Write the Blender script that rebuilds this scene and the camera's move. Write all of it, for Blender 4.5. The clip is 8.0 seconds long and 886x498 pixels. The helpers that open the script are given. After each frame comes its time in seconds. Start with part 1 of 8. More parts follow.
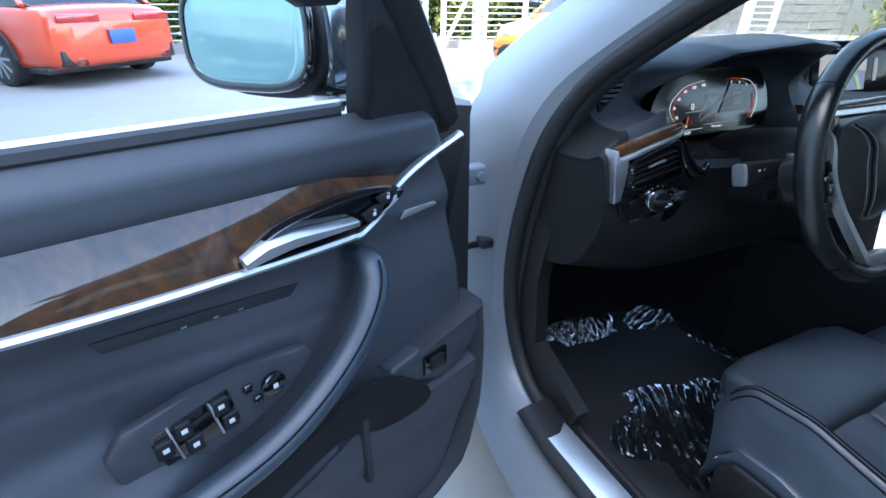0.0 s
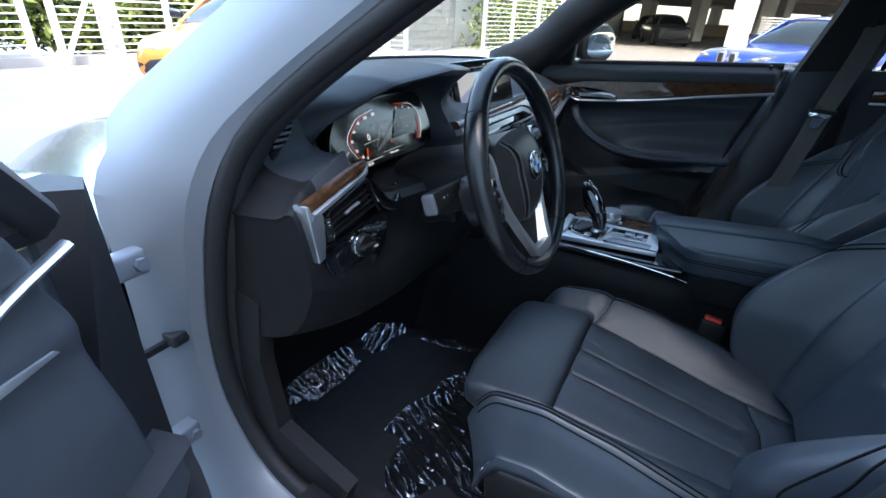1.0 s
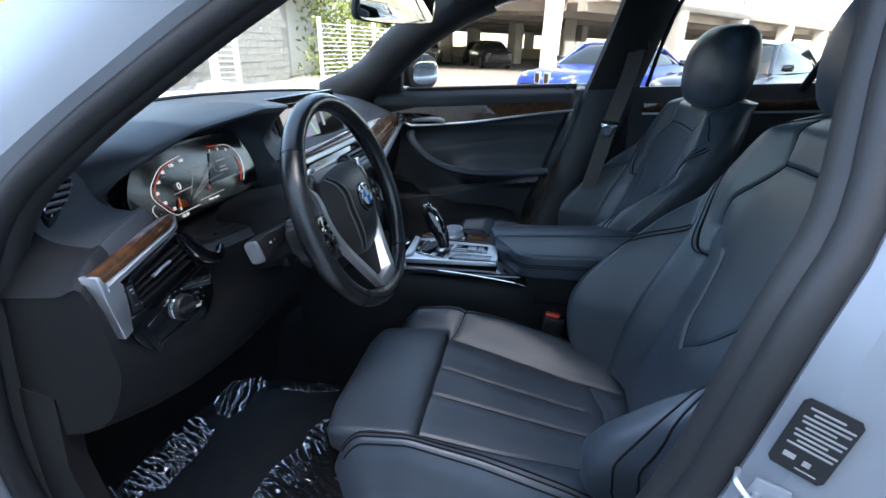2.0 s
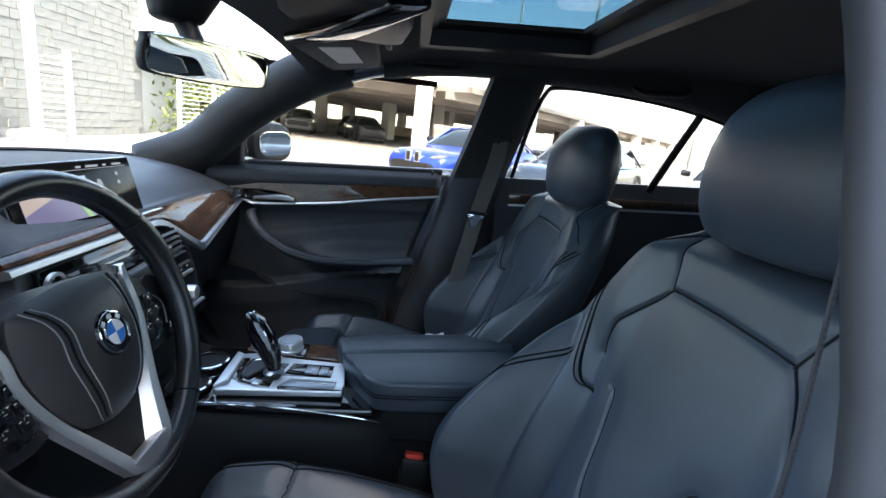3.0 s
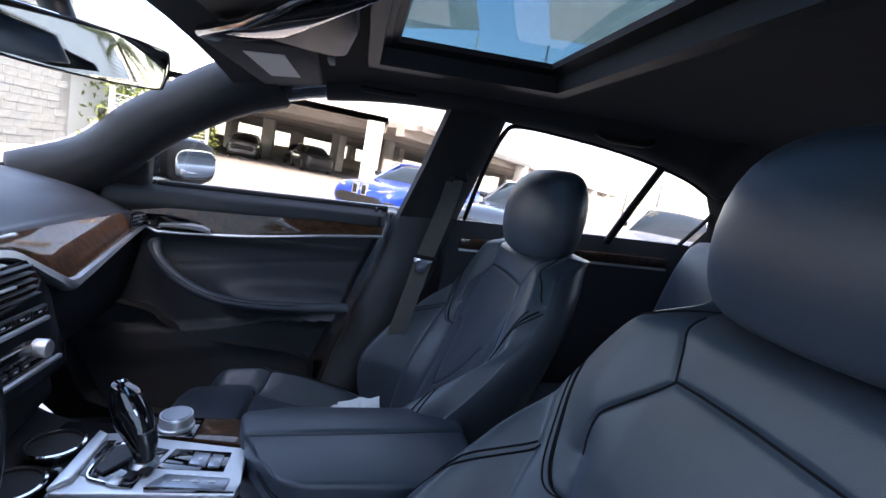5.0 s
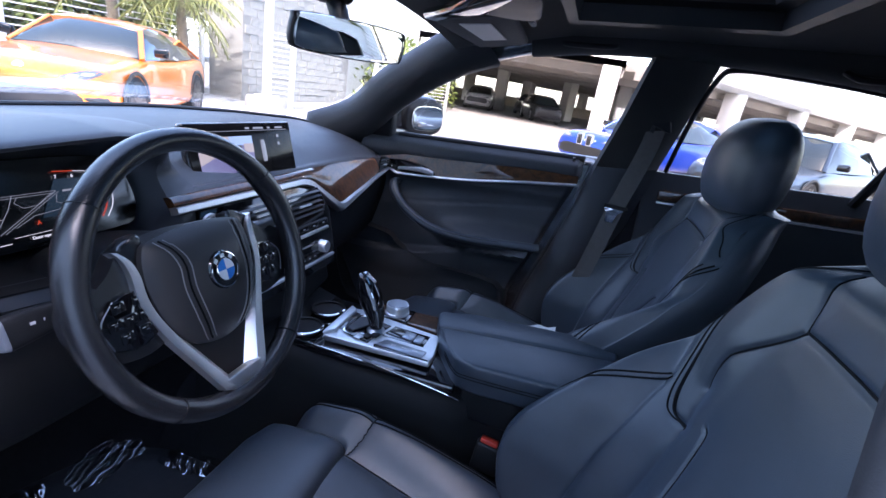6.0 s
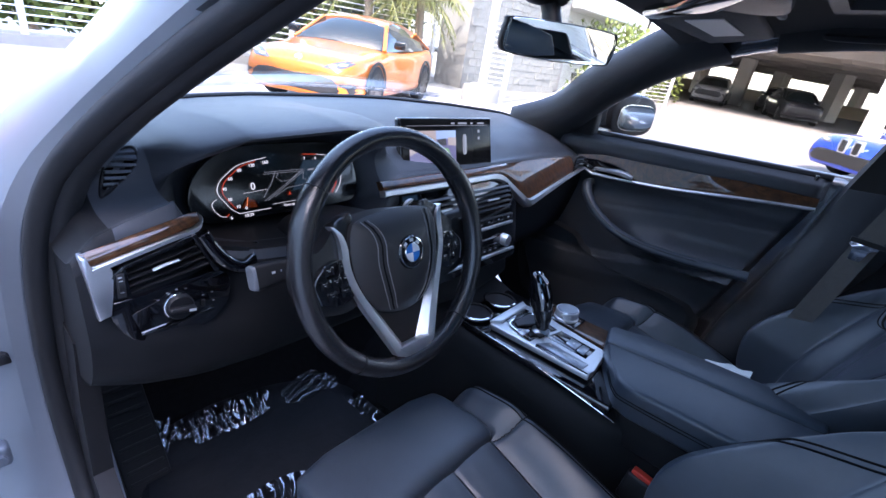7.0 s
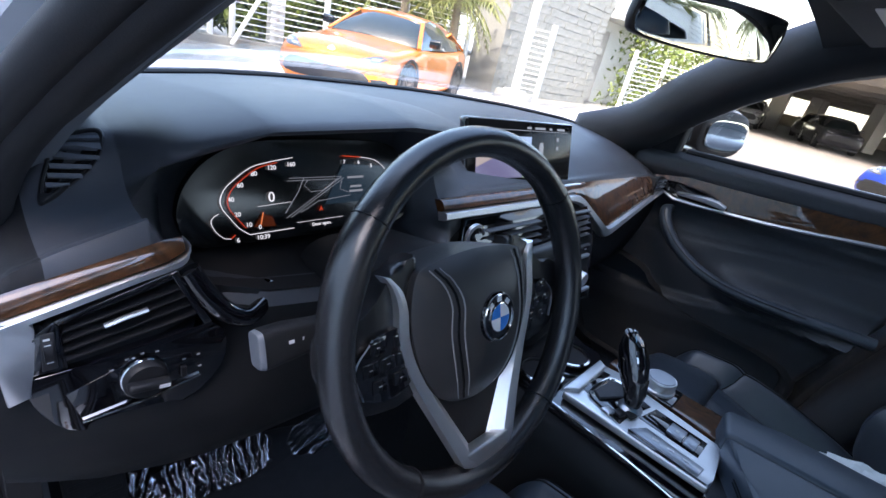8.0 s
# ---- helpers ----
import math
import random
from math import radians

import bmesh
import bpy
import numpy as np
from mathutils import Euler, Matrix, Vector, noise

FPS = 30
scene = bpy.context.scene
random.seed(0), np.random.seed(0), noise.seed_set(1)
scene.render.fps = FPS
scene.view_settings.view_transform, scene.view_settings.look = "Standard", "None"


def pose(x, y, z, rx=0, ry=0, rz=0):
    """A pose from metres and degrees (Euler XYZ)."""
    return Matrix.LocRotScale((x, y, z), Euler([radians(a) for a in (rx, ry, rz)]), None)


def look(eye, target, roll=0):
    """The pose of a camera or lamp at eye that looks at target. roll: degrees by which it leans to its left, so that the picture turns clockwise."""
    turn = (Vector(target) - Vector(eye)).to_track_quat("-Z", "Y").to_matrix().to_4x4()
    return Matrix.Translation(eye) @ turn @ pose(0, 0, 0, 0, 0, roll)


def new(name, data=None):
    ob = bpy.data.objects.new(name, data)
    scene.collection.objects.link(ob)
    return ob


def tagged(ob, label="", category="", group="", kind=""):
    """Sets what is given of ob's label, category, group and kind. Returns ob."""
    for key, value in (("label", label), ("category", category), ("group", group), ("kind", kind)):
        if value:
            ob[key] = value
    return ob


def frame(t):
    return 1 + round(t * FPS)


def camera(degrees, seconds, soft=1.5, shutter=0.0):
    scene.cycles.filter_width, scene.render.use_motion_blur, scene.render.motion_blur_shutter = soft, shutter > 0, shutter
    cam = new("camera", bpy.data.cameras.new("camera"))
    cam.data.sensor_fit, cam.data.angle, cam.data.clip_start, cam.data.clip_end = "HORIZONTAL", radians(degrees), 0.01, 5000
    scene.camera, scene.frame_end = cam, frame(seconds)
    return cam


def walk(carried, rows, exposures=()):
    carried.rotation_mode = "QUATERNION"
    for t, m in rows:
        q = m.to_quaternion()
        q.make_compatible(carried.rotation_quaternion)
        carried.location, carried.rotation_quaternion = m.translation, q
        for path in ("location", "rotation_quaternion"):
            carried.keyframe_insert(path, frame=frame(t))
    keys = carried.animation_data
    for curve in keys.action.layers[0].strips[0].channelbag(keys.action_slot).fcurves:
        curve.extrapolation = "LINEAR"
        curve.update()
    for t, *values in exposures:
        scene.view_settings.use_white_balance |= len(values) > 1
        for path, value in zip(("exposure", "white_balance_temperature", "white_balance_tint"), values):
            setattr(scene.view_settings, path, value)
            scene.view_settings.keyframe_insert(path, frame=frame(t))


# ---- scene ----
from mathutils.bvhtree import BVHTree
cam = camera(87.0, 8.0)
CAR = pose(0, 0, 0, -3.6, 0, 0)      # the forecourt rises towards the front: the silver car's own frame against the level
PATH = [
    (0, (-1.273, -0.348, 1.145), (-0.535, 1.296, 0.277), -0.6),
    (0.5, (-1.201, -0.262, 1.168), (0.02, 1.064, 0.301), -1.0),
    (1, (-1.159, -0.255, 1.179), (0.418, 0.63, 0.325), -0.8),
    (1.5, (-1.15, -0.281, 1.187), (0.587, 0.26, 0.357), -1.3),
    (1.7, (-1.152, -0.292, 1.186), (0.611, 0.198, 0.378), -2.1),
    (2.8, (-0.933, -0.31, 1.21), (0.978, -0.364, 0.621), 1.9),
    (3, (-0.875, -0.328, 1.199), (1.058, -0.473, 0.704), 3.4),
    (3.5, (-0.738, -0.315, 1.206), (1.201, -0.706, 0.916), 5.8),
    (4, (-0.675, -0.29, 1.233), (1.239, -0.85, 1.078), 7.0),
    (4.2, (-0.666, -0.286, 1.236), (1.243, -0.86, 1.082), 7.1),
    (5.3, (-0.726, -0.374, 1.18), (1.215, -0.554, 0.731), 7.3),
    (5.5, (-0.748, -0.392, 1.185), (1.184, -0.39, 0.666), 7.0),
    (6, (-0.846, -0.431, 1.209), (0.983, 0.077, 0.581), 6.2),
    (6.5, (-0.899, -0.47, 1.246), (0.711, 0.482, 0.537), 6.3),
    (7, (-0.846, -0.453, 1.235), (0.585, 0.724, 0.482), 6.8),
    (7.5, (-0.793, -0.398, 1.234), (0.592, 0.827, 0.473), 7.9),
    (8, (-0.728, -0.227, 1.189), (0.663, 0.999, 0.437), 10.5),
]
walk(cam, [(t, CAR @ look(eye, target, roll)) for t, eye, target, roll in PATH], [(0.0, 3.76, 6200, 6), (1.0, 3.80, 6500, 8), (3.0, 4.25, 7100, 11), (4.0, 4.25, 7600, 16), (5.5, 4.15, 6300, 24), (6.5, 4.25, 6000, 25), (8.0, 4.05, 6600, 17)])

# ---------------------------------------------------------------- light
world = bpy.data.worlds.new("sky")
scene.world = world
world.use_nodes = True
_nt = world.node_tree
_bg = _nt.nodes["Background"]
_sky = _nt.nodes.new("ShaderNodeTexSky")
_sky.sky_type = "NISHITA"
_sky.sun_disc = False
SUN_EL, SUN_AZ = 48.0, 255.0          # degrees; azimuth clockwise from +y
_sky.sun_elevation = radians(SUN_EL)
_sky.sun_rotation = radians(SUN_AZ)
_sky.dust_density = 2.0
_nt.links.new(_sky.outputs[0], _bg.inputs[0])
_bg.inputs[1].default_value = 0.15
_sd = bpy.data.lights.new("sun", "SUN")
_sd.energy, _sd.angle, _sd.color = 1.15, radians(0.6), (1.0, 0.95, 0.87)
_so = new("sun", _sd)
_dir = Vector((math.sin(radians(SUN_AZ)) * math.cos(radians(SUN_EL)), math.cos(radians(SUN_AZ)) * math.cos(radians(SUN_EL)), math.sin(radians(SUN_EL))))
_so.matrix_world = look(_dir * 60, (0, 0, 0))


# ---------------------------------------------------------------- materials
def mat(name, base, rough=0.5, metal=0.0, var=0.15, scale=12.0, bump=0.0, bscale=300.0, coat=0.0, spec=0.5, kind="noise", sheen=0.0, base2=None):
    """A surface: colour varied at two scales, roughness wear, fine relief."""
    m = bpy.data.materials.new(name)
    m.use_nodes = True
    n, l = m.node_tree.nodes, m.node_tree.links
    b = n["Principled BSDF"]
    tc = n.new("ShaderNodeTexCoord")
    big = n.new("ShaderNodeTexNoise")
    big.inputs["Scale"].default_value = scale
    big.inputs["Detail"].default_value = 6
    fine = n.new("ShaderNodeTexNoise")
    fine.inputs["Scale"].default_value = scale * 9
    fine.inputs["Detail"].default_value = 3
    for t in (big, fine):
        l.new(tc.outputs["Object"], t.inputs["Vector"])
    add = n.new("ShaderNodeMath")
    add.operation = "MULTIPLY_ADD"
    l.new(fine.outputs[0], add.inputs[0])
    add.inputs[1].default_value = 0.35
    l.new(big.outputs[0], add.inputs[2])
    ramp = n.new("ShaderNodeValToRGB")
    ramp.color_ramp.elements[0].position, ramp.color_ramp.elements[1].position = 0.35, 0.95
    c2 = base2 or tuple(min(1, c * (1 + var)) for c in base)
    ramp.color_ramp.elements[0].color = (*[c * (1 - var) for c in base], 1)
    ramp.color_ramp.elements[1].color = (*c2, 1)
    l.new(add.outputs[0], ramp.inputs[0])
    l.new(ramp.outputs[0], b.inputs["Base Color"])
    rr = n.new("ShaderNodeMapRange")
    rr.inputs[3].default_value, rr.inputs[4].default_value = max(0.02, rough * 0.88), min(1, rough * 1.15)
    l.new(big.outputs[0], rr.inputs[0])
    l.new(rr.outputs[0], b.inputs["Roughness"])
    b.inputs["Metallic"].default_value = metal
    b.inputs["Specular IOR Level"].default_value = spec
    b.inputs["Coat Weight"].default_value = coat
    b.inputs["Coat Roughness"].default_value = 0.04
    b.inputs["Sheen Weight"].default_value = sheen
    if bump:
        if kind == "leather":
            t = n.new("ShaderNodeTexVoronoi")
            t.inputs["Scale"].default_value = bscale
        else:
            t = n.new("ShaderNodeTexNoise")
            t.inputs["Scale"].default_value = bscale
            t.inputs["Detail"].default_value = 4
        l.new(tc.outputs["Object"], t.inputs["Vector"])
        bp = n.new("ShaderNodeBump")
        bp.inputs["Strength"].default_value = bump
        bp.inputs["Distance"].default_value = 0.002
        l.new(t.outputs[0], bp.inputs["Height"])
        l.new(bp.outputs[0], b.inputs["Normal"])
    return m


def glass_mat(name, tint=(1, 1, 1), rough=0.0, clear=0.9, gloss=0.022):
    """Thin pane: mostly clear, a mirror-like share that grows with the slant."""
    m = bpy.data.materials.new(name)
    m.use_nodes = True
    n, l = m.node_tree.nodes, m.node_tree.links
    out = n["Material Output"]
    n.remove(n["Principled BSDF"])
    tr = n.new("ShaderNodeBsdfTransparent")
    tr.inputs[0].default_value = (*[c * clear for c in tint], 1)
    gl = n.new("ShaderNodeBsdfGlossy")
    gl.inputs["Roughness"].default_value = rough
    lw = n.new("ShaderNodeLayerWeight")
    lw.inputs[0].default_value = 0.5
    pw = n.new("ShaderNodeMath")
    pw.operation = "POWER"
    pw.inputs[1].default_value = 5.0
    l.new(lw.outputs["Facing"], pw.inputs[0])
    fr = n.new("ShaderNodeMath")
    fr.operation = "MULTIPLY_ADD"
    fr.inputs[1].default_value, fr.inputs[2].default_value = 0.5, gloss
    l.new(pw.outputs[0], fr.inputs[0])
    mx = n.new("ShaderNodeMixShader")
    l.new(fr.outputs[0], mx.inputs[0])
    l.new(tr.outputs[0], mx.inputs[1])
    l.new(gl.outputs[0], mx.inputs[2])
    l.new(mx.outputs[0], out.inputs[0])
    return m


def emit_mat(name, col, strength):
    m = bpy.data.materials.new(name)
    m.use_nodes = True
    b = m.node_tree.nodes["Principled BSDF"]
    b.inputs["Base Color"].default_value = (0.01, 0.01, 0.01, 1)
    b.inputs["Roughness"].default_value = 0.15
    b.inputs["Emission Color"].default_value = (*col, 1)
    b.inputs["Emission Strength"].default_value = strength
    return m


def wood_mat(name, c1, c2, scale=6.0, coat=1.0):
    """Lacquered burr walnut: swirling dark figure and small eyes under a clear coat."""
    m = bpy.data.materials.new(name)
    m.use_nodes = True
    n, l = m.node_tree.nodes, m.node_tree.links
    b = n["Principled BSDF"]
    tc = n.new("ShaderNodeTexCoord")
    a = n.new("ShaderNodeTexNoise")
    a.inputs["Scale"].default_value, a.inputs["Detail"].default_value, a.inputs["Distortion"].default_value = scale * 2.2, 9, 3.5
    w = n.new("ShaderNodeTexVoronoi")
    w.inputs["Scale"].default_value = scale * 9
    f = n.new("ShaderNodeTexNoise")
    f.inputs["Scale"].default_value, f.inputs["Detail"].default_value = scale * 22, 4
    for t in (a, f):
        l.new(tc.outputs["Object"], t.inputs["Vector"])
    l.new(a.outputs[1], w.inputs["Vector"])
    mx = n.new("ShaderNodeMath")
    mx.operation = "MULTIPLY_ADD"
    mx.inputs[1].default_value = 0.22
    l.new(w.outputs[0], mx.inputs[0])
    l.new(a.outputs[0], mx.inputs[2])
    m2 = n.new("ShaderNodeMath")
    m2.operation = "MULTIPLY_ADD"
    m2.inputs[1].default_value = 0.20
    l.new(f.outputs[0], m2.inputs[0])
    l.new(mx.outputs[0], m2.inputs[2])
    r = n.new("ShaderNodeValToRGB")
    r.color_ramp.elements[0].color, r.color_ramp.elements[0].position = (*c1, 1), 0.42
    r.color_ramp.elements[1].color, r.color_ramp.elements[1].position = (*c2, 1), 0.95
    l.new(m2.outputs[0], r.inputs[0])
    l.new(r.outputs[0], b.inputs["Base Color"])
    b.inputs["Roughness"].default_value = 0.5
    b.inputs["Specular IOR Level"].default_value = 0.15
    b.inputs["Coat Weight"].default_value = coat
    b.inputs["Coat IOR"].default_value = 1.55
    b.inputs["Coat Roughness"].default_value = 0.012
    return m


# blue in this black leather's base stands in for reflected sky
LEATHER = mat("black_leather_sky_tint", (0.0300, 0.0400, 0.0530), 0.36, var=0.16, scale=9, bump=0.14, bscale=1000, kind="leather", spec=0.60)
LEATHER_RIM = mat("worn_rim_leather", (0.0115, 0.0118, 0.0130), 0.24, var=0.3, scale=14, bump=0.10, bscale=1100, kind="leather", spec=0.75)
SOFT = mat("soft_black_vinyl", (0.046, 0.049, 0.056), 0.48, var=0.14, scale=7, bump=0.2, bscale=1500, kind="leather", spec=0.4)
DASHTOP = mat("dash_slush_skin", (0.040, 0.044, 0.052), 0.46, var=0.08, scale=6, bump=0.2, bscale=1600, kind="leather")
# far darker than the dash skin: shade low in the cabin is in this colour
LOWER = mat("lower_dash_vinyl_shaded", (0.012, 0.0124, 0.0135), 0.55, var=0.12, scale=9, bump=0.2, bscale=1500, kind="leather", spec=0.16)
PADSKIN = mat("airbag_skin", (0.028, 0.0275, 0.028), 0.40, var=0.1, scale=9, bump=0.1, bscale=1600, kind="leather")
SATIN_DK = mat("dark_satin_silver", (0.36, 0.38, 0.41), 0.34, metal=1.0, var=0.05, scale=40)
PLASTIC = mat("black_plastic", (0.012, 0.012, 0.013), 0.48, var=0.12, scale=20, bump=0.1, bscale=1200, spec=0.3)
HARD = mat("grained_door_plastic", (0.026, 0.0268, 0.029), 0.6, var=0.12, scale=16, bump=0.22, bscale=1400, kind="leather", spec=0.3)
PIANO = mat("piano_black", (0.004, 0.004, 0.005), 0.06, var=0.05, coat=1.0)
RUBBER = mat("seal_rubber", (0.012, 0.012, 0.013), 0.62, var=0.15, scale=30, bump=0.08, bscale=700)
CARPET = mat("black_carpet", (0.012, 0.012, 0.013), 0.95, var=0.3, scale=60, bump=0.9, bscale=1500, spec=0.1)
HEADLINER = mat("anthracite_headliner", (0.017, 0.0166, 0.0164), 0.9, var=0.08, scale=30, bump=0.3, bscale=2200, sheen=0.15)
FABRIC = mat("belt_webbing", (0.105, 0.098, 0.092), 0.8, var=0.15, scale=80, bump=0.5, bscale=1800)
def weave_mat(name, c1, c2, scale):
    """Woven webbing: fine diagonal ribs."""
    m = mat(name, c1, 0.75, var=0.2, scale=60)
    n, l = m.node_tree.nodes, m.node_tree.links
    tc = n.new("ShaderNodeTexCoord")
    ck = n.new("ShaderNodeTexChecker")
    ck.inputs["Scale"].default_value = scale
    ck.inputs["Color1"].default_value, ck.inputs["Color2"].default_value = (*c1, 1), (*c2, 1)
    l.new(tc.outputs["Object"], ck.inputs["Vector"])
    l.new(ck.outputs[0], n["Principled BSDF"].inputs["Base Color"])
    bp = n.new("ShaderNodeBump")
    bp.inputs["Strength"].default_value, bp.inputs["Distance"].default_value = 0.5, 0.001
    l.new(ck.outputs[1], bp.inputs["Height"])
    l.new(bp.outputs[0], n["Principled BSDF"].inputs["Normal"])
    return m
WEBBING = weave_mat("dark_webbing", (0.020, 0.020, 0.021), (0.040, 0.040, 0.042), 420)
VENT_GREY = mat("vent_slat_grey", (0.11, 0.12, 0.135), 0.5, var=0.1, scale=30)
FILMMAT = mat("film_covered_mat", (0.009, 0.010, 0.012), 0.5, var=0.3, scale=25, bump=0.35, bscale=60, spec=0.22)
SATIN = mat("satin_silver", (0.72, 0.73, 0.74), 0.42, metal=1.0, var=0.04, scale=40)
CHROME = mat("chrome", (0.82, 0.83, 0.84), 0.08, metal=1.0, var=0.03)
PAINT = mat("silver_paint", (0.24, 0.26, 0.28), 0.17, metal=0.9, var=0.03, scale=8, coat=0.3)
PAINT_IN = mat("silver_frame_paint", (0.165, 0.180, 0.200), 0.42, metal=0.1, var=0.04, scale=8, coat=0.12)
WOOD = wood_mat("burr_walnut", (0.008, 0.0035, 0.0016), (0.098, 0.038, 0.011), 9.0)
WHITE = mat("white_paint", (0.72, 0.72, 0.70), 0.5, var=0.05, scale=10)
GREY_T = mat("grey_stitch", (0.22, 0.22, 0.22), 0.7)
DARK_T = mat("black_thread", (0.006, 0.006, 0.007), 0.7, spec=0.12)
RED = mat("red_plastic", (0.62, 0.05, 0.03), 0.35, var=0.1)
BLUEP = mat("roundel_blue", (0.03, 0.19, 0.55), 0.2)
WHITEP = mat("roundel_white", (0.8, 0.8, 0.8), 0.25)
PRINT = mat("white_print", (0.6, 0.6, 0.6), 0.5)
PAPER = mat("white_paper", (0.78, 0.78, 0.76), 0.7, var=0.04, scale=20)
WINDOW = glass_mat("clear_glass", (1.0, 0.975, 0.92), clear=0.62)
WINDSCREEN = glass_mat("windscreen_glass", (0.96, 0.98, 0.95), clear=0.72)
ROOFGLASS = glass_mat("tinted_roof_glass", (0.17, 0.235, 0.25), clear=1.0)
MIRROR = mat("mirror_glass", (0.86, 0.9, 0.88), 0.015, metal=1.0, var=0.0)
SCREEN_AR = mat("antireflex_display", (0.008, 0.008, 0.008), 0.12, var=0.0, spec=0.14)
CLUSTER = mat("driver_display_glass", (0.005, 0.005, 0.005), 0.17, var=0.0, spec=0.9)
MIRROR_T = mat("tinted_mirror_glass", (0.34, 0.48, 0.46), 0.015, metal=1.0, var=0.0)
SCREEN_OFF = mat("display_glass", (0.006, 0.006, 0.007), 0.05, var=0.0, coat=1.0)

# ---------------------------------------------------------------- mesh helpers
def V(*a):
    return Vector(a)


def finish(bm, name, material, angle=38, subsurf=0):
    bmesh.ops.recalc_face_normals(bm, faces=bm.faces)
    me = bpy.data.meshes.new(name)
    bm.to_mesh(me)
    bm.free()
    me.materials.append(material)
    for p in me.polygons:
        p.use_smooth = True
    me.set_sharp_from_angle(angle=radians(angle))
    ob = new(name, me)
    if subsurf:
        s = ob.modifiers.new("soft", "SUBSURF")
        s.levels = s.render_levels = subsurf
    return ob


def thing(name, label, category, at=(0, 0, 0), group="", kind="", m=None, car=True):
    """An empty at a thing's base. Things of the silver car stand in the car's own frame."""
    e = new(name)
    e.empty_display_size = 0.1
    e.matrix_world = (CAR if car else Matrix()) @ (m if m is not None else Matrix.Translation(at))
    return tagged(e, label, category, group, kind)


def part(name, bm, material, parent, label="", angle=38, subsurf=0, m=None):
    """Links a bmesh as one mesh under a thing or a part, in the thing's frame."""
    ob = finish(bm, name, material, angle, subsurf)
    ob.parent = parent
    if m is not None:
        ob.matrix_local = m
    if label:
        tagged(ob, label)
    return ob


def solo(name, bm, material, label, category, kind="", angle=38, subsurf=0, car=True, group=""):
    ob = finish(bm, name, material, angle, subsurf)
    ob.matrix_world = CAR if car else Matrix()
    return tagged(ob, label, category, group, kind)


def add_mesh(bm, verts, faces):
    vs = [bm.verts.new(v) for v in verts]
    for f in faces:
        try:
            bm.faces.new([vs[i] for i in f])
        except ValueError:
            pass
    return vs


def loft(rings, closed=True, cap=True, loop=False, bm=None):
    """Skin over rings with equal counts. closed: each ring is a loop; loop: the last ring joins the first."""
    bm = bm or bmesh.new()
    rows = [[bm.verts.new(p) for p in r] for r in rings]
    n = len(rows[0])
    for i in range(len(rows) - (0 if loop else 1)):
        a, b = rows[i], rows[(i + 1) % len(rows)]
        for j in range(n if closed else n - 1):
            k = (j + 1) % n
            bm.faces.new((a[j], a[k], b[k], b[j]))
    if cap and closed and not loop:
        bm.faces.new(rows[0])
        bm.faces.new(list(reversed(rows[-1])))
    return bm


def catmull(pts, k=6, loop=False):
    """A smooth line through the points."""
    pts = [Vector(p) for p in pts]
    n, out = len(pts), []
    for i in range(n if loop else n - 1):
        p0 = pts[(i - 1) % n] if loop or i else pts[0] * 2 - pts[1]
        p1, p2 = pts[i], pts[(i + 1) % n]
        p3 = pts[(i + 2) % n] if loop or i + 2 < n else pts[-1] * 2 - pts[-2]
        for j in range(k):
            t = j / k
            out.append(0.5 * ((2 * p1) + (p2 - p0) * t + (2 * p0 - 5 * p1 + 4 * p2 - p3) * t * t + (3 * p1 - p0 - 3 * p2 + p3) * t ** 3))
    if not loop:
        out.append(pts[-1])
    return out


def sweep(pts, r, n=8, loop=False, up=(0, 0, 1), flat=1.0, bm=None, taper=None):
    """A tube along a line; flat squeezes it along the second axis."""
    pts = [Vector(p) for p in pts]
    rings, m = [], len(pts)
    for i, p in enumerate(pts):
        a = pts[(i - 1) % m] if loop or i else pts[0]
        b = pts[(i + 1) % m] if loop or i + 1 < m else pts[-1]
        d = (b - a).normalized()
        u = d.cross(Vector(up))
        if u.length < 1e-4:
            u = d.cross(Vector((1, 0, 0)))
        u.normalize()
        w = u.cross(d)
        k = r * (taper[i] if taper else 1)
        rings.append([p + (u * math.cos(q) + w * math.sin(q) * flat) * k for q in (2 * math.pi * j / n for j in range(n))])
    return loft(rings, True, not loop, loop, bm)


def soft(secs, n=28, p=3.0, rnd=0.45, bm=None):
    """A padded form over sections (centre, half-axis u, half-axis v), with rounded ends."""
    secs = [(Vector(c), Vector(u), Vector(v)) for c, u, v in secs]

    def ring(c, u, v, s=1.0):
        out = []
        for j in range(n):
            q = 2 * math.pi * j / n
            cx, sx = math.cos(q), math.sin(q)
            out.append(c + u * s * math.copysign(abs(cx) ** (2 / p), cx) + v * s * math.copysign(abs(sx) ** (2 / p), sx))
        return out
    rings = []
    d0 = (secs[0][0] - secs[1][0]).normalized()
    d1 = (secs[-1][0] - secs[-2][0]).normalized()
    e0 = rnd * min(secs[0][1].length, secs[0][2].length)
    e1 = rnd * min(secs[-1][1].length, secs[-1][2].length)
    for a in (8, 30, 55, 75):
        s = math.sin(radians(a))
        rings.append(ring(secs[0][0] + d0 * e0 * (math.cos(radians(a)) ), secs[0][1], secs[0][2], 0.35 + 0.65 * s))
    rings += [ring(*s) for s in secs]
    for a in (75, 55, 30, 8):
        s = math.sin(radians(a))
        rings.append(ring(secs[-1][0] + d1 * e1 * (math.cos(radians(a))), secs[-1][1], secs[-1][2], 0.35 + 0.65 * s))
    return loft(rings, True, True, False, bm)


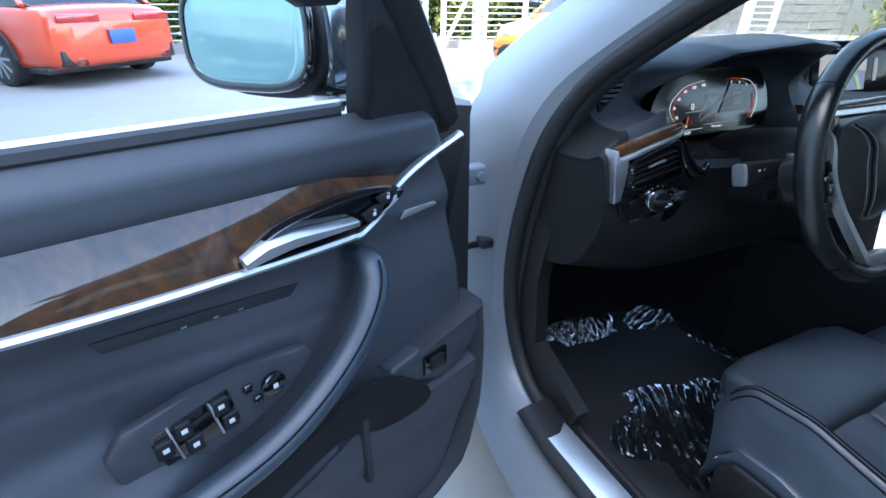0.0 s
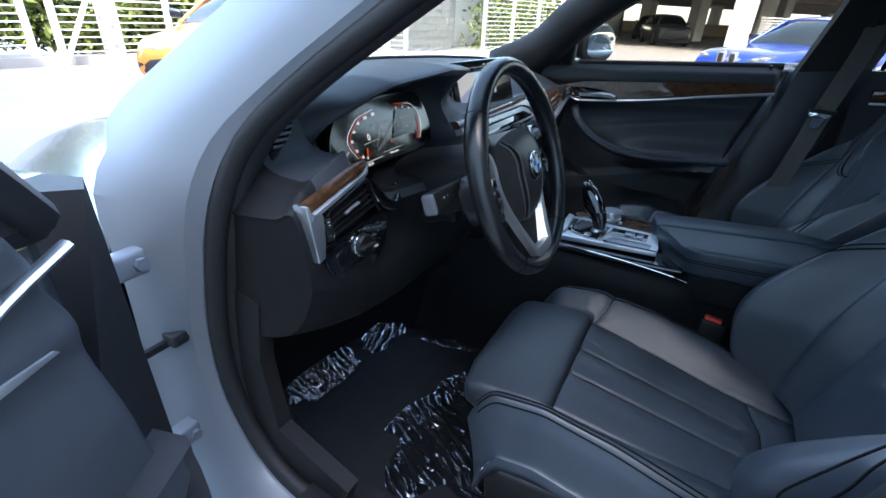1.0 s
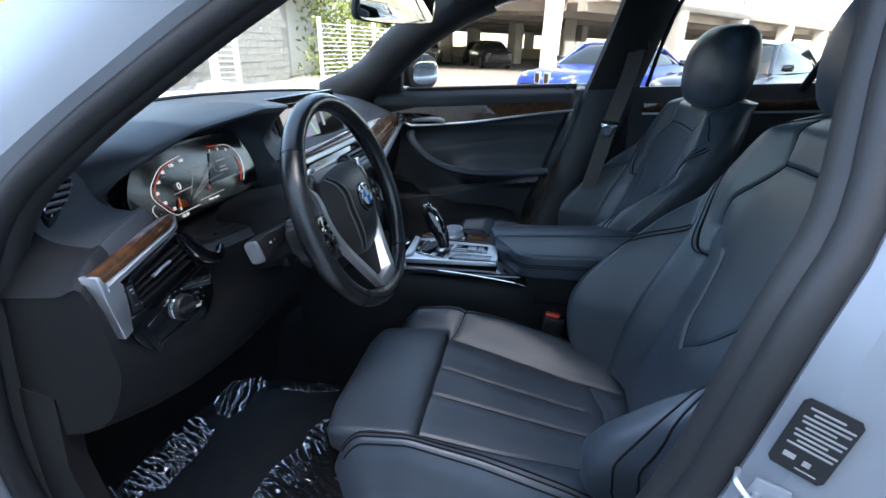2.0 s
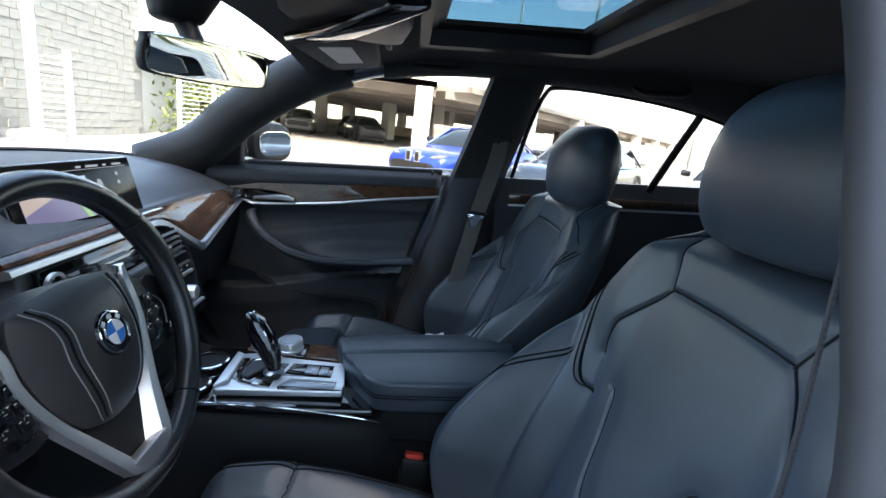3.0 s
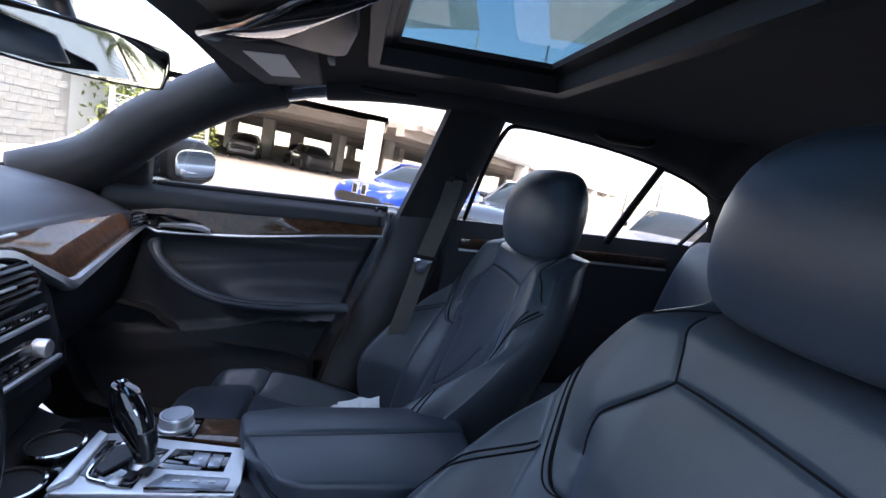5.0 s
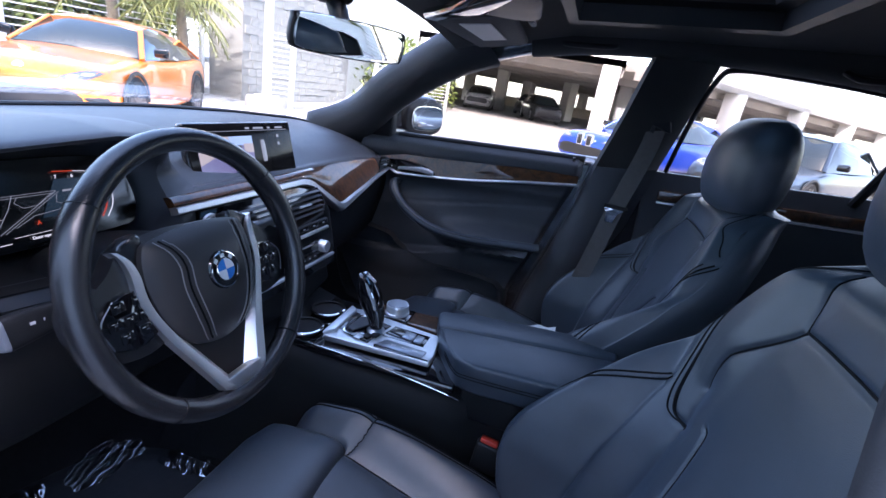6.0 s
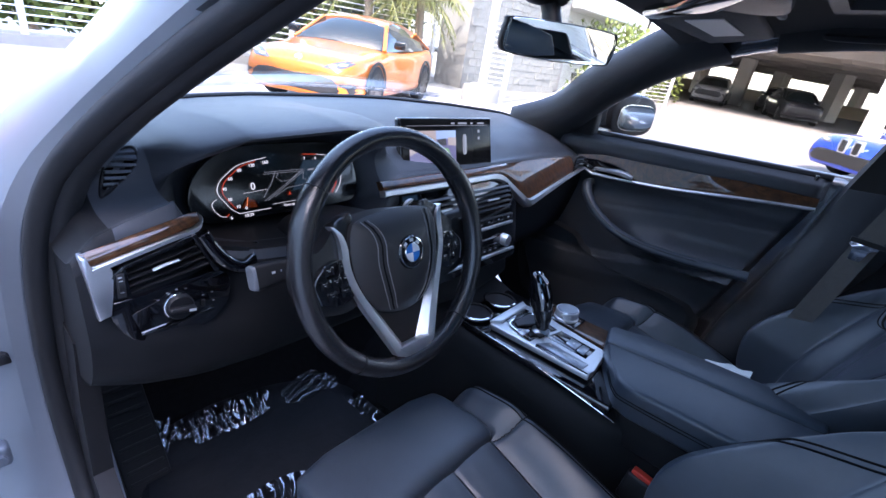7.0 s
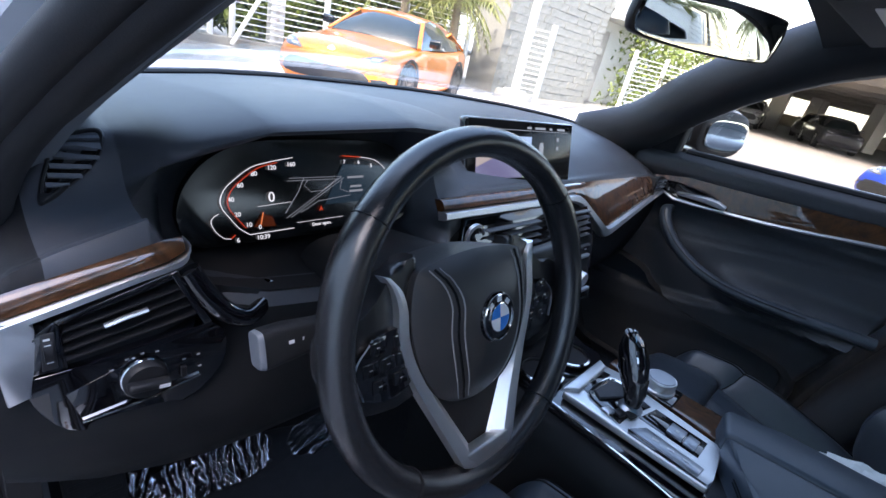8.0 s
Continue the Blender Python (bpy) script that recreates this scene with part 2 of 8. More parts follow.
def prism(poly, d, bm=None, bevel=0.0, segs=2):
    """A flat outline (3-D points) thickened along d."""
    bm = bm or bmesh.new()
    d = Vector(d)
    a = [bm.verts.new(p) for p in poly]
    b = [bm.verts.new(Vector(p) + d) for p in poly]
    n = len(poly)
    f = [bm.faces.new(a), bm.faces.new(list(reversed(b)))]
    for i in range(n):
        f.append(bm.faces.new((a[i], b[i], b[(i + 1) % n], a[(i + 1) % n])))
    if bevel:
        es = {e for q in f for e in q.edges}
        bmesh.ops.bevel(bm, geom=list(es), offset=bevel, segments=segs, affect="EDGES", profile=0.5)
    return bm


def box(c, s, bevel=0.0, segs=2, bm=None, m=None):
    x, y, z = s[0] / 2, s[1] / 2, s[2] / 2
    pts = [Vector(c) + Vector(q) for q in ((-x, -y, -z), (x, -y, -z), (x, y, -z), (-x, y, -z))]
    b2 = bmesh.new()
    prism(pts, (0, 0, s[2]), b2, bevel, segs)
    if m is not None:
        bmesh.ops.transform(b2, matrix=m, verts=b2.verts)
    if bm is None:
        return b2
    merge(bm, b2)
    return bm


def merge(bm, other):
    idx = {}
    for v in other.verts:
        idx[v] = bm.verts.new(v.co)
    for f in other.faces:
        try:
            bm.faces.new([idx[v] for v in f.verts])
        except ValueError:
            pass
    other.free()


def lathe(profile, n=32, c=(0, 0, 0), axis="Z", bm=None):
    """Turns (radius, height) pairs about an axis through c."""
    rings = []
    for r, h in profile:
        ring = []
        for j in range(n):
            q = 2 * math.pi * j / n
            p = Vector((r * math.cos(q), r * math.sin(q), h))
            if axis == "X":
                p = Vector((p.z, p.x, p.y))
            elif axis == "Y":
                p = Vector((p.x, -p.z, p.y))
            ring.append(p + Vector(c))
        rings.append(ring)
    rs = [r for r, h in profile]
    hollow = min(rs) > 0.7 * max(rs) and len(rs) > 3          # a plain ring: its profile closes on itself
    return loft(rings, True, not hollow, hollow, bm)


def grid(fn, nu, nv, bm=None):
    """A sheet fn(u, v), u and v from 0 to 1."""
    return loft([[fn(i / nu, j / nv) for j in range(nv + 1)] for i in range(nu + 1)], False, False, False, bm)


def sheet(fn, nu, nv, thick):
    """The same sheet with thickness along a vector."""
    t = Vector(thick)
    bm = bmesh.new()
    a = [[bm.verts.new(fn(i / nu, j / nv)) for j in range(nv + 1)] for i in range(nu + 1)]
    b = [[bm.verts.new(v.co + t) for v in r] for r in a]
    for i in range(nu):
        for j in range(nv):
            bm.faces.new((a[i][j], a[i][j + 1], a[i + 1][j + 1], a[i + 1][j]))
            bm.faces.new((b[i][j], b[i + 1][j], b[i + 1][j + 1], b[i][j + 1]))
    for i in range(nu):
        for j in (0, nv):
            bm.faces.new((a[i][j], a[i + 1][j], b[i + 1][j], b[i][j]))
    for j in range(nv):
        for i in (0, nu):
            bm.faces.new((a[i][j], b[i][j], b[i][j + 1], a[i][j + 1]))
    return bm


def seg_dist(px, py, lines):
    """Distance of arrays of points to polylines."""
    d = np.full(px.shape, 9.0)
    for ln in lines:
        for (ax, ay), (bx, by) in zip(ln[:-1], ln[1:]):
            vx, vy = bx - ax, by - ay
            t = np.clip(((px - ax) * vx + (py - ay) * vy) / (vx * vx + vy * vy + 1e-12), 0, 1)
            d = np.minimum(d, np.hypot(px - ax - t * vx, py - ay - t * vy))
    return d


def inside(px, py, poly):
    r = np.zeros(px.shape, bool)
    n = len(poly)
    for i in range(n):
        (x1, y1), (x2, y2) = poly[i], poly[(i + 1) % n]
        c = ((y1 > py) != (y2 > py)) & (px < (x2 - x1) * (py - y1) / (y2 - y1 + 1e-12) + x1)
        r ^= c
    return r


def smooth2d(pts, k=6, loop=False):
    return [(p.x, p.y) for p in catmull([(x, y, 0) for x, y in pts], k, loop)]


def sstep(a, b, x):
    t = np.clip((x - a) / (b - a), 0, 1)
    return t * t * (3 - 2 * t)


def from_arrays(P):
    """A bmesh sheet from an array of points, rows by columns by 3."""
    return loft([[tuple(p) for p in row] for row in P], False, False)


def text_part(body, size, material, parent, m, label="", extrude=0.0004):
    """Raised lettering in the built-in font, as a mesh."""
    cu = bpy.data.curves.new("lettering", "FONT")
    cu.body, cu.size, cu.extrude, cu.align_x, cu.align_y = body, size, extrude, "CENTER", "CENTER"
    tmp = bpy.data.objects.new("lettering", cu)
    scene.collection.objects.link(tmp)
    me = bpy.data.meshes.new_from_object(tmp.evaluated_get(bpy.context.evaluated_depsgraph_get()))
    bpy.data.objects.remove(tmp)
    me.materials.clear()
    me.materials.append(material)
    ob = new("lettering", me)
    ob.parent = parent
    ob.matrix_local = m
    if label:
        tagged(ob, label)
    return ob

# ---------------------------------------------------------------- body shell of the silver saloon
def side_x(z):
    """Half-width of the cabin's side at a height: upright below the belt, leaning in above."""
    return 0.75 - max(0.0, z - 1.0) * 0.524 - max(0.0, 0.8 - z) * 0.02


def mx(p, s):
    return Vector((p[0] * s, p[1], p[2]))


body = thing("car_body", "silver metallic saloon body shell with painted door frame", "car", (0, 0, 0), kind="structure")

# painted frame round the open driver's doorway: inner edge, outer edge
FRAME = [
    ((-0.565, -0.47, 1.372), (-0.60, -0.47, 1.43)), ((-0.575, -0.25, 1.357), (-0.60, -0.22, 1.42)),
    ((-0.598, -0.10, 1.318), (-0.61, 0.0, 1.376)), ((-0.632, 0.02, 1.255), (-0.64, 0.14, 1.30)),
    ((-0.672, 0.12, 1.188), (-0.675, 0.27, 1.216)), ((-0.708, 0.22, 1.118), (-0.715, 0.41, 1.13)),
    ((-0.742, 0.30, 1.045), (-0.77, 0.52, 1.045)), ((-0.768, 0.348, 0.955), (-0.84, 0.50, 0.97)),
    ((-0.78, 0.385, 0.84), (-0.85, 0.475, 0.84)), ((-0.785, 0.412, 0.70), (-0.85, 0.49, 0.70)),
    ((-0.785, 0.408, 0.57), (-0.86, 0.49, 0.55)), ((-0.785, 0.36, 0.46), (-0.875, 0.44, 0.42)),
    ((-0.79, 0.27, 0.405), (-0.89, 0.30, 0.34)), ((-0.79, 0.12, 0.385), (-0.90, 0.12, 0.315)),
    ((-0.79, -0.10, 0.385), (-0.90, -0.12, 0.315)),     ((-0.79, -0.27, 0.42), (-0.90, -0.33, 0.33)),
    ((-0.79, -0.38, 0.53), (-0.89, -0.49, 0.47)), ((-0.79, -0.425, 0.68), (-0.88, -0.56, 0.66)),
    ((-0.79, -0.472, 0.82), (-0.87, -0.63, 0.82)), ((-0.785, -0.512, 0.98), (-0.84, -0.66, 0.98)),
    ((-0.755, -0.55, 1.06), (-0.79, -0.68, 1.06)), ((-0.70, -0.575, 1.16), (-0.72, -0.69, 1.16)),
    ((-0.635, -0.605, 1.28), (-0.655, -0.70, 1.28)), ((-0.59, -0.60, 1.35), (-0.61, -0.66, 1.40)),
]
_in = catmull([a for a, b in FRAME], 3, True)
_out = catmull([b for a, b in FRAME], 3, True)
rings = []
for a, b in zip(_in, _out):
    d = b - a
    inw = Vector((0.075, 0, 0))
    out = Vector((-0.012, 0, 0))
    rings.append([a + inw + d * 0.05, a + d * 0.02, a + d * 0.14 + out, a + d * 0.42 + out * 1.4, a + d * 0.72 + out * 1.0, b + out * 0.2, b + (Vector((0.035, 0.05, 0.035)) if b.y > -0.25 and b.z > 1.0 else Vector((0.07, 0, 0)) + d * 0.1), b + (Vector((0.075, 0.055, 0.035)) if b.y > -0.25 and b.z > 1.0 else Vector((0.11, 0, 0)))])
part("door_frame", loft(rings, False, False, True), PAINT_IN, body, "pale silver painted door frame", angle=16)

# rubber seal round the doorway, two lips
_seal = [a + (a - b).normalized() * 0.007 + Vector((0.012, 0, 0)) for a, b in zip(_in, _out)]
_seal2 = [a + (a - b).normalized() * 0.016 + Vector((0.034, 0, 0)) for a, b in zip(_in, _out)]
seal = part("door_seal", sweep(_seal, 0.016, 10, True, up=(1, 0, 0)), RUBBER, body, "black rubber door seal")
part("seal_lip", sweep(_seal2, 0.014, 10, True, up=(1, 0, 0), flat=1.2), RUBBER, seal)

# roof skin with the sunroof opening, and headliner
SUN = (0.37, -0.345, -0.775)         # half-width, front, rear of the opening
def roof_z(x, y):
    return 1.475 - 0.16 * x * x - 0.06 * max(0.0, y + 0.35) - 0.10 * max(0.0, y + 0.35) ** 2 * 1.5 - 0.085 * max(0.0, -1.0 - y) ** 2
def head_z(x, y):
    return 1.425 - 0.15 * x * x - 0.17 * max(0.0, y + 0.36) - 0.11 * max(0.0, -1.0 - y) ** 2
def holed(fz, xs, ys, hx, y0, y1, thick):
    bm = bmesh.new()
    vt = {}
    def vert(i, j):
        if (i, j) not in vt:
            vt[i, j] = bm.verts.new((xs[i], ys[j], fz(xs[i], ys[j])))
        return vt[i, j]
    for i in range(len(xs) - 1):
        for j in range(len(ys) - 1):
            cx, cy = (xs[i] + xs[i + 1]) / 2, (ys[j] + ys[j + 1]) / 2
            if abs(cx) < hx and y1 < cy < y0:
                continue
            bm.faces.new((vert(i, j), vert(i + 1, j), vert(i + 1, j + 1), vert(i, j + 1)))
    r = bmesh.ops.solidify(bm, geom=bm.faces[:], thickness=thick)
    return bm
xs = [-0.60, -0.54, -0.48, -0.42, -SUN[0], -0.25, -0.12, 0, 0.12, 0.25, SUN[0], 0.42, 0.48, 0.54, 0.60]
ys = [-1.75, -1.6, -1.4, -1.2, -1.0, -0.9, SUN[2], -0.65, -0.5, SUN[1], -0.28, -0.2, -0.12, -0.05, 0.0]
part("roof_skin", holed(roof_z, xs, ys, SUN[0], SUN[1], SUN[2], 0.008), PAINT, body, angle=60)
headliner = solo("ceiling", holed(head_z, [-0.53] + xs[2:-2] + [0.53], ys[:-1] + [-0.03], SUN[0], SUN[1], SUN[2], -0.006), HEADLINER, "dark anthracite fabric roof lining with sunroof opening", "ceiling", "structure", 60)

sunroof = thing("sunroof", "tinted glass sunroof panel in black frame, shade open", "sunroof", (0, 0, 0))
fr = []
for x, y in ((SUN[0], SUN[1]), (SUN[0], SUN[2]), (-SUN[0], SUN[2]), (-SUN[0], SUN[1])):
    sx, sy = math.copysign(1, x), (1 if y == SUN[1] else -1)
    fr.append([V(x + 0.012 * sx, y + 0.012 * sy, head_z(x, y) - 0.008), V(x - 0.012 * sx, y - 0.012 * sy, head_z(x, y) - 0.004),
               V(x - 0.016 * sx, y - 0.016 * sy, 1.435), V(x - 0.045 * sx, y - 0.045 * sy, 1.442), V(x - 0.05 * sx, y - 0.05 * sy, 1.452), V(x, y, 1.456)])
part("sunroof_frame", loft(fr, True, False, True), PLASTIC, sunroof, "black moulded frame")
g = part("glass_panel", sheet(lambda u, v: V((u * 2 - 1) * (SUN[0] - 0.03), SUN[1] - 0.03 + (SUN[2] - SUN[1] + 0.06) * v, 1.456 - 0.1 * ((u * 2 - 1) * 0.34) ** 2 + 0.004), 10, 6, (0, 0, 0.005)), ROOFGLASS, sunroof, "dark tinted glass")
g.visible_shadow = False
part("wind_deflector", box((0, SUN[1] - 0.02, 1.440), (0.66, 0.02, 0.014), 0.004), PLASTIC, sunroof)

# windscreen, bonnet, scuttle, wings
APW = [(0.745, 0.345, 1.02), (0.71, 0.26, 1.085), (0.671, 0.18, 1.148), (0.637, 0.075, 1.213), (0.610, -0.034, 1.266), (0.592, -0.14, 1.300)]     # pillar edge at the door glass
APS = [(0.645, 0.525, 1.078), (0.655, 0.37, 1.14), (0.60, 0.235, 1.235), (0.565, 0.12, 1.30), (0.53, 0.02, 1.352), (0.505, -0.06, 1.385)]          # pillar edge at the windscreen
_s = catmull(APS, 4)
def screen_pt(u, v):
    k = v * (len(_s) - 1)
    i = min(int(k), len(_s) - 2)
    e = _s[i].lerp(_s[i + 1], k - i) + Vector((0.02, 0.03, 0.02))
    x = e.x * (u * 2 - 1)
    bow = (1 - (u * 2 - 1) ** 2)
    return V(x, e.y + bow * (0.32 * (1 - v) + 0.05 * v), e.z + 0.01 * bow)
ws = solo("windscreen", sheet(screen_pt, 24, 16, (0, 0.006, 0.004)), WINDSCREEN, "large clear raked windscreen glass", "windscreen", "structure", 60)
ws.visible_shadow = False
def hood(u, v):
    x = (u * 2 - 1) * (0.80 - 0.10 * v * v)
    y = 0.92 - 0.30 * abs(u * 2 - 1) ** 2.2 + v * (1.05 + 0.25 * (1 - abs(u * 2 - 1) ** 2))
    a = abs(u * 2 - 1)
    z = 1.02 - 0.10 * v - 0.16 * v * v - 0.10 * a ** 3 + 0.012 * math.exp(-((a - 0.55) / 0.08) ** 2)
    return V(x, y, z)
part("bonnet", sheet(hood, 40, 24, (0, 0, -0.02)), PAINT, body, "silver bonnet mirroring the fence and sky", angle=60)
part("scuttle", sheet(lambda u, v: V((u * 2 - 1) * (0.70 - 0.05 * v), 0.84 - 0.30 * abs(u * 2 - 1) ** 2.2 + v * 0.13, 0.99 + 0.0 * v - 0.06 * abs(u * 2 - 1) ** 3 - 0.02 * v), 24, 4, (0, 0, -0.02)), PLASTIC, body, "black plastic wiper scuttle")
for s in (-1, 1):
    def wing(u, v, s=s):
        y = 0.50 + u * 1.55
        a = v
        return V(s * (0.78 + 0.14 * math.sin(a * 1.35) - 0.05 * u * u), y, 0.955 - 0.02 * u - 0.20 * u * u - 0.62 * (1 - math.cos(a * 1.35)))
    part("front_wing", sheet(wing, 24, 14, (0, 0, -0.01)), PAINT, body, angle=60)
    part("front_bumper", box((s * 0.36, 2.0, 0.50), (0.74, 0.12, 0.5), 0.05, 3), PAINT, body) if s > 0 else part("front_bumper", box((s * 0.37, 2.0, 0.50), (0.72, 0.12, 0.5), 0.05, 3), PAINT, body)
    # outer roof rail and lower body side
    rail = [V(s * (side_x(z) + 0.02), y, z + 0.03) for y, z in ((0.45, 1.06), (0.2, 1.17), (0.02, 1.27), (-0.13, 1.33), (-0.36, 1.375), (-0.6, 1.385), (-0.9, 1.37), (-1.2, 1.325), (-1.5, 1.22), (-1.75, 1.08))]
    if s > 0:
        part("roof_rail", sweep(catmull(rail, 4), 0.045, 10), PAINT, body)
        part("body_side", sheet(lambda u, v: V(0.80 + 0.08 * math.sin(v * math.pi) ** 0.5, 0.5 - 3.15 * u, 0.25 + 0.78 * v), 6, 8, (0.01, 0, 0)), PAINT, body, angle=60)
    else:
        part("body_side", sheet(lambda u, v: V(-0.80 - 0.08 * math.sin(v * math.pi) ** 0.5, -0.62 - 2.03 * u, 0.25 + 0.78 * v), 6, 8, (-0.01, 0, 0)), PAINT, body, angle=60)
for sx in (-1, 1):
    for wy, wz in ((1.36, 0.425), (-1.60, 0.240)):
        tyre = part("tyre", lathe([(0.24, -0.11), (0.32, -0.115), (0.34, -0.09), (0.34, 0.09), (0.32, 0.115), (0.24, 0.11)], 40, (sx * 0.80, wy, wz), "X"), RUBBER, body, "black road tyre")
        part("wheel_rim", lathe([(0.245, -0.10), (0.245, 0.10), (0.21, 0.085), (0.06, 0.07), (0.0, 0.075)] if sx > 0 else [(0.245, 0.10), (0.245, -0.10), (0.21, -0.085), (0.06, -0.07), (0.0, -0.075)], 36, (sx * 0.80, wy, wz), "X"), SATIN, tyre, "silver alloy rim")
part("rear_deck", sheet(lambda u, v: V((u * 2 - 1) * 0.80, -1.75 - v * 0.95, 1.06 - 0.06 * v * v), 8, 8, (0, 0, -0.02)), PAINT, body, angle=60)
part("tail_panel", box((0, -2.68, 0.66), (1.6, 0.08, 0.72), 0.03, 3), PAINT, body)
rg = solo("rear_window", sheet(lambda u, v: V((u * 2 - 1) * (0.56 + 0.06 * v), -1.52 - v * 0.38 - 0.05 * (1 - (u * 2 - 1) ** 2), 1.37 - 0.31 * v), 12, 6, (0, -0.005, 0)), WINDOW, "clear sloping rear window glass", "rear window", "structure")
rg.visible_shadow = False
_rsg = solo("rear_door_glass", sheet(lambda u, v: V(-side_x(1.05 + 0.3 * v) - 0.01, -0.66 - u * 0.75, 1.05 + 0.3 * v * (1 - 0.25 * u)), 6, 4, (-0.004, 0, 0)), WINDOW, "closed rear side window glass", "car window", "structure")
_rsg.visible_shadow = False

# floor, firewall, sides of the footwell
part("floor_pan", sheet(lambda u, v: V((u * 2 - 1) * 0.77, 0.75 - v * 2.6, 0.29), 4, 4, (0, 0, -0.06)), PLASTIC, body)
floor = solo("floor", sheet(lambda u, v: V((u * 2 - 1) * 0.765, 0.42 - v * 2.2, 0.315 + 0.16 * math.exp(-((u * 2 - 1) * 0.765 / 0.12) ** 4)), 40, 6, (0, 0, -0.02)), CARPET, "black carpeted car floor", "floor", "structure", 60)
fw = solo("firewall", sheet(lambda u, v: V((u * 2 - 1) * 0.765, 0.42 + 0.30 * math.sin(v * 1.5), 0.315 + 0.50 * v * v), 8, 10, (0, 0.02, 0)), CARPET, "black carpeted front bulkhead in footwell", "bulkhead", "structure", 60)
part("rear_bulkhead", box((0, -1.72, 0.68), (1.5, 0.03, 0.72)), PLASTIC, body)
kick = [(-0.765, 0.46, 0.33), (-0.765, 0.20, 0.35), (-0.765, 0.16, 0.46), (-0.757, 0.32, 0.52), (-0.75, 0.34, 0.66), (-0.745, 0.32, 0.78), (-0.745, 0.60, 0.85), (-0.75, 0.70, 0.60)]
part("kick_panel", prism(kick, (0.03, 0, 0)), PLASTIC, body, "black plastic kick panel")
part("kick_panel", prism([(-x, y, z) for x, y, z in kick], (-0.03, 0, 0)), PLASTIC, body)

# sill plate with bars of lettering, inner sill trim
sill = thing("sill_plate", "brushed metal sill plate in black plastic trim", "sill plate", (-0.78, 0.0, 0.40))
part("trim", sweep([V(-0.012, 0.25, 0.02), V(-0.012, 0.15, 0.0), V(-0.012, -0.28, 0.0)], 0.05, 12, flat=0.28), PLASTIC, sill, "black plastic sill trim")
part("plate", prism([(-0.040, 0.19, 0.012), (0.012, 0.23, 0.016), (0.012, -0.27, 0.016), (-0.040, -0.27, 0.012)], (0, 0, 0.004), bevel=0.001), SATIN, sill, "brushed metal plate")
for i in range(4):
    part("lettering_bar", box((-0.013, -0.04 - i * 0.022, 0.0195), (0.016, 0.013, 0.001)), mat("sill_ink", (0.25, 0.12, 0.08), 0.4) if i == 0 else bpy.data.materials["sill_ink"], sill)

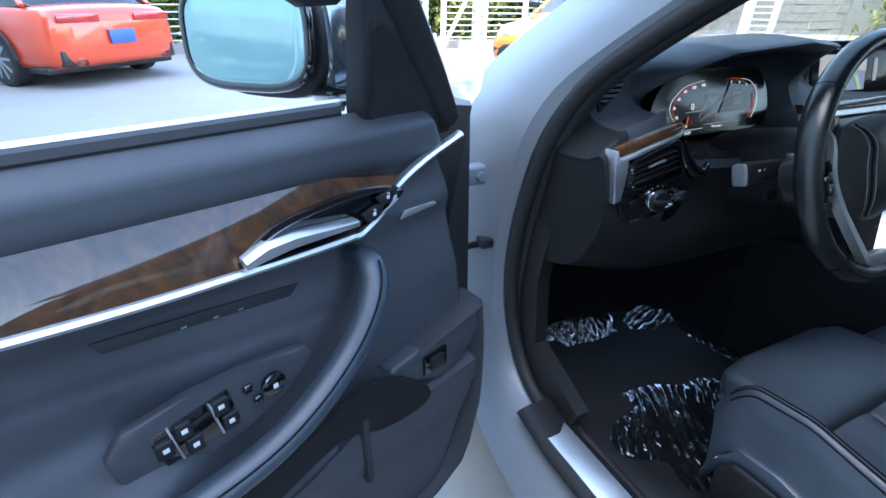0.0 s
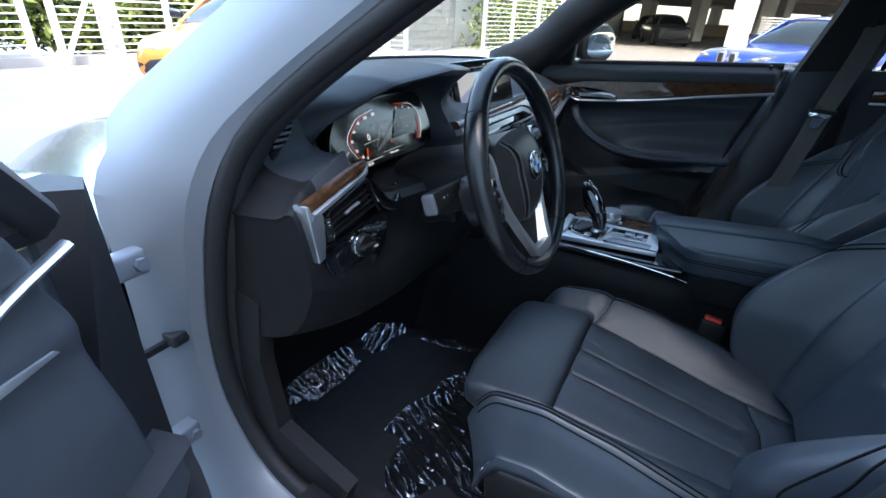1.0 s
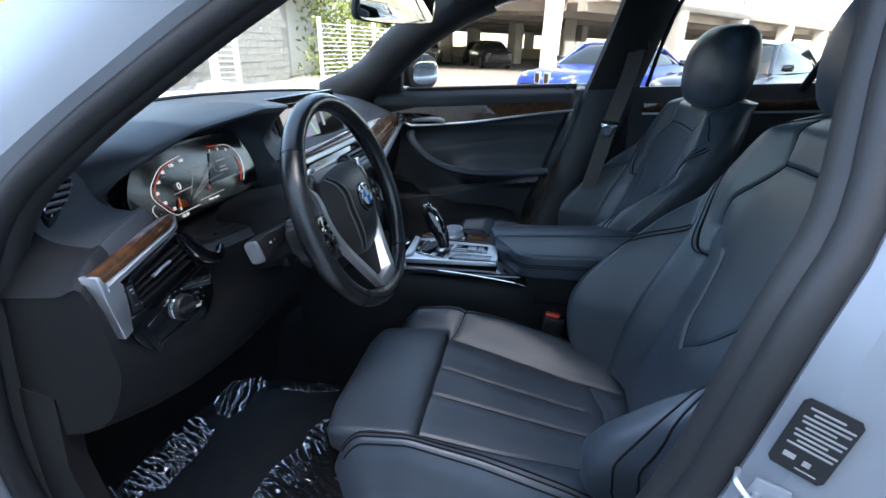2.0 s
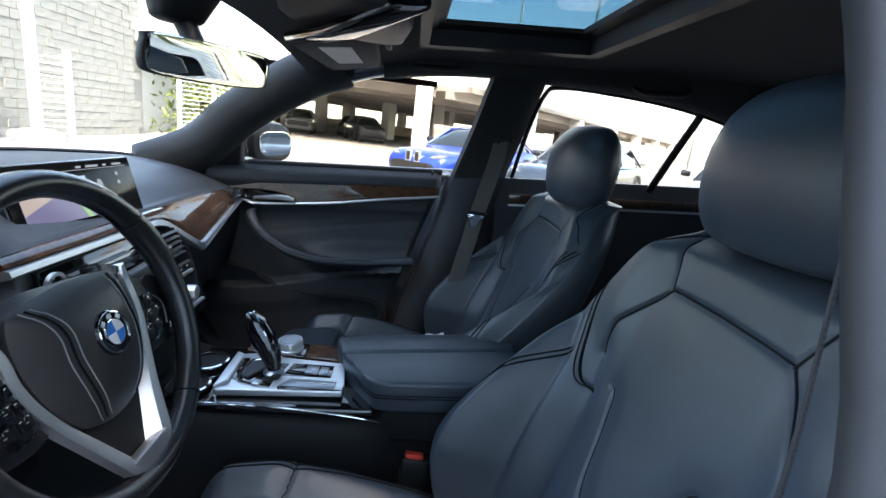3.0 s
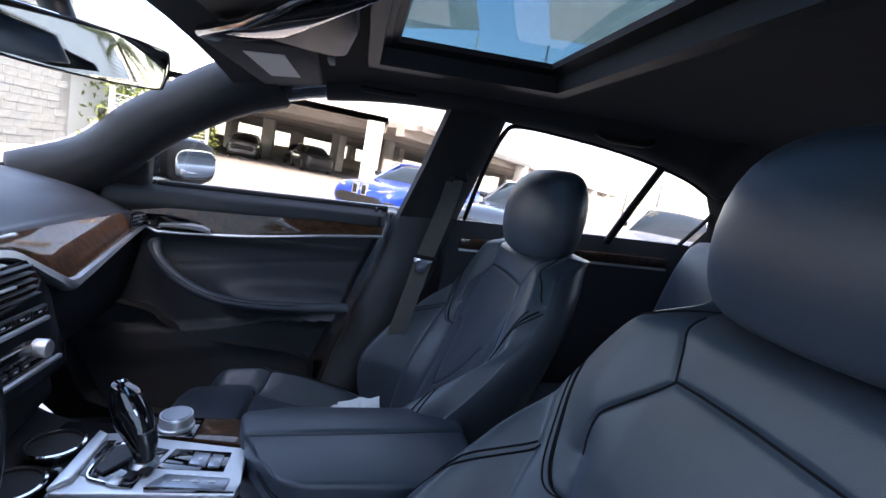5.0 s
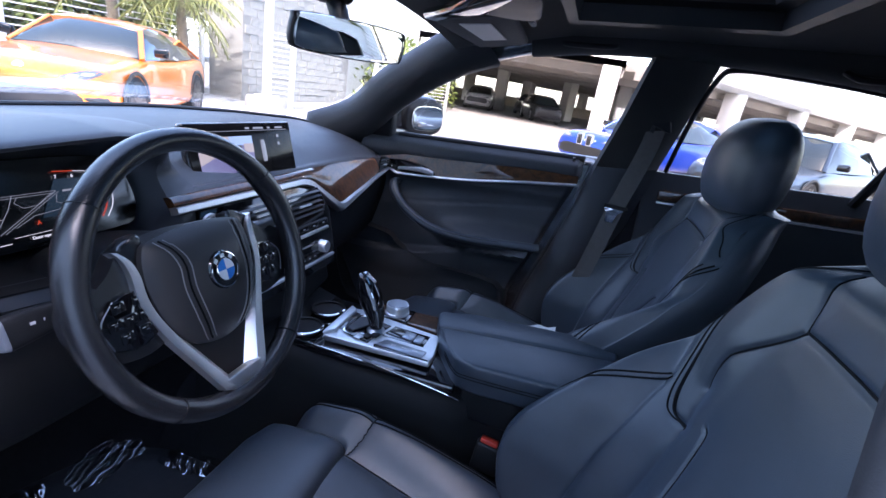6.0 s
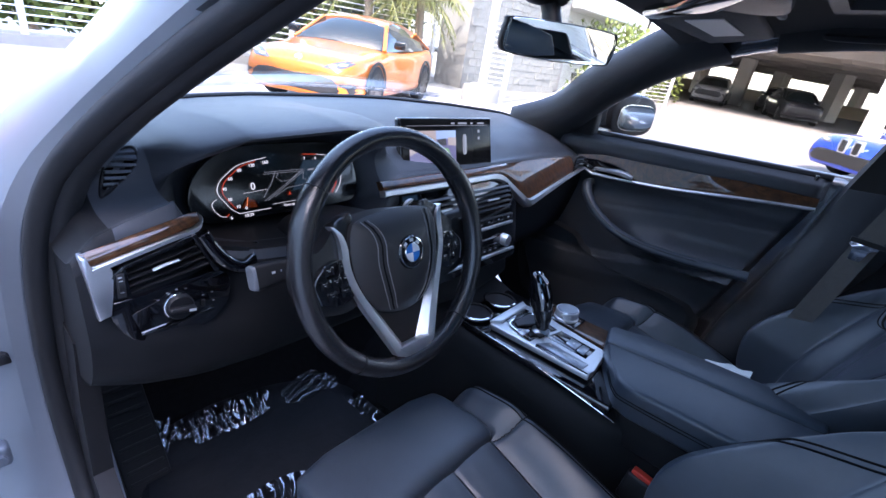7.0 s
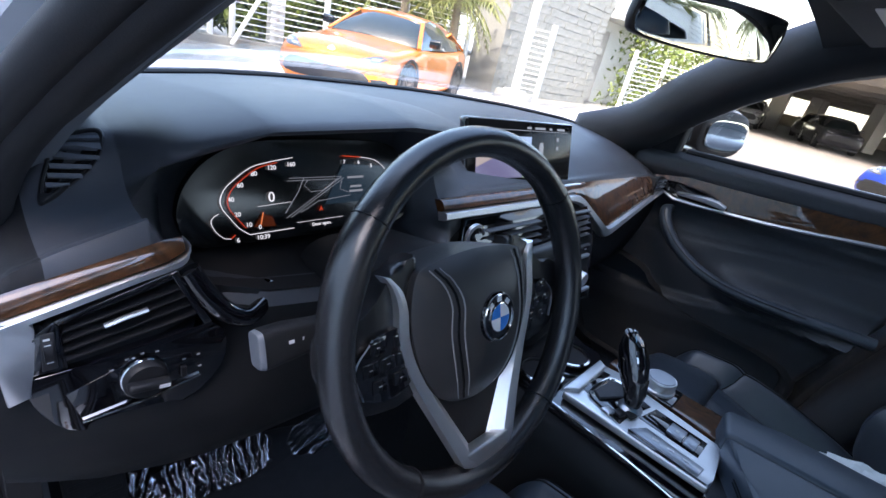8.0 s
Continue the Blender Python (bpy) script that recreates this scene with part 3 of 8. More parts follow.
# ---------------------------------------------------------------- pillars and side glass
WIN_TOP = [(0.144, 1.178), (0.017, 1.253), (-0.114, 1.302), (-0.238, 1.331), (-0.359, 1.345), (-0.48, 1.351), (-0.62, 1.350), (-0.757, 1.342), (-0.897, 1.333), (-1.06, 1.316), (-1.189, 1.295), (-1.307, 1.268), (-1.40, 1.235), (-1.48, 1.187), (-1.56, 1.12)]
pill = thing("pillar_trim", "dark grey fabric and vinyl pillar and roof rail trim", "pillar trim", (0, 0, 0), kind="structure")
for s in (1, -1):
    rings = []
    for w, t in zip(catmull(APW, 4), catmull(APS, 4)):
        d = t - w
        nrm = Vector((-0.045, -0.03, -0.005))
        sec = [w, w + d * 0.12 + nrm * 0.75, w + d * 0.4 + nrm * 1.15, w + d * 0.75 + nrm * 0.95, t + nrm * 0.3, t + (Vector((0.03, 0.025, 0.02)) if s > 0 else Vector((0.0, 0.012, 0.01))), w + Vector((0.02, 0.02, 0.01))]
        rings.append([mx(q, s) for q in sec])
    rings.insert(0, [q + V(0, 0.01, -0.06) for q in rings[0]])
    part("front_pillar", loft(rings), HARD, pill, "dark vinyl windscreen pillar trim", 60)
    rings = []
    for p in catmull([(0, y, z) for y, z in WIN_TOP[3:]], 3):
        y, z = p.y, p.z
        h = head_z(0.5, y)
        xo = side_x(z)
        sec = [(xo - 0.002, y, z), (xo - 0.035, y, z + 0.002), (xo - 0.062, y, z + 0.022), (0.50 - 0.05 * max(0, z < 1.25), y, h + 0.002), (0.50, y, h + 0.02), (xo + 0.02, y, z + 0.05)]
        rings.append([mx(q, s) for q in sec])
    part("roof_rail_trim", loft(rings), HEADLINER, pill, "", 60)
    BF = [(-0.545, 1.352), (-0.505, 1.20), (-0.457, 1.045), (-0.414, 0.891), (-0.36, 0.73), (-0.305, 0.588), (-0.27, 0.45), (-0.25, 0.35)]
    BR = [(-0.712, 1.345), (-0.680, 1.20), (-0.648, 1.057), (-0.592, 0.86), (-0.52, 0.72), (-0.45, 0.597), (-0.42, 0.45), (-0.40, 0.35)]
    rings = []
    for (yf, zf), (yr, zr) in zip(BF, BR):
        xo = side_x(zf)
        if s < 0:
            yf, yr = yf - 0.09, yr - 0.02
        k = 0.045 if zf > 1.0 else 0.06
        sec = [(xo, yf, zf), (xo - k * 0.8, yf - 0.008, zf), (xo - k * 1.15, (yf * 2 + yr) / 3, (zf * 2 + zr) / 3), (xo - k * 1.1, (yf + 2 * yr) / 3, (zf + zr * 2) / 3), (xo - k * 0.6, yr + 0.006, zr), (xo + 0.01, yr, zr), (xo + 0.03, (yf + yr) / 2, zf)]
        rings.append([mx(q, s) for q in sec])
    part("centre_pillar", loft(rings[:3]), HEADLINER, pill, "dark fabric upper pillar trim", 60)
    part("centre_pillar", loft([[q + V(-s * 0.003, 0, 0) for q in r] for r in rings[2:]]), SOFT, pill, "grey vinyl lower pillar trim", 60)
    # rear quarter pillar
    rings = []
    for (y0, z0), (y1, z1) in zip([(-1.42, 1.225), (-1.47, 1.17), (-1.50, 1.11), (-1.47, 1.04)], [(-1.60, 1.34), (-1.72, 1.24), (-1.80, 1.12), (-1.82, 1.02)]):
        sec = [(side_x(z0), y0, z0), (side_x(z0) - 0.05, y0 - 0.02, z0), (side_x(z1) - 0.09, y1, z1), (side_x(z1), y1, z1)]
        rings.append([mx(q, s) for q in sec])
    part("rear_pillar", loft(rings), HEADLINER, pill, "", 60)
    # side glass of the closed side
    if s > 0:
        def pane(y0, y1, t0, t1):
            wy, wz = [y for y, z in reversed(WIN_TOP)], [z for y, z in reversed(WIN_TOP)]
            def f(u, v):
                y = y0 + (y1 - y0) * u - 0.04 * v
                top = float(np.interp(y, wy, wz)) + 0.06
                z = 1.03 + v * (top - 1.03)
                return V(side_x(z) + 0.014, y, z)
            return sheet(f, 16, 8, (0.004, 0, 0))
        for nm, a in (("front_door_glass", (0.36, -0.56, 1.16, 1.39)), ("rear_door_glass", (-0.57, -1.20, 1.38, 1.33)), ("quarter_glass", (-1.20, -1.50, 1.33, 1.22))):
            g = solo(nm, pane(*a), WINDOW, "clear raised side window glass", "car window", "structure")
            g.visible_shadow = False
        div = [V(side_x(z) - 0.006, y, z) for y, z in ((-1.165, 1.03), (-1.19, 1.15), (-1.225, 1.30))]
        part("window_divider", sweep(div, 0.017, 8, flat=0.6), RUBBER, pill, "black window divider bar")
        edge = catmull([V(side_x(z) - 0.004, y, z) for y, z in [(-0.668, 1.055), (-0.688, 1.208), (-0.716, 1.317), (-0.757, 1.340)] + WIN_TOP[8:14] + [(-1.43, 1.05)]], 4)
        part("window_seal", sweep(edge, 0.007, 8), RUBBER, pill)
# airbag badge
part("airbag_badge", box((0, 0, 0), (0.036, 0.004, 0.014), 0.0018), GREY_T, pill, "small moulded pillar badge", m=pose(0.568, 0.016, 1.308, 0, -40, 58))

# ---------------------------------------------------------------- doors
def door_depth(Y, Z):
    """How far the door's lining stands into the cabin from its base plane, by place along the door."""
    d = 0.022 + 0.022 * sstep(0.975, 1.01, Z) - 0.030 * sstep(1.035, 1.058, Z)
    d += 0.010 * np.exp(-((Z - 0.93) / 0.02) ** 2)
    rest = 0.775 + 0.06 * np.clip((Y + 0.02) / 0.2, 0, 1) ** 1.5
    a = sstep(0.06, -0.10, Y)
    d += a * 0.072 * np.exp(-np.abs((Z - rest + 0.028) / 0.042) ** 3)
    d += 0.016 * sstep(0.90, 0.80, Z) * (1 - a)
    ridge = 0.645 + 0.09 * np.clip((0.25 - Y) / 0.55, 0, 1) ** 1.3
    d += 0.030 * sstep(ridge + 0.012, ridge - 0.004, Z) - 0.012 * sstep(ridge - 0.05, ridge - 0.12, Z)
    d -= 0.02 * sstep(0.42, 0.36, Z)
    return d


def build_door(s, m, name, label):
    d = thing(name, label, "car door", m=m)
    ny, nz = 110, 100
    u, v = np.meshgrid(np.linspace(0, 1, ny), np.linspace(0, 1, nz), indexing="ij")
    Z = 0.335 + v * (1.056 - 0.335)
    front = 0.405 + 0.10 * (0.75 - Z) * (Z > 0.6) - 0.03 * (Z > 0.95) * (Z - 0.95) / 0.1 - 0.9 * np.clip(0.62 - Z, 0, 1) ** 1.5
    rear = -0.43 + np.clip(1.0 - Z, 0, 1) * 0.40
    rear = np.where(Z < 0.55, -0.25 + (0.55 - Z) * 0.15, rear)
    Y = front + (rear - front) * u
    seams = [smooth2d([(0.24, 0.826), (0.05, 0.845), (-0.2, 0.875), (-0.42, 0.895)], 8)]
    D = door_depth(Y, Z)
    D -= 0.0025 * np.exp(-(seg_dist(Y, Z, seams) / 0.004) ** 2)
    edge = np.minimum(u, 1 - u)
    D = D * sstep(-0.004, 0.03, edge) - 0.015 * (1 - sstep(0.0, 0.02, edge))
    X = s * (0.735 - D)
    P = np.stack([X, Y, Z], -1)
    part("lining", from_arrays(P), SOFT, d, "black soft-touch door lining", 60)
    # outer shell
    sh = [V(s * 0.742, 0.36, 0.33), V(s * 0.742, 0.42, 0.60), V(s * 0.742, 0.40, 1.02), V(s * 0.742, -0.47, 1.06), V(s * 0.742, -0.47, 0.80), V(s * 0.742, -0.27, 0.42), V(s * 0.742, -0.25, 0.33)]
    part("door_shell", prism(sh, (s * 0.10, 0, 0), bevel=0.02, segs=2), PAINT, d, "silver painted door shell", 50)
    if s < 0:
        fe = [[V(-0.738, 0.385 + 0.3 * max(0, z - 0.8), z), V(-0.775, 0.495, z), V(-0.835, 0.505, z), V(-0.845, 0.42, z)] for z in (0.46, 0.60, 0.80, 0.95, 1.035)]
        part("front_edge_seal", loft(fe), RUBBER, d, "black weather seal on the door's front edge")
    part("belt_seal", sweep([V(s * 0.728, 0.21, 1.058), V(s * 0.728, -0.1, 1.058), V(s * 0.728, -0.43, 1.058)], 0.010, 8), RUBBER, d)
    part("belt_moulding", sweep([V(s * 0.775, 0.25, 1.056), V(s * 0.775, -0.1, 1.057), V(s * 0.775, -0.47, 1.058)], 0.008, 8), SATIN, d, "bright satin belt moulding")
    # wood strip with the silver line below it
    def xf(y, z, o=0.0):
        return s * (0.735 - float(door_depth(np.array(y), np.array(z))) - o)
    top = catmull([(0, 0.265, 0.980), (0, 0.13, 1.001), (0, -0.03, 1.008), (0, -0.25, 1.008), (0, -0.42, 1.006)], 6)
    low = catmull([(0, 0.19, 0.936), (0, 0.12, 0.937), (0, -0.05, 0.946), (0, -0.25, 0.968), (0, -0.42, 0.984)], 6)
    rg = []
    for a, b in zip(top, low):
        mid = (a + b) / 2
        h = a.z - b.z
        dep = [0.060 - h * k for k in (0.40, 0.24, 0.12, 0.03, 0.0)]
        rg.append([V(s * (0.735 - q), a.y + (b.y - a.y) * f, a.z - h * f) for q, f in zip(dep, (0.0, 0.3, 0.58, 0.85, 1.0))] + [V(s * 0.735, b.y, b.z), V(s * 0.735, a.y, a.z)])
    part("wood_strip", loft(rg), WOOD, d, "glossy dark walnut strip", 50)
    ln = [V(s * (0.735 - 0.058), p.y, p.z - 0.004) for p in low]
    ln = [V(xf(0.37, 1.0, 0.008), 0.372, 1.014), V(xf(0.31, 0.99, 0.010), 0.310, 0.990), V(xf(0.26, 0.968, 0.018), 0.256, 0.964), V(s * (0.735 - 0.054), 0.222, 0.946)] + ln
    part("silver_line", sweep(catmull(ln, 3), 0.0075, 8, flat=0.7), SATIN, d, "satin silver trim line")
    # release handle in its bowl
    bx = 0.735 - 0.064
    bo = smooth2d([(0.050, 0.943), (0.090, 0.968), (0.148, 0.977), (0.208, 0.978), (0.252, 0.970), (0.232, 0.954), (0.196, 0.943), (0.127, 0.938)], 4, True)
    def bowl_ring(f, dx):
        return [V(s * (bx + dx), 0.15 + (y - 0.15) * f, 0.957 + (z - 0.957) * f) for y, z in bo]
    part("handle_bowl", loft([bowl_ring(1.0, 0.022), bowl_ring(1.0, -0.001), bowl_ring(0.96, -0.003), bowl_ring(0.90, -0.001), bowl_ring(0.84, 0.004), bowl_ring(0.5, 0.005)], True, True), PIANO, d, "dark handle recess", 50)
    hp = [(0.052, 0.947, 0.006), (0.075, 0.953, 0.0095), (0.105, 0.955, 0.0085), (0.140, 0.953, 0.0065), (0.180, 0.951, 0.0045)]
    part("release_handle", loft([[V(s * (bx - 0.004), y, z - h), V(s * (bx - 0.010), y, z - h * 0.6), V(s * (bx - 0.011), y, z + h * 0.5), V(s * (bx - 0.006), y, z + h), V(s * (bx + 0.004), y, z + h), V(s * (bx + 0.004), y, z - h)] for y, z, h in hp]), SATIN, d, "chrome door release handle", 45)
    for k in (0, 1):
        ky, kz = 0.226 - 0.021 * k, 0.9685 - 0.0145 * k
        lk = part("lock_button", prism([(s * (bx - 0.0045), ky + a, kz + b) for a, b in ((-0.016, 0.002), (0.004, 0.0085), (0.017, 0.0085), (0.010, -0.001), (0.002, -0.0085), (-0.009, -0.0085))], (s * 0.006, 0, 0), bevel=0.0012), PLASTIC, d, "flush black lock button")
        part("symbol", box((s * (bx - 0.0047), ky, kz), (0.0006, 0.0042, 0.0042)), PRINT, lk)
        part("symbol", sweep(catmull([V(s * (bx - 0.0048), ky + 0.0016, kz + 0.002), V(s * (bx - 0.0048), ky + 0.0018, kz + 0.0048), V(s * (bx - 0.0048), ky - 0.0016, kz + 0.0048)], 3), 0.0004, 5), PRINT, lk)
    # pull handle
    ph = catmull([V(s * 0.700, 0.192, 0.900), V(s * 0.662, 0.190, 0.898), V(s * 0.640, 0.172, 0.868), V(s * 0.628, 0.125, 0.822), V(s * 0.620, 0.05, 0.782), V(s * 0.622, -0.03, 0.762), V(s * 0.632, -0.15, 0.755), V(s * 0.65, -0.34, 0.760)], 6)
    part("pull_handle", sweep(ph, 0.0175, 14, flat=0.85, taper=[0.72 + 0.28 * math.sin(min(1, i / 10) * 1.57) for i in range(len(ph))]), LEATHER, d, "leather-wrapped pull handle and armrest")
    st = [p + V(-s * 0.0152, 0, 0.0105) for p in ph[6:-4]]
    part("stitching", sweep(st, 0.0012, 5), DARK_T, d)
    # small speaker grille light, map pocket and its front compartment
    part("courtesy_strip", prism([(xf(y, 0.92, 0.002), y, z) for y, z in ((0.272, 0.917), (0.34, 0.921), (0.335, 0.926), (0.28, 0.928))], (-s * 0.003, 0, 0), bevel=0.001), SATIN, d, "small bright trim sliver")
    pk = [(0.415, 0.735), (0.395, 0.745), (0.21, 0.715), (0.16, 0.675), (0.02, 0.63), (-0.22, 0.60), (-0.25, 0.50), (-0.2, 0.40), (0.30, 0.40), (0.40, 0.50), (0.42, 0.62)]
    rgp = []
    for k, (dx, sc) in enumerate(((0.0, 1.0), (0.045, 0.985), (0.055, 0.96), (0.052, 0.93), (0.02, 0.90), (0.012, 0.88))):
        rgp.append([V(s * (0.718 - dx), 0.10 + (y - 0.10) * sc, 0.58 + (z - 0.58) * sc) for y, z in smooth2d(pk, 3, True)])
    part("map_pocket", loft(rgp), HARD, d, "deep hard plastic map pocket", 60)
    if s < 0:
        part("pocket_divider", box((s * 0.685, 0.16, 0.62), (0.05, 0.012, 0.12), 0.004, m=None), HARD, d)
        part("button_shelf", prism([(s * 0.668, y, z) for y, z in ((0.395, 0.735), (0.215, 0.722), (0.205, 0.70), (0.30, 0.655), (0.36, 0.66), (0.40, 0.70))], (s * 0.03, 0, 0), bevel=0.006, segs=3), SOFT, d)
        b_ = part("boot_button", box((s * 0.666, 0.295, 0.695), (0.006, 0.048, 0.034), 0.003), PIANO, d, "boot release button")
        part("button_cap", box((s * 0.662, 0.295, 0.695), (0.006, 0.026, 0.022), 0.002), PLASTIC, b_)
    if s < 0:
        sp_ = [(-0.078, 0.832), (0.100, 0.828), (0.070, 0.782), (0.0, 0.764), (-0.080, 0.766)]
        part("switch_panel", prism([(s * 0.671, y, z) for y, z in smooth2d(sp_, 3, True)], (-s * -0.012, 0, 0), bevel=0.003, segs=2), SOFT, d, "satin window switch panel")
        part("switch_field", prism([(s * 0.6695, y, z) for y, z in ((-0.062, 0.815), (0.012, 0.826), (0.018, 0.784), (-0.054, 0.775))], (s * 0.004, 0, 0), bevel=0.001), PIANO, d)
        for y, z in ((-0.052, 0.799), (-0.034, 0.809), (-0.028, 0.788), (0.001, 0.814), (0.007, 0.792)):
            k_ = part("window_switch", box((s * 0.667, y, z), (0.008, 0.015, 0.019), 0.002, 3), PLASTIC, d, "black window switch")
            part("symbol", box((s * 0.6625, y, z + 0.001), (0.0008, 0.0055, 0.0045)), PRINT, k_)
        for y, z in ((-0.043, 0.799), (-0.005, 0.801)):
            part("silver_divider", box((0, 0, 0), (0.006, 0.0022, 0.040), 0.0008), SATIN, d, m=pose(s * 0.667, y, z, 8, 0, 0))
        mj = part("mirror_joystick", lathe([(0.013, 0), (0.013, 0.005), (0.010, 0.007), (0.003, 0.007)], 28, (s * 0.6695, 0.056, 0.806), "X"), PIANO, d, "round mirror adjuster")
        part("symbol", box((s * 0.6618, 0.056, 0.806), (0.0008, 0.005, 0.005)), PRINT, mj)
        for y, z in ((0.030, 0.815), (0.038, 0.796)):
            part("mirror_switch", box((s * 0.668, y, z), (0.006, 0.010, 0.011), 0.003, 3), PIANO, d)
        part("memory_strip", prism([(xf(0.0, 0.88, 0.001), y, z) for y, z in ((-0.073, 0.905), (-0.066, 0.892), (0.111, 0.871), (0.124, 0.883))], (-s * 0.002, 0, 0), bevel=0.0008), HARD, d, "dark memory key strip")
        for y in (0.0, 0.03, 0.055):
            part("symbol", box((xf(0.0, 0.88, 0.0034), y, 0.886 - y * 0.1), (0.0008, 0.005, 0.0016)), GREY_T, d)
        # flat dark sheet paints the shade inside the map pocket; nothing is cut open
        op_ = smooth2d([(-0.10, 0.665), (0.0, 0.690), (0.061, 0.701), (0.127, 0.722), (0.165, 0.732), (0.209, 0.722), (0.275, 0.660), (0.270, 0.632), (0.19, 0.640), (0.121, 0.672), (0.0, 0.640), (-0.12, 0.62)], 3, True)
        part("pocket_opening", prism([(s * 0.6615, y, z) for y, z in op_], (s * 0.004, 0, 0), bevel=0.001), LOWER, d, "dark sheet standing for shade in the map pocket mouth")
    # lock pin
    part("lock_pin", lathe([(0.005, 0), (0.005, 0.012), (0.003, 0.014)], 10, (s * 0.712, -0.396, 1.048)), PIANO, d)
    # upper window frame
    wf = [V(s * side_x(z), y, z) for y, z in [(0.385, 1.03), (0.30, 1.115), (0.20, 1.20)] + WIN_TOP[:6] + [(-0.545, 1.345), (-0.555, 1.30), (-0.51, 1.18), (-0.46, 1.05)]]
    if s < 0:
        part("window_frame", sweep(catmull(wf, 4), 0.026, 10, flat=0.8), RUBBER, d, "black door window frame")
    # mirror sail panel
    def on_sail(f, q, o):
        """Sail outline drawn in towards its middle by f, standing o inside the glass line."""
        ym, zm = 0.285, 1.075
        return [V(s * (side_x(zm + (b - zm) * f) - o), ym + (a - ym) * f, zm + (b - zm) * f) for a, b in q]
    sail = smooth2d([(0.200, 1.168), (0.213, 1.119), (0.223, 1.080), (0.231, 1.053), (0.243, 1.036), (0.275, 1.024), (0.339, 1.012), (0.398, 1.006), (0.390, 1.028), (0.347, 1.074), (0.292, 1.122), (0.240, 1.160), (0.215, 1.172)], 3, True)
    sp = part("sail_panel", loft([on_sail(1.0, sail, -0.016), on_sail(1.0, sail, 0.008), on_sail(0.985, sail, 0.013), on_sail(0.95, sail, 0.015), on_sail(0.3, sail, 0.015)]), HARD, d, "black triangular mirror sail panel", 50)
    tw = smooth2d([(0.210, 1.143), (0.220, 1.102), (0.232, 1.064), (0.240, 1.048), (0.266, 1.039), (0.340, 1.028), (0.362, 1.028), (0.352, 1.042), (0.303, 1.088), (0.248, 1.134), (0.222, 1.148)], 3, True)
    part("tweeter_cover", loft([on_sail(1.0, tw, 0.012), on_sail(1.0, tw, 0.0165), on_sail(0.97, tw, 0.0180), on_sail(0.92, tw, 0.0165), on_sail(0.3, tw, 0.0165)]), RUBBER, sp, "ribbed loudspeaker cover", 50)
    for i in range(26):
        z = 1.066 + i * 0.0029
        part("grille_rib", box((s * (side_x(z) - 0.0172), 0.2345 - (z - 1.066) * 0.29, z), (0.002, 0.009, 0.0014)), PLASTIC, sp)
    return d


def build_mirror(parent, s, hx, hy, hz, tilt, pitch=-4, turn=6, size=1.0):
    """Door mirror: painted cap, black housing, glass and foot, set in the door's frame."""
    mm = pose(s * hx, hy, hz, 0, 0, tilt) @ Matrix.Scale(size, 4)
    h = soft([(V(0, -0.048, 0), V(0.112, 0, 0), V(0, 0, 0.068)), (V(0, 0.0, 0.002), V(0.118, 0, 0), V(0, 0, 0.073)), (V(0, 0.05, 0.006), V(0.098, 0, 0), V(0, 0, 0.058)), (V(0, 0.085, 0.008), V(0.06, 0, 0), V(0, 0, 0.034))], 32, 3.2, 0.15)
    part("mirror_housing", h, PLASTIC, parent, "black mirror housing", 60, m=mm)
    cap = soft([(V(0, -0.040 if s < 0 else -0.026, 0.003), V(0.118, 0, 0), V(0, 0, 0.0725)), (V(0, 0.005, 0.006), V(0.122, 0, 0), V(0, 0, 0.0755)), (V(0, 0.052, 0.010), V(0.103, 0, 0), V(0, 0, 0.061)), (V(0, 0.092, 0.010), V(0.06, 0, 0), V(0, 0, 0.034))], 32, 3.2, 0.15)
    part("mirror_cap", cap, PAINT, parent, "silver mirror cap", 60, m=mm)
    gw, gh_ = (0.093, 0.053) if s < 0 else (0.084, 0.046)
    gl = soft([(V(0, -0.050, 0.0), V(gw, 0, 0), V(0, 0, gh_)), (V(0, -0.078 if s < 0 else -0.068, 0.0), V(gw, 0, 0), V(0, 0, gh_))], 40, 3.4, 0.01)
    part("mirror_glass", gl, MIRROR_T if s < 0 else MIRROR, parent, "mirror glass", 25, m=mm @ pose(0, 0, 0, pitch, 0, -s * turn))
    if s < 0:
        rim = []
        for q in range(48):
            c, d = math.cos(q * math.pi / 24), math.sin(q * math.pi / 24)
            rim.append(V(gw * 1.05 * math.copysign(abs(c) ** 0.59, c), -0.074, gh_ * 1.08 * math.copysign(abs(d) ** 0.59, d)))
        part("mirror_bezel", sweep(rim, 0.0065, 8, True, up=(0, 1, 0)), PIANO, parent, "black bezel round the mirror glass", 60, m=mm @ pose(0, 0, 0, pitch, 0, -s * turn))
    arm = sweep([V(s * 0.74, 0.26, 1.065), V(s * (0.74 + hx) / 2, (hy + 0.26) / 2, 1.06), V(s * (hx - 0.02), hy + 0.02, hz - 0.055)], 0.019 if s < 0 else 0.028, 10, flat=0.7)
    part("mirror_foot", arm, PIANO, parent, "black mirror foot", 60)


right_door = build_door(1, Matrix(), "passenger_door", "closed passenger door with black lining and walnut strip")
build_mirror(right_door, 1, 0.942, 0.235, 1.115, -20, 3, 5)
HINGE = (-0.96, 0.52)
OPEN = -68.0
left_door = build_door(-1, pose(HINGE[0], HINGE[1], 0, 0, 0, OPEN) @ pose(-HINGE[0], -HINGE[1], 0), "driver_door", "wide open driver's door with black lining and walnut strip")
build_mirror(left_door, -1, 0.968, 0.300, 1.128, 12, size=1.14)

# ---------------------------------------------------------------- dashboard
dash = thing("dashboard", "black stitched dashboard with walnut strip and silver trim", "dashboard", (0, 0, 0))
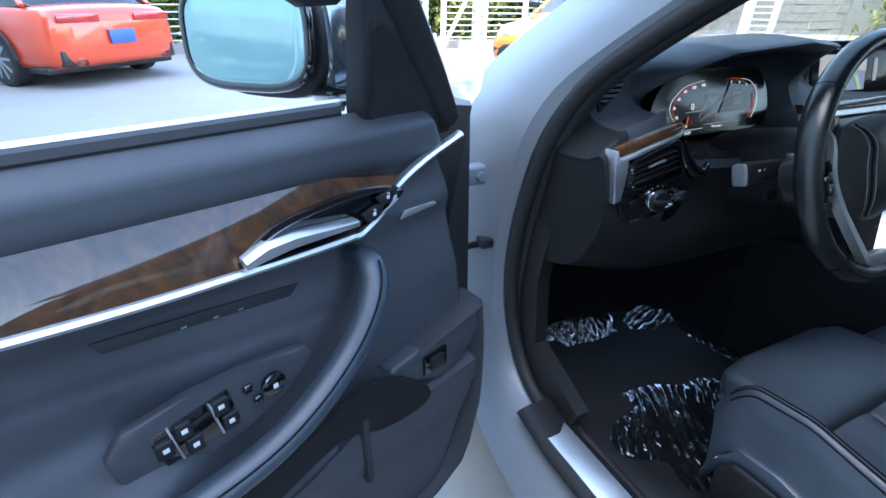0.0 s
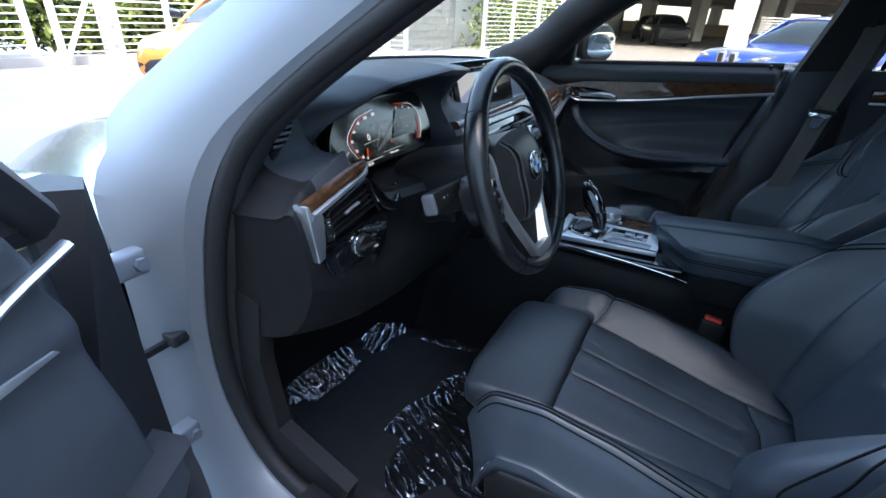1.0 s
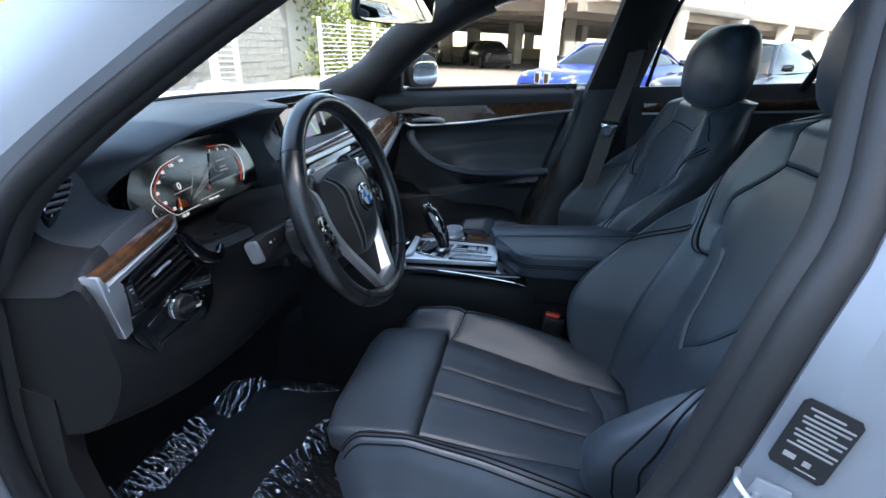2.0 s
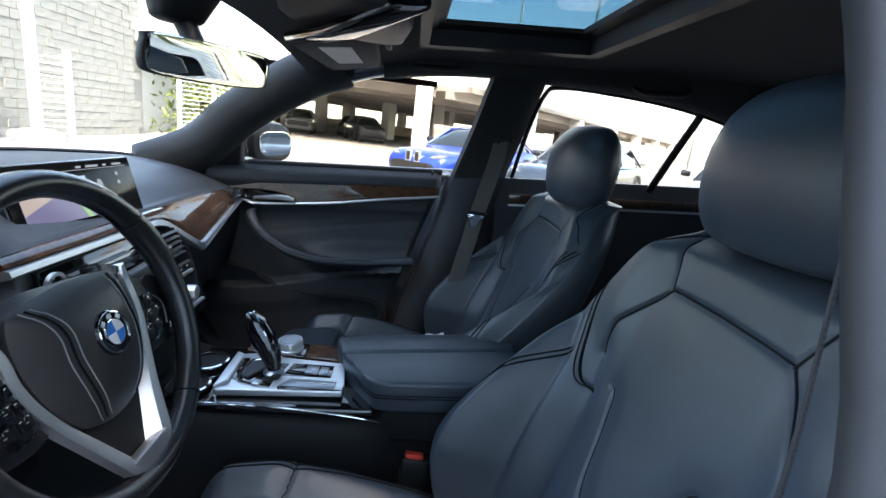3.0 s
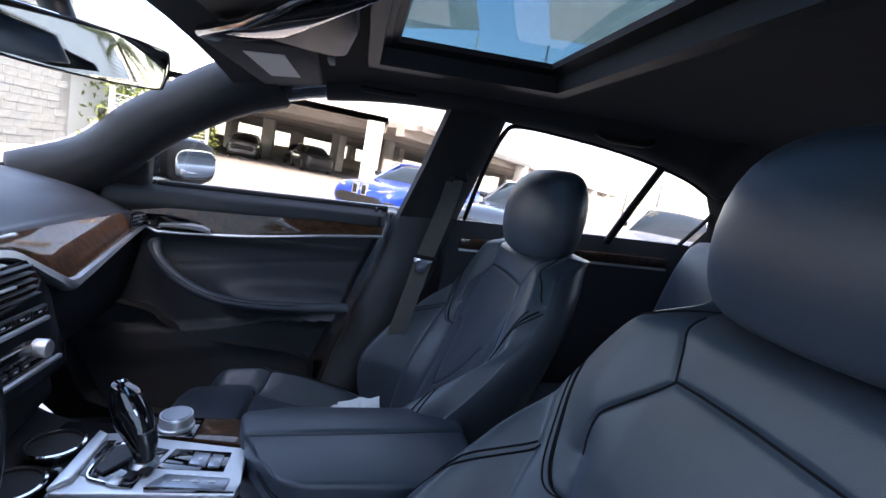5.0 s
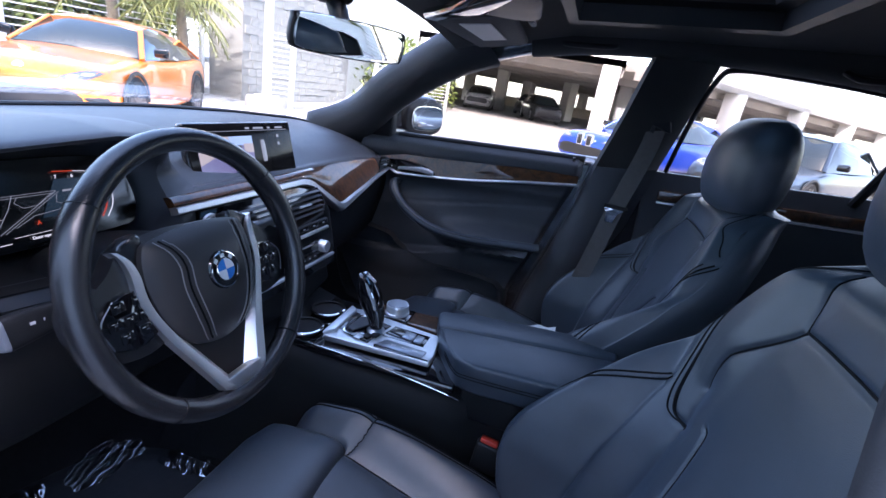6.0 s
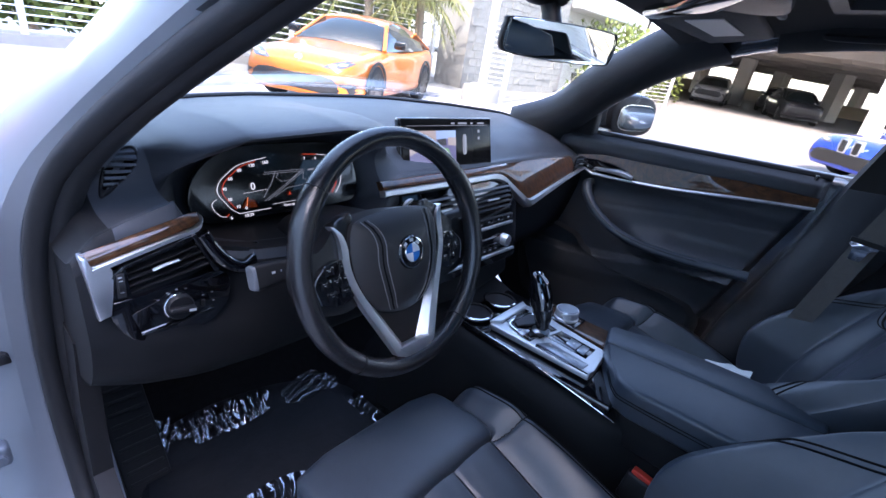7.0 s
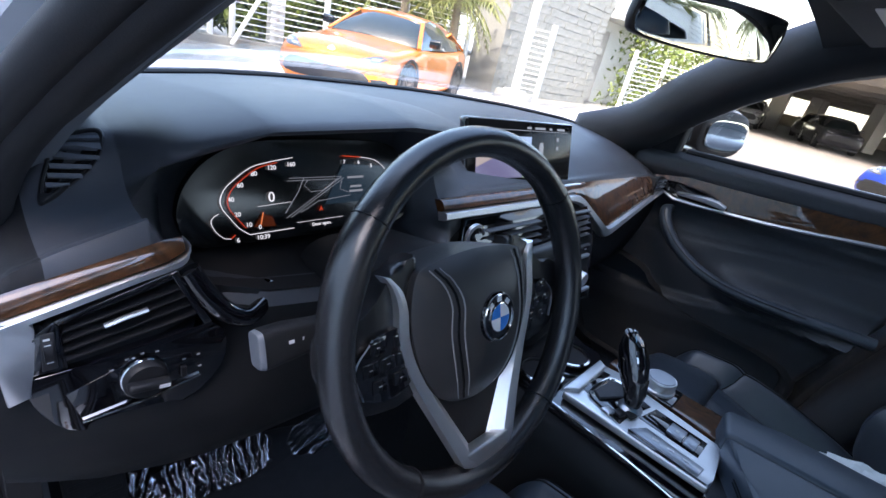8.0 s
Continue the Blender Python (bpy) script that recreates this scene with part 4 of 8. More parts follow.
# profiles by place across the car: far edge, top, brow, lip, recess, sill, lower cowl, trim, knee, underside (y, z)
DASH = {
    -0.745: [(0.44, 0.93), (0.385, 0.935), (0.345, 0.935), (0.325, 0.935), (0.308, 0.936), (0.278, 0.938), (0.243, 0.942), (0.208, 0.95), (0.195, 0.88), (0.2, 0.82), (0.26, 0.74), (0.4, 0.7)],
    -0.715: [(0.48, 1), (0.4, 1.008), (0.345, 1.004), (0.322, 0.996), (0.306, 0.985), (0.278, 0.98), (0.235, 0.977), (0.21, 0.974), (0.193, 0.875), (0.193, 0.815), (0.245, 0.735), (0.4, 0.695)],
    -0.68: [(0.52, 1.055), (0.42, 1.06), (0.345, 1.056), (0.317, 1.042), (0.306, 1.015), (0.282, 0.996), (0.235, 0.99), (0.21, 0.986), (0.19, 0.87), (0.185, 0.81), (0.23, 0.73), (0.4, 0.69)],
    -0.62: [(0.6, 1.07), (0.46, 1.075), (0.335, 1.072), (0.303, 1.058), (0.293, 1.03), (0.272, 1.012), (0.235, 1.007), (0.21, 1.003), (0.19, 0.86), (0.18, 0.8), (0.22, 0.72), (0.4, 0.68)],
    -0.585: [(0.64, 1.075), (0.47, 1.085), (0.31, 1.09), (0.235, 1.078), (0.235, 1.06), (0.31, 1.03), (0.305, 0.955), (0.22, 0.94), (0.20, 0.86), (0.18, 0.79), (0.22, 0.715), (0.40, 0.68)],
    -0.52: [(0.69, 1.08), (0.48, 1.098), (0.29, 1.112), (0.195, 1.105), (0.20, 1.092), (0.325, 1.07), (0.305, 0.94), (0.19, 0.93), (0.19, 0.85), (0.18, 0.78), (0.22, 0.71), (0.40, 0.68)],
    -0.37: [(0.76, 1.085), (0.50, 1.105), (0.29, 1.124), (0.175, 1.118), (0.18, 1.104), (0.33, 1.08), (0.305, 0.935), (0.16, 0.925), (0.18, 0.84), (0.18, 0.77), (0.22, 0.71), (0.40, 0.68)],
    -0.26: [(0.79, 1.087), (0.51, 1.105), (0.30, 1.118), (0.19, 1.108), (0.20, 1.094), (0.325, 1.07), (0.305, 0.94), (0.18, 0.93), (0.185, 0.84), (0.18, 0.77), (0.22, 0.71), (0.40, 0.68)],
    -0.215: [(0.80, 1.088), (0.52, 1.10), (0.32, 1.103), (0.25, 1.085), (0.245, 1.065), (0.275, 1.03), (0.25, 0.98), (0.22, 0.955), (0.20, 0.85), (0.19, 0.77), (0.22, 0.71), (0.40, 0.68)],
    -0.16: [(0.81, 1.088), (0.54, 1.09), (0.40, 1.075), (0.33, 1.055), (0.30, 1.035), (0.275, 1.015), (0.255, 1.0), (0.235, 0.985), (0.205, 0.86), (0.17, 0.75), (0.17, 0.70), (0.35, 0.66)],
    0.0: [(0.82, 1.088), (0.54, 1.086), (0.42, 1.07), (0.35, 1.05), (0.31, 1.03), (0.28, 1.012), (0.258, 0.998), (0.238, 0.985), (0.20, 0.86), (0.15, 0.75), (0.15, 0.70), (0.35, 0.66)],
    0.17: [(0.81, 1.088), (0.54, 1.086), (0.42, 1.07), (0.35, 1.05), (0.31, 1.03), (0.28, 1.012), (0.258, 0.998), (0.238, 0.985), (0.20, 0.86), (0.16, 0.75), (0.18, 0.70), (0.35, 0.66)],
    0.26: [(0.78, 1.088), (0.54, 1.085), (0.42, 1.07), (0.35, 1.052), (0.31, 1.032), (0.285, 1.012), (0.262, 0.996), (0.242, 0.98), (0.215, 0.88), (0.24, 0.78), (0.28, 0.70), (0.45, 0.66)],
    0.45: [(0.69, 1.083), (0.53, 1.08), (0.43, 1.068), (0.37, 1.052), (0.33, 1.03), (0.29, 1.008), (0.265, 0.99), (0.245, 0.972), (0.225, 0.88), (0.25, 0.78), (0.30, 0.69), (0.45, 0.65)],
    0.62: [(0.58, 1.072), (0.50, 1.066), (0.43, 1.054), (0.37, 1.035), (0.33, 1.012), (0.295, 0.992), (0.272, 0.975), (0.252, 0.958), (0.235, 0.88), (0.26, 0.78), (0.31, 0.69), (0.45, 0.65)],
    0.72: [(0.47, 1.05), (0.43, 1.04), (0.39, 1.025), (0.35, 1.005), (0.32, 0.988), (0.295, 0.972), (0.275, 0.96), (0.258, 0.945), (0.245, 0.88), (0.27, 0.78), (0.32, 0.69), (0.45, 0.65)],
    0.752: [(0.44, 1.030), (0.41, 1.022), (0.38, 1.006), (0.345, 0.986), (0.32, 0.972), (0.30, 0.958), (0.28, 0.948), (0.265, 0.934), (0.25, 0.87), (0.275, 0.77), (0.32, 0.68), (0.45, 0.645)],
}
for x_, up_ in ((0.26, 0.004), (0.45, 0.010), (0.62, 0.014), (0.72, 0.014), (0.752, 0.010)):
    DASH[x_] = [(y, z + up_ * min(1.0, max(0.0, (k - 2) / 3)) * (k < 9)) for k, (y, z) in enumerate(DASH[x_])]
_xs = sorted(DASH)
def dash_row(x):
    x = min(max(x, _xs[0]), _xs[-1])
    for a, b in zip(_xs[:-1], _xs[1:]):
        if x <= b:
            t = (x - a) / (b - a)
            return [(p[0] + (q[0] - p[0]) * t, p[1] + (q[1] - p[1]) * t) for p, q in zip(DASH[a], DASH[b])]
def dash_at(x, k):
    """A point on the dashboard's skin, k along its profile."""
    r = dash_row(x)
    i = min(int(k), len(r) - 2)
    t = k - i
    return V(x, r[i][0] + (r[i + 1][0] - r[i][0]) * t, r[i][1] + (r[i + 1][1] - r[i][1]) * t)
rings = []
_st = sorted(set([round(-0.745 + i * 0.0245, 4) for i in range(61)] + _xs))
for x in _st:
    r = dash_row(x)
    pts = catmull([(x, y, z) for y, z in r], 4)
    rings.append(pts)
_ne = sum(1 for x in _st if x < -0.70)
part("upper_body", loft([r[:30] for r in rings[_ne:]], False, False), DASHTOP, dash, "black grained soft dashboard skin", 45)
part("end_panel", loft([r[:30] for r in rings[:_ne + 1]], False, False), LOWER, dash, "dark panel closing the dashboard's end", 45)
part("lower_body", loft([r[29:] + [V(r[0].x, 0.50, 0.70)] for r in rings], False, False), LOWER, dash, "lower dashboard and knee panel, black with shade in its colour", 45)
for k in (0, -1):
    r = rings[k]
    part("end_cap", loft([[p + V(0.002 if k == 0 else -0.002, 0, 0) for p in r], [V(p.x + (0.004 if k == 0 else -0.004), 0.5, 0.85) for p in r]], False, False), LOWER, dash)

def ribbon(fn, x0, x1, n, out):
    """A raised strip along the dash between two profile places."""
    rg = []
    for i in range(n + 1):
        x = x0 + (x1 - x0) * i / n
        a, b = fn(x)
        o = Vector((0, -out, out * 0.25))
        rg.append([a + o * 0.3, a * 0.8 + b * 0.2 + o, a * 0.2 + b * 0.8 + o, b + o * 0.3, b - o, a - o])
    return loft(rg)
part("screen_seal", sweep([dash_at(x, 0.06) + V(0, 0, 0.004) for x in [-0.66 + 0.033 * i for i in range(41)]], 0.009, 8, flat=0.6), RUBBER, dash, "black seal under the windscreen")
# walnut and silver strip across the centre and the passenger's side
def wood_r(x):
    zt = 0.995 - 0.016 * max(0, (x - 0.1) / 0.6) ** 1.5
    zb = float(np.interp(x, [-0.3, 0.14, 0.175, 0.225, 0.275, 0.295, 0.45, 0.60, 0.70], [0.979, 0.977, 0.970, 0.934, 0.899, 0.897, 0.917, 0.937, 0.948]))
    y = 0.218 + 0.035 * max(0, x - 0.1)
    return V(x, y + 0.012, zt), V(x, y - 0.45 * (zt - zb - 0.02), zb)
part("walnut_strip", ribbon(wood_r, -0.24, 0.598, 80, 0.008), WOOD, dash, "glossy burr walnut dash strip", 50)
def silver_r(x):
    a, b = wood_r(x)
    w = float(np.interp(x, [-0.3, 0.12, 0.18, 0.26, 0.30, 0.5, 0.7], [0.012, 0.014, 0.020, 0.026, 0.022, 0.012, 0.009]))
    return V(x, b.y - 0.002, b.z + 0.0005), V(x, b.y - 0.006, b.z - w)
part("silver_strip", ribbon(silver_r, -0.24, 0.695, 80, 0.009), SATIN, dash, "satin silver dash strip", 50)
# walnut and silver beside the cluster, with the silver bracket at the door
wl = [((x, 0.2005, 0.968 + (x + 0.731) * 0.244), (x, 0.1985, 0.952 + (x + 0.728) * 0.235)) for x in (-0.737, -0.717, -0.684, -0.640, -0.612)] + [((-0.597, 0.202, 0.9985), (-0.597, 0.200, 0.9865))]
part("walnut_strip", loft([[V(*a) + V(0, 0.004, 0), V(*a) + V(0, -0.001, -0.0012), V(*a) * 0.5 + V(*b) * 0.5 + V(0, -0.0045, 0), V(*b) + V(0, -0.004, 0.001), V(*b), V(*b) + V(0, 0.02, 0), V(*a) + V(0, 0.012, -0.012)] for a, b in wl]), WOOD, dash, "glossy burr walnut strip", 50)
sl = catmull([V(-0.592, 0.199, 0.990), V(-0.601, 0.196, 0.9775), V(-0.64, 0.194, 0.9685), V(-0.684, 0.192, 0.9582), V(-0.712, 0.191, 0.9517), V(-0.729, 0.190, 0.9480)], 5)
part("silver_strip", loft([[p + V(0, 0.002, 0.0038), p + V(0, -0.0030, 0.0022), p + V(0, -0.0035, -0.0030), p + V(0, 0.0, -0.0045), p + V(0, 0.02, -0.004), p + V(0, 0.02, 0.0035)] for p in sl]), SATIN, dash, "satin silver trim strip", 40)
part("silver_bracket", prism([(a, 0.1868 + 0.06 * (b - 0.93), b) for a, b in ((-0.7385, 0.966), (-0.7325, 0.966), (-0.7300, 0.9515), (-0.7130, 0.9520), (-0.7085, 0.9440), (-0.7100, 0.930), (-0.7135, 0.908), (-0.7180, 0.884), (-0.7325, 0.880), (-0.7350, 0.920))], (0, 0.025, 0), bevel=0.0016, segs=2), SATIN, dash, "satin silver bracket at door side")
# outer panel: gloss black vent and light switch
def pface(a, b, o=0.0):
    return V(a, 0.186 + 0.03 * (b - 0.9) - o, b)
low_p = smooth2d([(-0.719, 0.900), (-0.718, 0.874), (-0.700, 0.841), (-0.669, 0.829), (-0.607, 0.829), (-0.571, 0.857), (-0.565, 0.895), (-0.580, 0.912)], 3) + [(-0.586, 0.911), (-0.690, 0.900)]
vp = part("vent_panel", prism([pface(a, b) for a, b in low_p], (0, 0.04, 0), bevel=0.0012, segs=2), PIANO, dash, "gloss black light switch panel")
part("panel_side", prism([pface(a, b) for a, b in ((-0.719, 0.902), (-0.713, 0.936), (-0.698, 0.947), (-0.694, 0.946), (-0.692, 0.901))], (0, 0.04, 0), bevel=0.002), PIANO, vp)
part("panel_top", prism([pface(a, b) for a, b in ((-0.697, 0.9475), (-0.612, 0.9705), (-0.609, 0.9655), (-0.694, 0.9425))], (0, 0.04, 0), bevel=0.001), PIANO, vp)
part("panel_end", prism([pface(a, b) for a, b in ((-0.612, 0.970), (-0.606, 0.972), (-0.578, 0.912), (-0.586, 0.9105))], (0, 0.04, 0), bevel=0.001), PIANO, vp)
part("vent_back", prism([pface(a, b, -0.034) for a, b in ((-0.70, 0.895), (-0.70, 0.945), (-0.608, 0.97), (-0.575, 0.905))], (0, 0.006, 0)), RUBBER, vp)
for zl, xr, zr in ((0.9355, -0.606, 0.9535), (0.9265, -0.601, 0.9445), (0.9175, -0.597, 0.9350), (0.9085, -0.592, 0.9240)):
    a, b = pface(-0.6925, zl, -0.001), pface(xr, zr, -0.001)
    part("vent_slat", prism([a, b, b + V(0, 0.002, -0.0022), a + V(0, 0.002, -0.0022)], (0, 0.022, 0.004)), PLASTIC, vp)
tb = [pface(-0.665, 0.9335), pface(-0.650, 0.9375), pface(-0.632, 0.9405)]
part("vent_tab", sweep(tb, 0.0032, 8, flat=0.7), SATIN, vp, "silver vent tab")
part("wheel_slot", prism([pface(a, b, 0.0012) for a, b in ((-0.7085, 0.905), (-0.7065, 0.9385), (-0.6975, 0.9385), (-0.6985, 0.905))], (0, 0.003, 0), bevel=0.0008), RUBBER, vp)
tw = part("thumb_wheel", lathe([(0.010, -0.0030), (0.0165, -0.0030), (0.0165, 0.0030), (0.010, 0.0030)], 30, (-0.7030, 0.1985, 0.921), "X"), PLASTIC, vp)
for q in range(6):
    part("wheel_mark", box((0, 0, 0), (0.0042, 0.0012, 0.0018)), PRINT, tw, m=pose(-0.7030, 0.1822 + 0.0016 * abs(q - 2.5), 0.9085 + q * 0.005, 0, 0, 0))
kn = part("light_switch", lathe([(0.0185, 0), (0.0185, 0.010), (0.0165, 0.013), (0.004, 0.0135)], 32, (-0.640, 0.185, 0.874), "Y"), PLASTIC, dash, "rotary light switch")
part("chrome_ring", lathe([(0.0182, 0.001), (0.0194, 0.001), (0.0194, 0.004), (0.0182, 0.005)], 32, (-0.640, 0.185, 0.874), "Y"), CHROME, kn)
part("pointer_mark", box((0, 0, 0), (0.009, 0.0006, 0.0035)), PRINT, kn, m=pose(-0.629, 0.1626, 0.872, 0, 8, 0))
part("grip", box((0, 0, 0), (0.034, 0.012, 0.008), 0.003, 3), PLASTIC, kn, m=pose(-0.640, 0.169, 0.874, 0, 8, 0))
part("switch_plate", prism([pface(a, b, 0.0008) for a, b in ((-0.697, 0.877), (-0.662, 0.888), (-0.600, 0.884), (-0.592, 0.856), (-0.640, 0.848), (-0.688, 0.845))], (0, 0.003, 0), bevel=0.0004), PIANO, vp)
part("silver_edge", sweep([pface(-0.689, 0.8445, 0.0015), pface(-0.64, 0.8475, 0.0025), pface(-0.592, 0.8555, 0.0015)], 0.0013, 6), CHROME, vp)
for a, b in ((-0.606, 0.879), (-0.593, 0.880), (-0.592, 0.866), (-0.664, 0.889), (-0.652, 0.896), (-0.640, 0.898), (-0.628, 0.896)):
    part("symbol_mark", box(tuple(pface(a, b, 0.0014)), (0.0030, 0.0004, 0.0016)), GREY_T, vp)
part("switch_slider", box(tuple(pface(-0.607, 0.866, 0.002)), (0.005, 0.004, 0.012), 0.001), PLASTIC, vp)
# gloss sweep under the cluster
sw = catmull([V(-0.596, 0.196, 0.968), V(-0.584, 0.193, 0.945), V(-0.566, 0.188, 0.920), V(-0.545, 0.185, 0.908), V(-0.524, 0.192, 0.914), V(-0.508, 0.208, 0.926)], 8)
part("gloss_sweep", sweep(sw, 0.011, 12, flat=0.8, up=(0, 1, 0)), PIANO, dash, "curved gloss black trim")
# cluster: glossy dark screen in a deep hood
cl = [(-0.578, 0.985), (-0.568, 0.958), (-0.53, 0.950), (-0.30, 0.950), (-0.262, 0.962), (-0.255, 1.0), (-0.27, 1.045), (-0.31, 1.062), (-0.47, 1.064), (-0.53, 1.050), (-0.565, 1.020)]
def cpt(x, z, o=0.0):
    return V(x, 0.283 + (z - 0.99) * 0.25 - o, z)
cluster = part("driver_display", prism([cpt(x, z) for x, z in smooth2d(cl, 4, True)], (0, 0.012, 0), bevel=0.002), CLUSTER, dash, "wide glossy instrument display")
UI_W = emit_mat("display_white", (0.9, 0.92, 1.0), 0.06)
UI_R = emit_mat("display_red", (1.0, 0.10, 0.04), 0.028)
UI_O = emit_mat("display_amber", (1.0, 0.25, 0.06), 0.04)
UI_B = emit_mat("display_blue", (0.25, 0.4, 0.6), 0.05)
UI_G = emit_mat("display_grey", (0.5, 0.55, 0.65), 0.028)
def ui_line(pts, r, material):
    part("graphic", sweep([cpt(x, z, 0.0035) for x, z in pts], r, 5, flat=0.6), material, cluster)
def ui_text(t, x, z, size, material):
    text_part(t, size, material, cluster, Matrix.Translation(cpt(x, z, 0.003)) @ pose(0, 0, 0, 90 - 14, 0, 0))
arc = [(-0.443, 1.045), (-0.471, 1.041), (-0.496, 1.035), (-0.518, 1.021), (-0.528, 1.012), (-0.533, 1.001), (-0.531, 0.991), (-0.524, 0.981), (-0.515, 0.969), (-0.503, 0.960), (-0.447, 0.961)]
ui_line(smooth2d(arc[:10], 4) + [arc[10]], 0.0007, UI_W)
ui_line(smooth2d([(x + 0.008, z - 0.001) for x, z in arc[1:9]], 4), 0.0009, UI_R)
for t, (x, z) in zip(("160", "120", "80", "60", "40", "20", "10", "0"), ((-0.445, 1.037), (-0.470, 1.034), (-0.492, 1.028), (-0.509, 1.016), (-0.521, 1.001), (-0.515, 0.984), (-0.503, 0.971), (-0.490, 0.967))):
    ui_text(t, x, z, 0.0075, UI_W)
ui_text("0", -0.473, 1.000, 0.017, UI_W)
ui_text("10:39", -0.487, 0.955, 0.0075, UI_W)
ui_text("6", -0.517, 0.955, 0.0075, UI_W)
ui_text("Door open.", -0.407, 0.962, 0.006, UI_W)
ui_line([(-0.491, 0.991), (-0.448, 0.993)], 0.0004, UI_W)
ui_line(smooth2d([(-0.536, 0.987), (-0.542, 0.984), (-0.545, 0.978), (-0.541, 0.968), (-0.533, 0.960), (-0.525, 0.958)], 3), 0.0006, UI_W)
ui_line([(-0.525, 0.958), (-0.520, 0.962)], 0.0009, UI_R)
ui_line([(-0.485, 0.984), (-0.489, 0.970)], 0.0009, UI_O)
part("graphic", prism([cpt(x, z, 0.0022) for x, z in ((-0.497, 0.968), (-0.470, 0.966), (-0.474, 0.978), (-0.486, 0.982))], (0, -0.0006, 0)), emit_mat("display_ember", (0.6, 0.12, 0.03), 0.006), cluster)
for ln in ([(-0.449, 1.021), (-0.374, 1.020)], [(-0.452, 1.018), (-0.378, 1.017)], [(-0.457, 0.980), (-0.438, 1.004), (-0.429, 1.021)], [(-0.456, 0.974), (-0.418, 0.995), (-0.374, 1.019)], [(-0.450, 0.974), (-0.414, 0.994), (-0.370, 1.018)], [(-0.424, 1.018), (-0.429, 1.011), (-0.420, 1.003), (-0.402, 1.004), (-0.381, 1.017)], [(-0.436, 0.979), (-0.410, 0.991), (-0.361, 0.995)], [(-0.374, 1.014), (-0.377, 1.004), (-0.364, 0.999)]):
    ui_line(ln, 0.0005, UI_G)
part("graphic", prism([cpt(x, z, 0.0015) for x, z in ((-0.40, 0.985), (-0.30, 0.985), (-0.29, 1.03), (-0.37, 1.035))], (0, -0.0005, 0)), emit_mat("display_haze", (0.10, 0.2, 0.32), 0.008), cluster)
part("graphic", prism([cpt(x, z, 0.003) for x, z in ((-0.410, 0.978), (-0.407, 0.985), (-0.404, 0.978), (-0.407, 0.980))], (0, -0.0005, 0)), UI_R, cluster)
ui_line([(-0.442, 0.967), (-0.375, 0.968)], 0.0004, UI_W)
ui_line([(-0.370, 1.046), (-0.343, 1.044)], 0.0013, UI_R)
ui_line(smooth2d([(-0.343, 1.044), (-0.319, 1.040), (-0.302, 1.029), (-0.294, 1.015), (-0.293, 1.0), (-0.298, 0.985), (-0.310, 0.970)], 3), 0.0007, UI_W)
ui_line(smooth2d([(-0.305, 1.015), (-0.303, 1.0), (-0.308, 0.985), (-0.318, 0.972)], 3), 0.0012, UI_R)
for t, x, z in (("7", -0.368, 1.038), ("6", -0.345, 1.037), ("5", -0.324, 1.032)):
    ui_text(t, x, z, 0.007, UI_W)
for z, w_ in ((1.018, 0.026), (1.006, 0.018), (1.000, 0.022)):
    part("text_bar", box(tuple(cpt(-0.351, z, 0.003)), (w_, 0.0008, 0.0028)), UI_G, cluster)
# centre vents, climate panel
vents = thing("centre_vents", "gloss black centre air vents and climate panel with silver bars", "air vent", (0, 0, 0))
cv = [(-0.185, 0.962), (0.175, 0.962), (0.215, 0.905), (0.155, 0.775), (-0.155, 0.775), (-0.20, 0.905)]
part("panel", prism([(x, 0.150 + 0.35 * (z - 0.80) if z < 0.9 else 0.20 + (z - 0.9) * 0.25, z) for x, z in cv], (0, 0.05, 0), bevel=0.003), PIANO, vents, "gloss black panel")
part("panel_face", loft([[V(-0.20, 0.183, 0.895), V(-0.185, 0.196, 0.955), V(0.175, 0.196, 0.955), V(0.213, 0.183, 0.895)], [V(-0.155, 0.125, 0.775), V(-0.155, 0.127, 0.78), V(0.155, 0.127, 0.78), V(0.155, 0.125, 0.775)]], False, False), PIANO, vents)
for sx in (-0.09, 0.092):
    for i in range(5):
        part("vent_slat", box((sx, 0.186 - 0.003 * i, 0.950 - i * 0.0115), (0.15, 0.012, 0.0024), 0.001), DASHTOP, vents)
    part("vent_tab", box((sx, 0.176, 0.926), (0.048, 0.008, 0.005), 0.002), SATIN, vents, "silver vent tab")
for z, y in ((0.862, 0.158), (0.802, 0.130)):
    part("silver_bar", box((0, y, z), (0.33 - (0.862 - z) * 0.6, 0.008, 0.007), 0.002), SATIN, vents, "satin silver bar")
part("radio_keys", box((0, 0.166, 0.877), (0.34, 0.01, 0.014), 0.002), PLASTIC, vents)
for q in range(8):
    kx = -0.145 + q * 0.0415
    part("radio_key", box((kx, 0.1605, 0.877), (0.036, 0.003, 0.011), 0.001), PIANO, vents)
    part("key_mark", box((kx, 0.1586, 0.877), (0.008, 0.0006, 0.0022)), PRINT, vents)
    part("climate_key", box((-0.085 + q * 0.0225, 0.1375, 0.8145), (0.017, 0.004, 0.009), 0.001), PLASTIC, vents)
    part("key_mark", box((-0.085 + q * 0.0225, 0.1352, 0.8145), (0.006, 0.0006, 0.0018)), PRINT, vents)
part("climate_display", box((0.0, 0.143, 0.830), (0.19, 0.006, 0.022), 0.001), SCREEN_OFF, vents)
for sx in (-0.118, 0.112):
    k = part("climate_knob", lathe([(0.015, 0), (0.015, 0.016), (0.013, 0.02), (0.003, 0.02)], 28, (sx, 0.146, 0.828), "Y"), SATIN, vents, "silver climate knob")
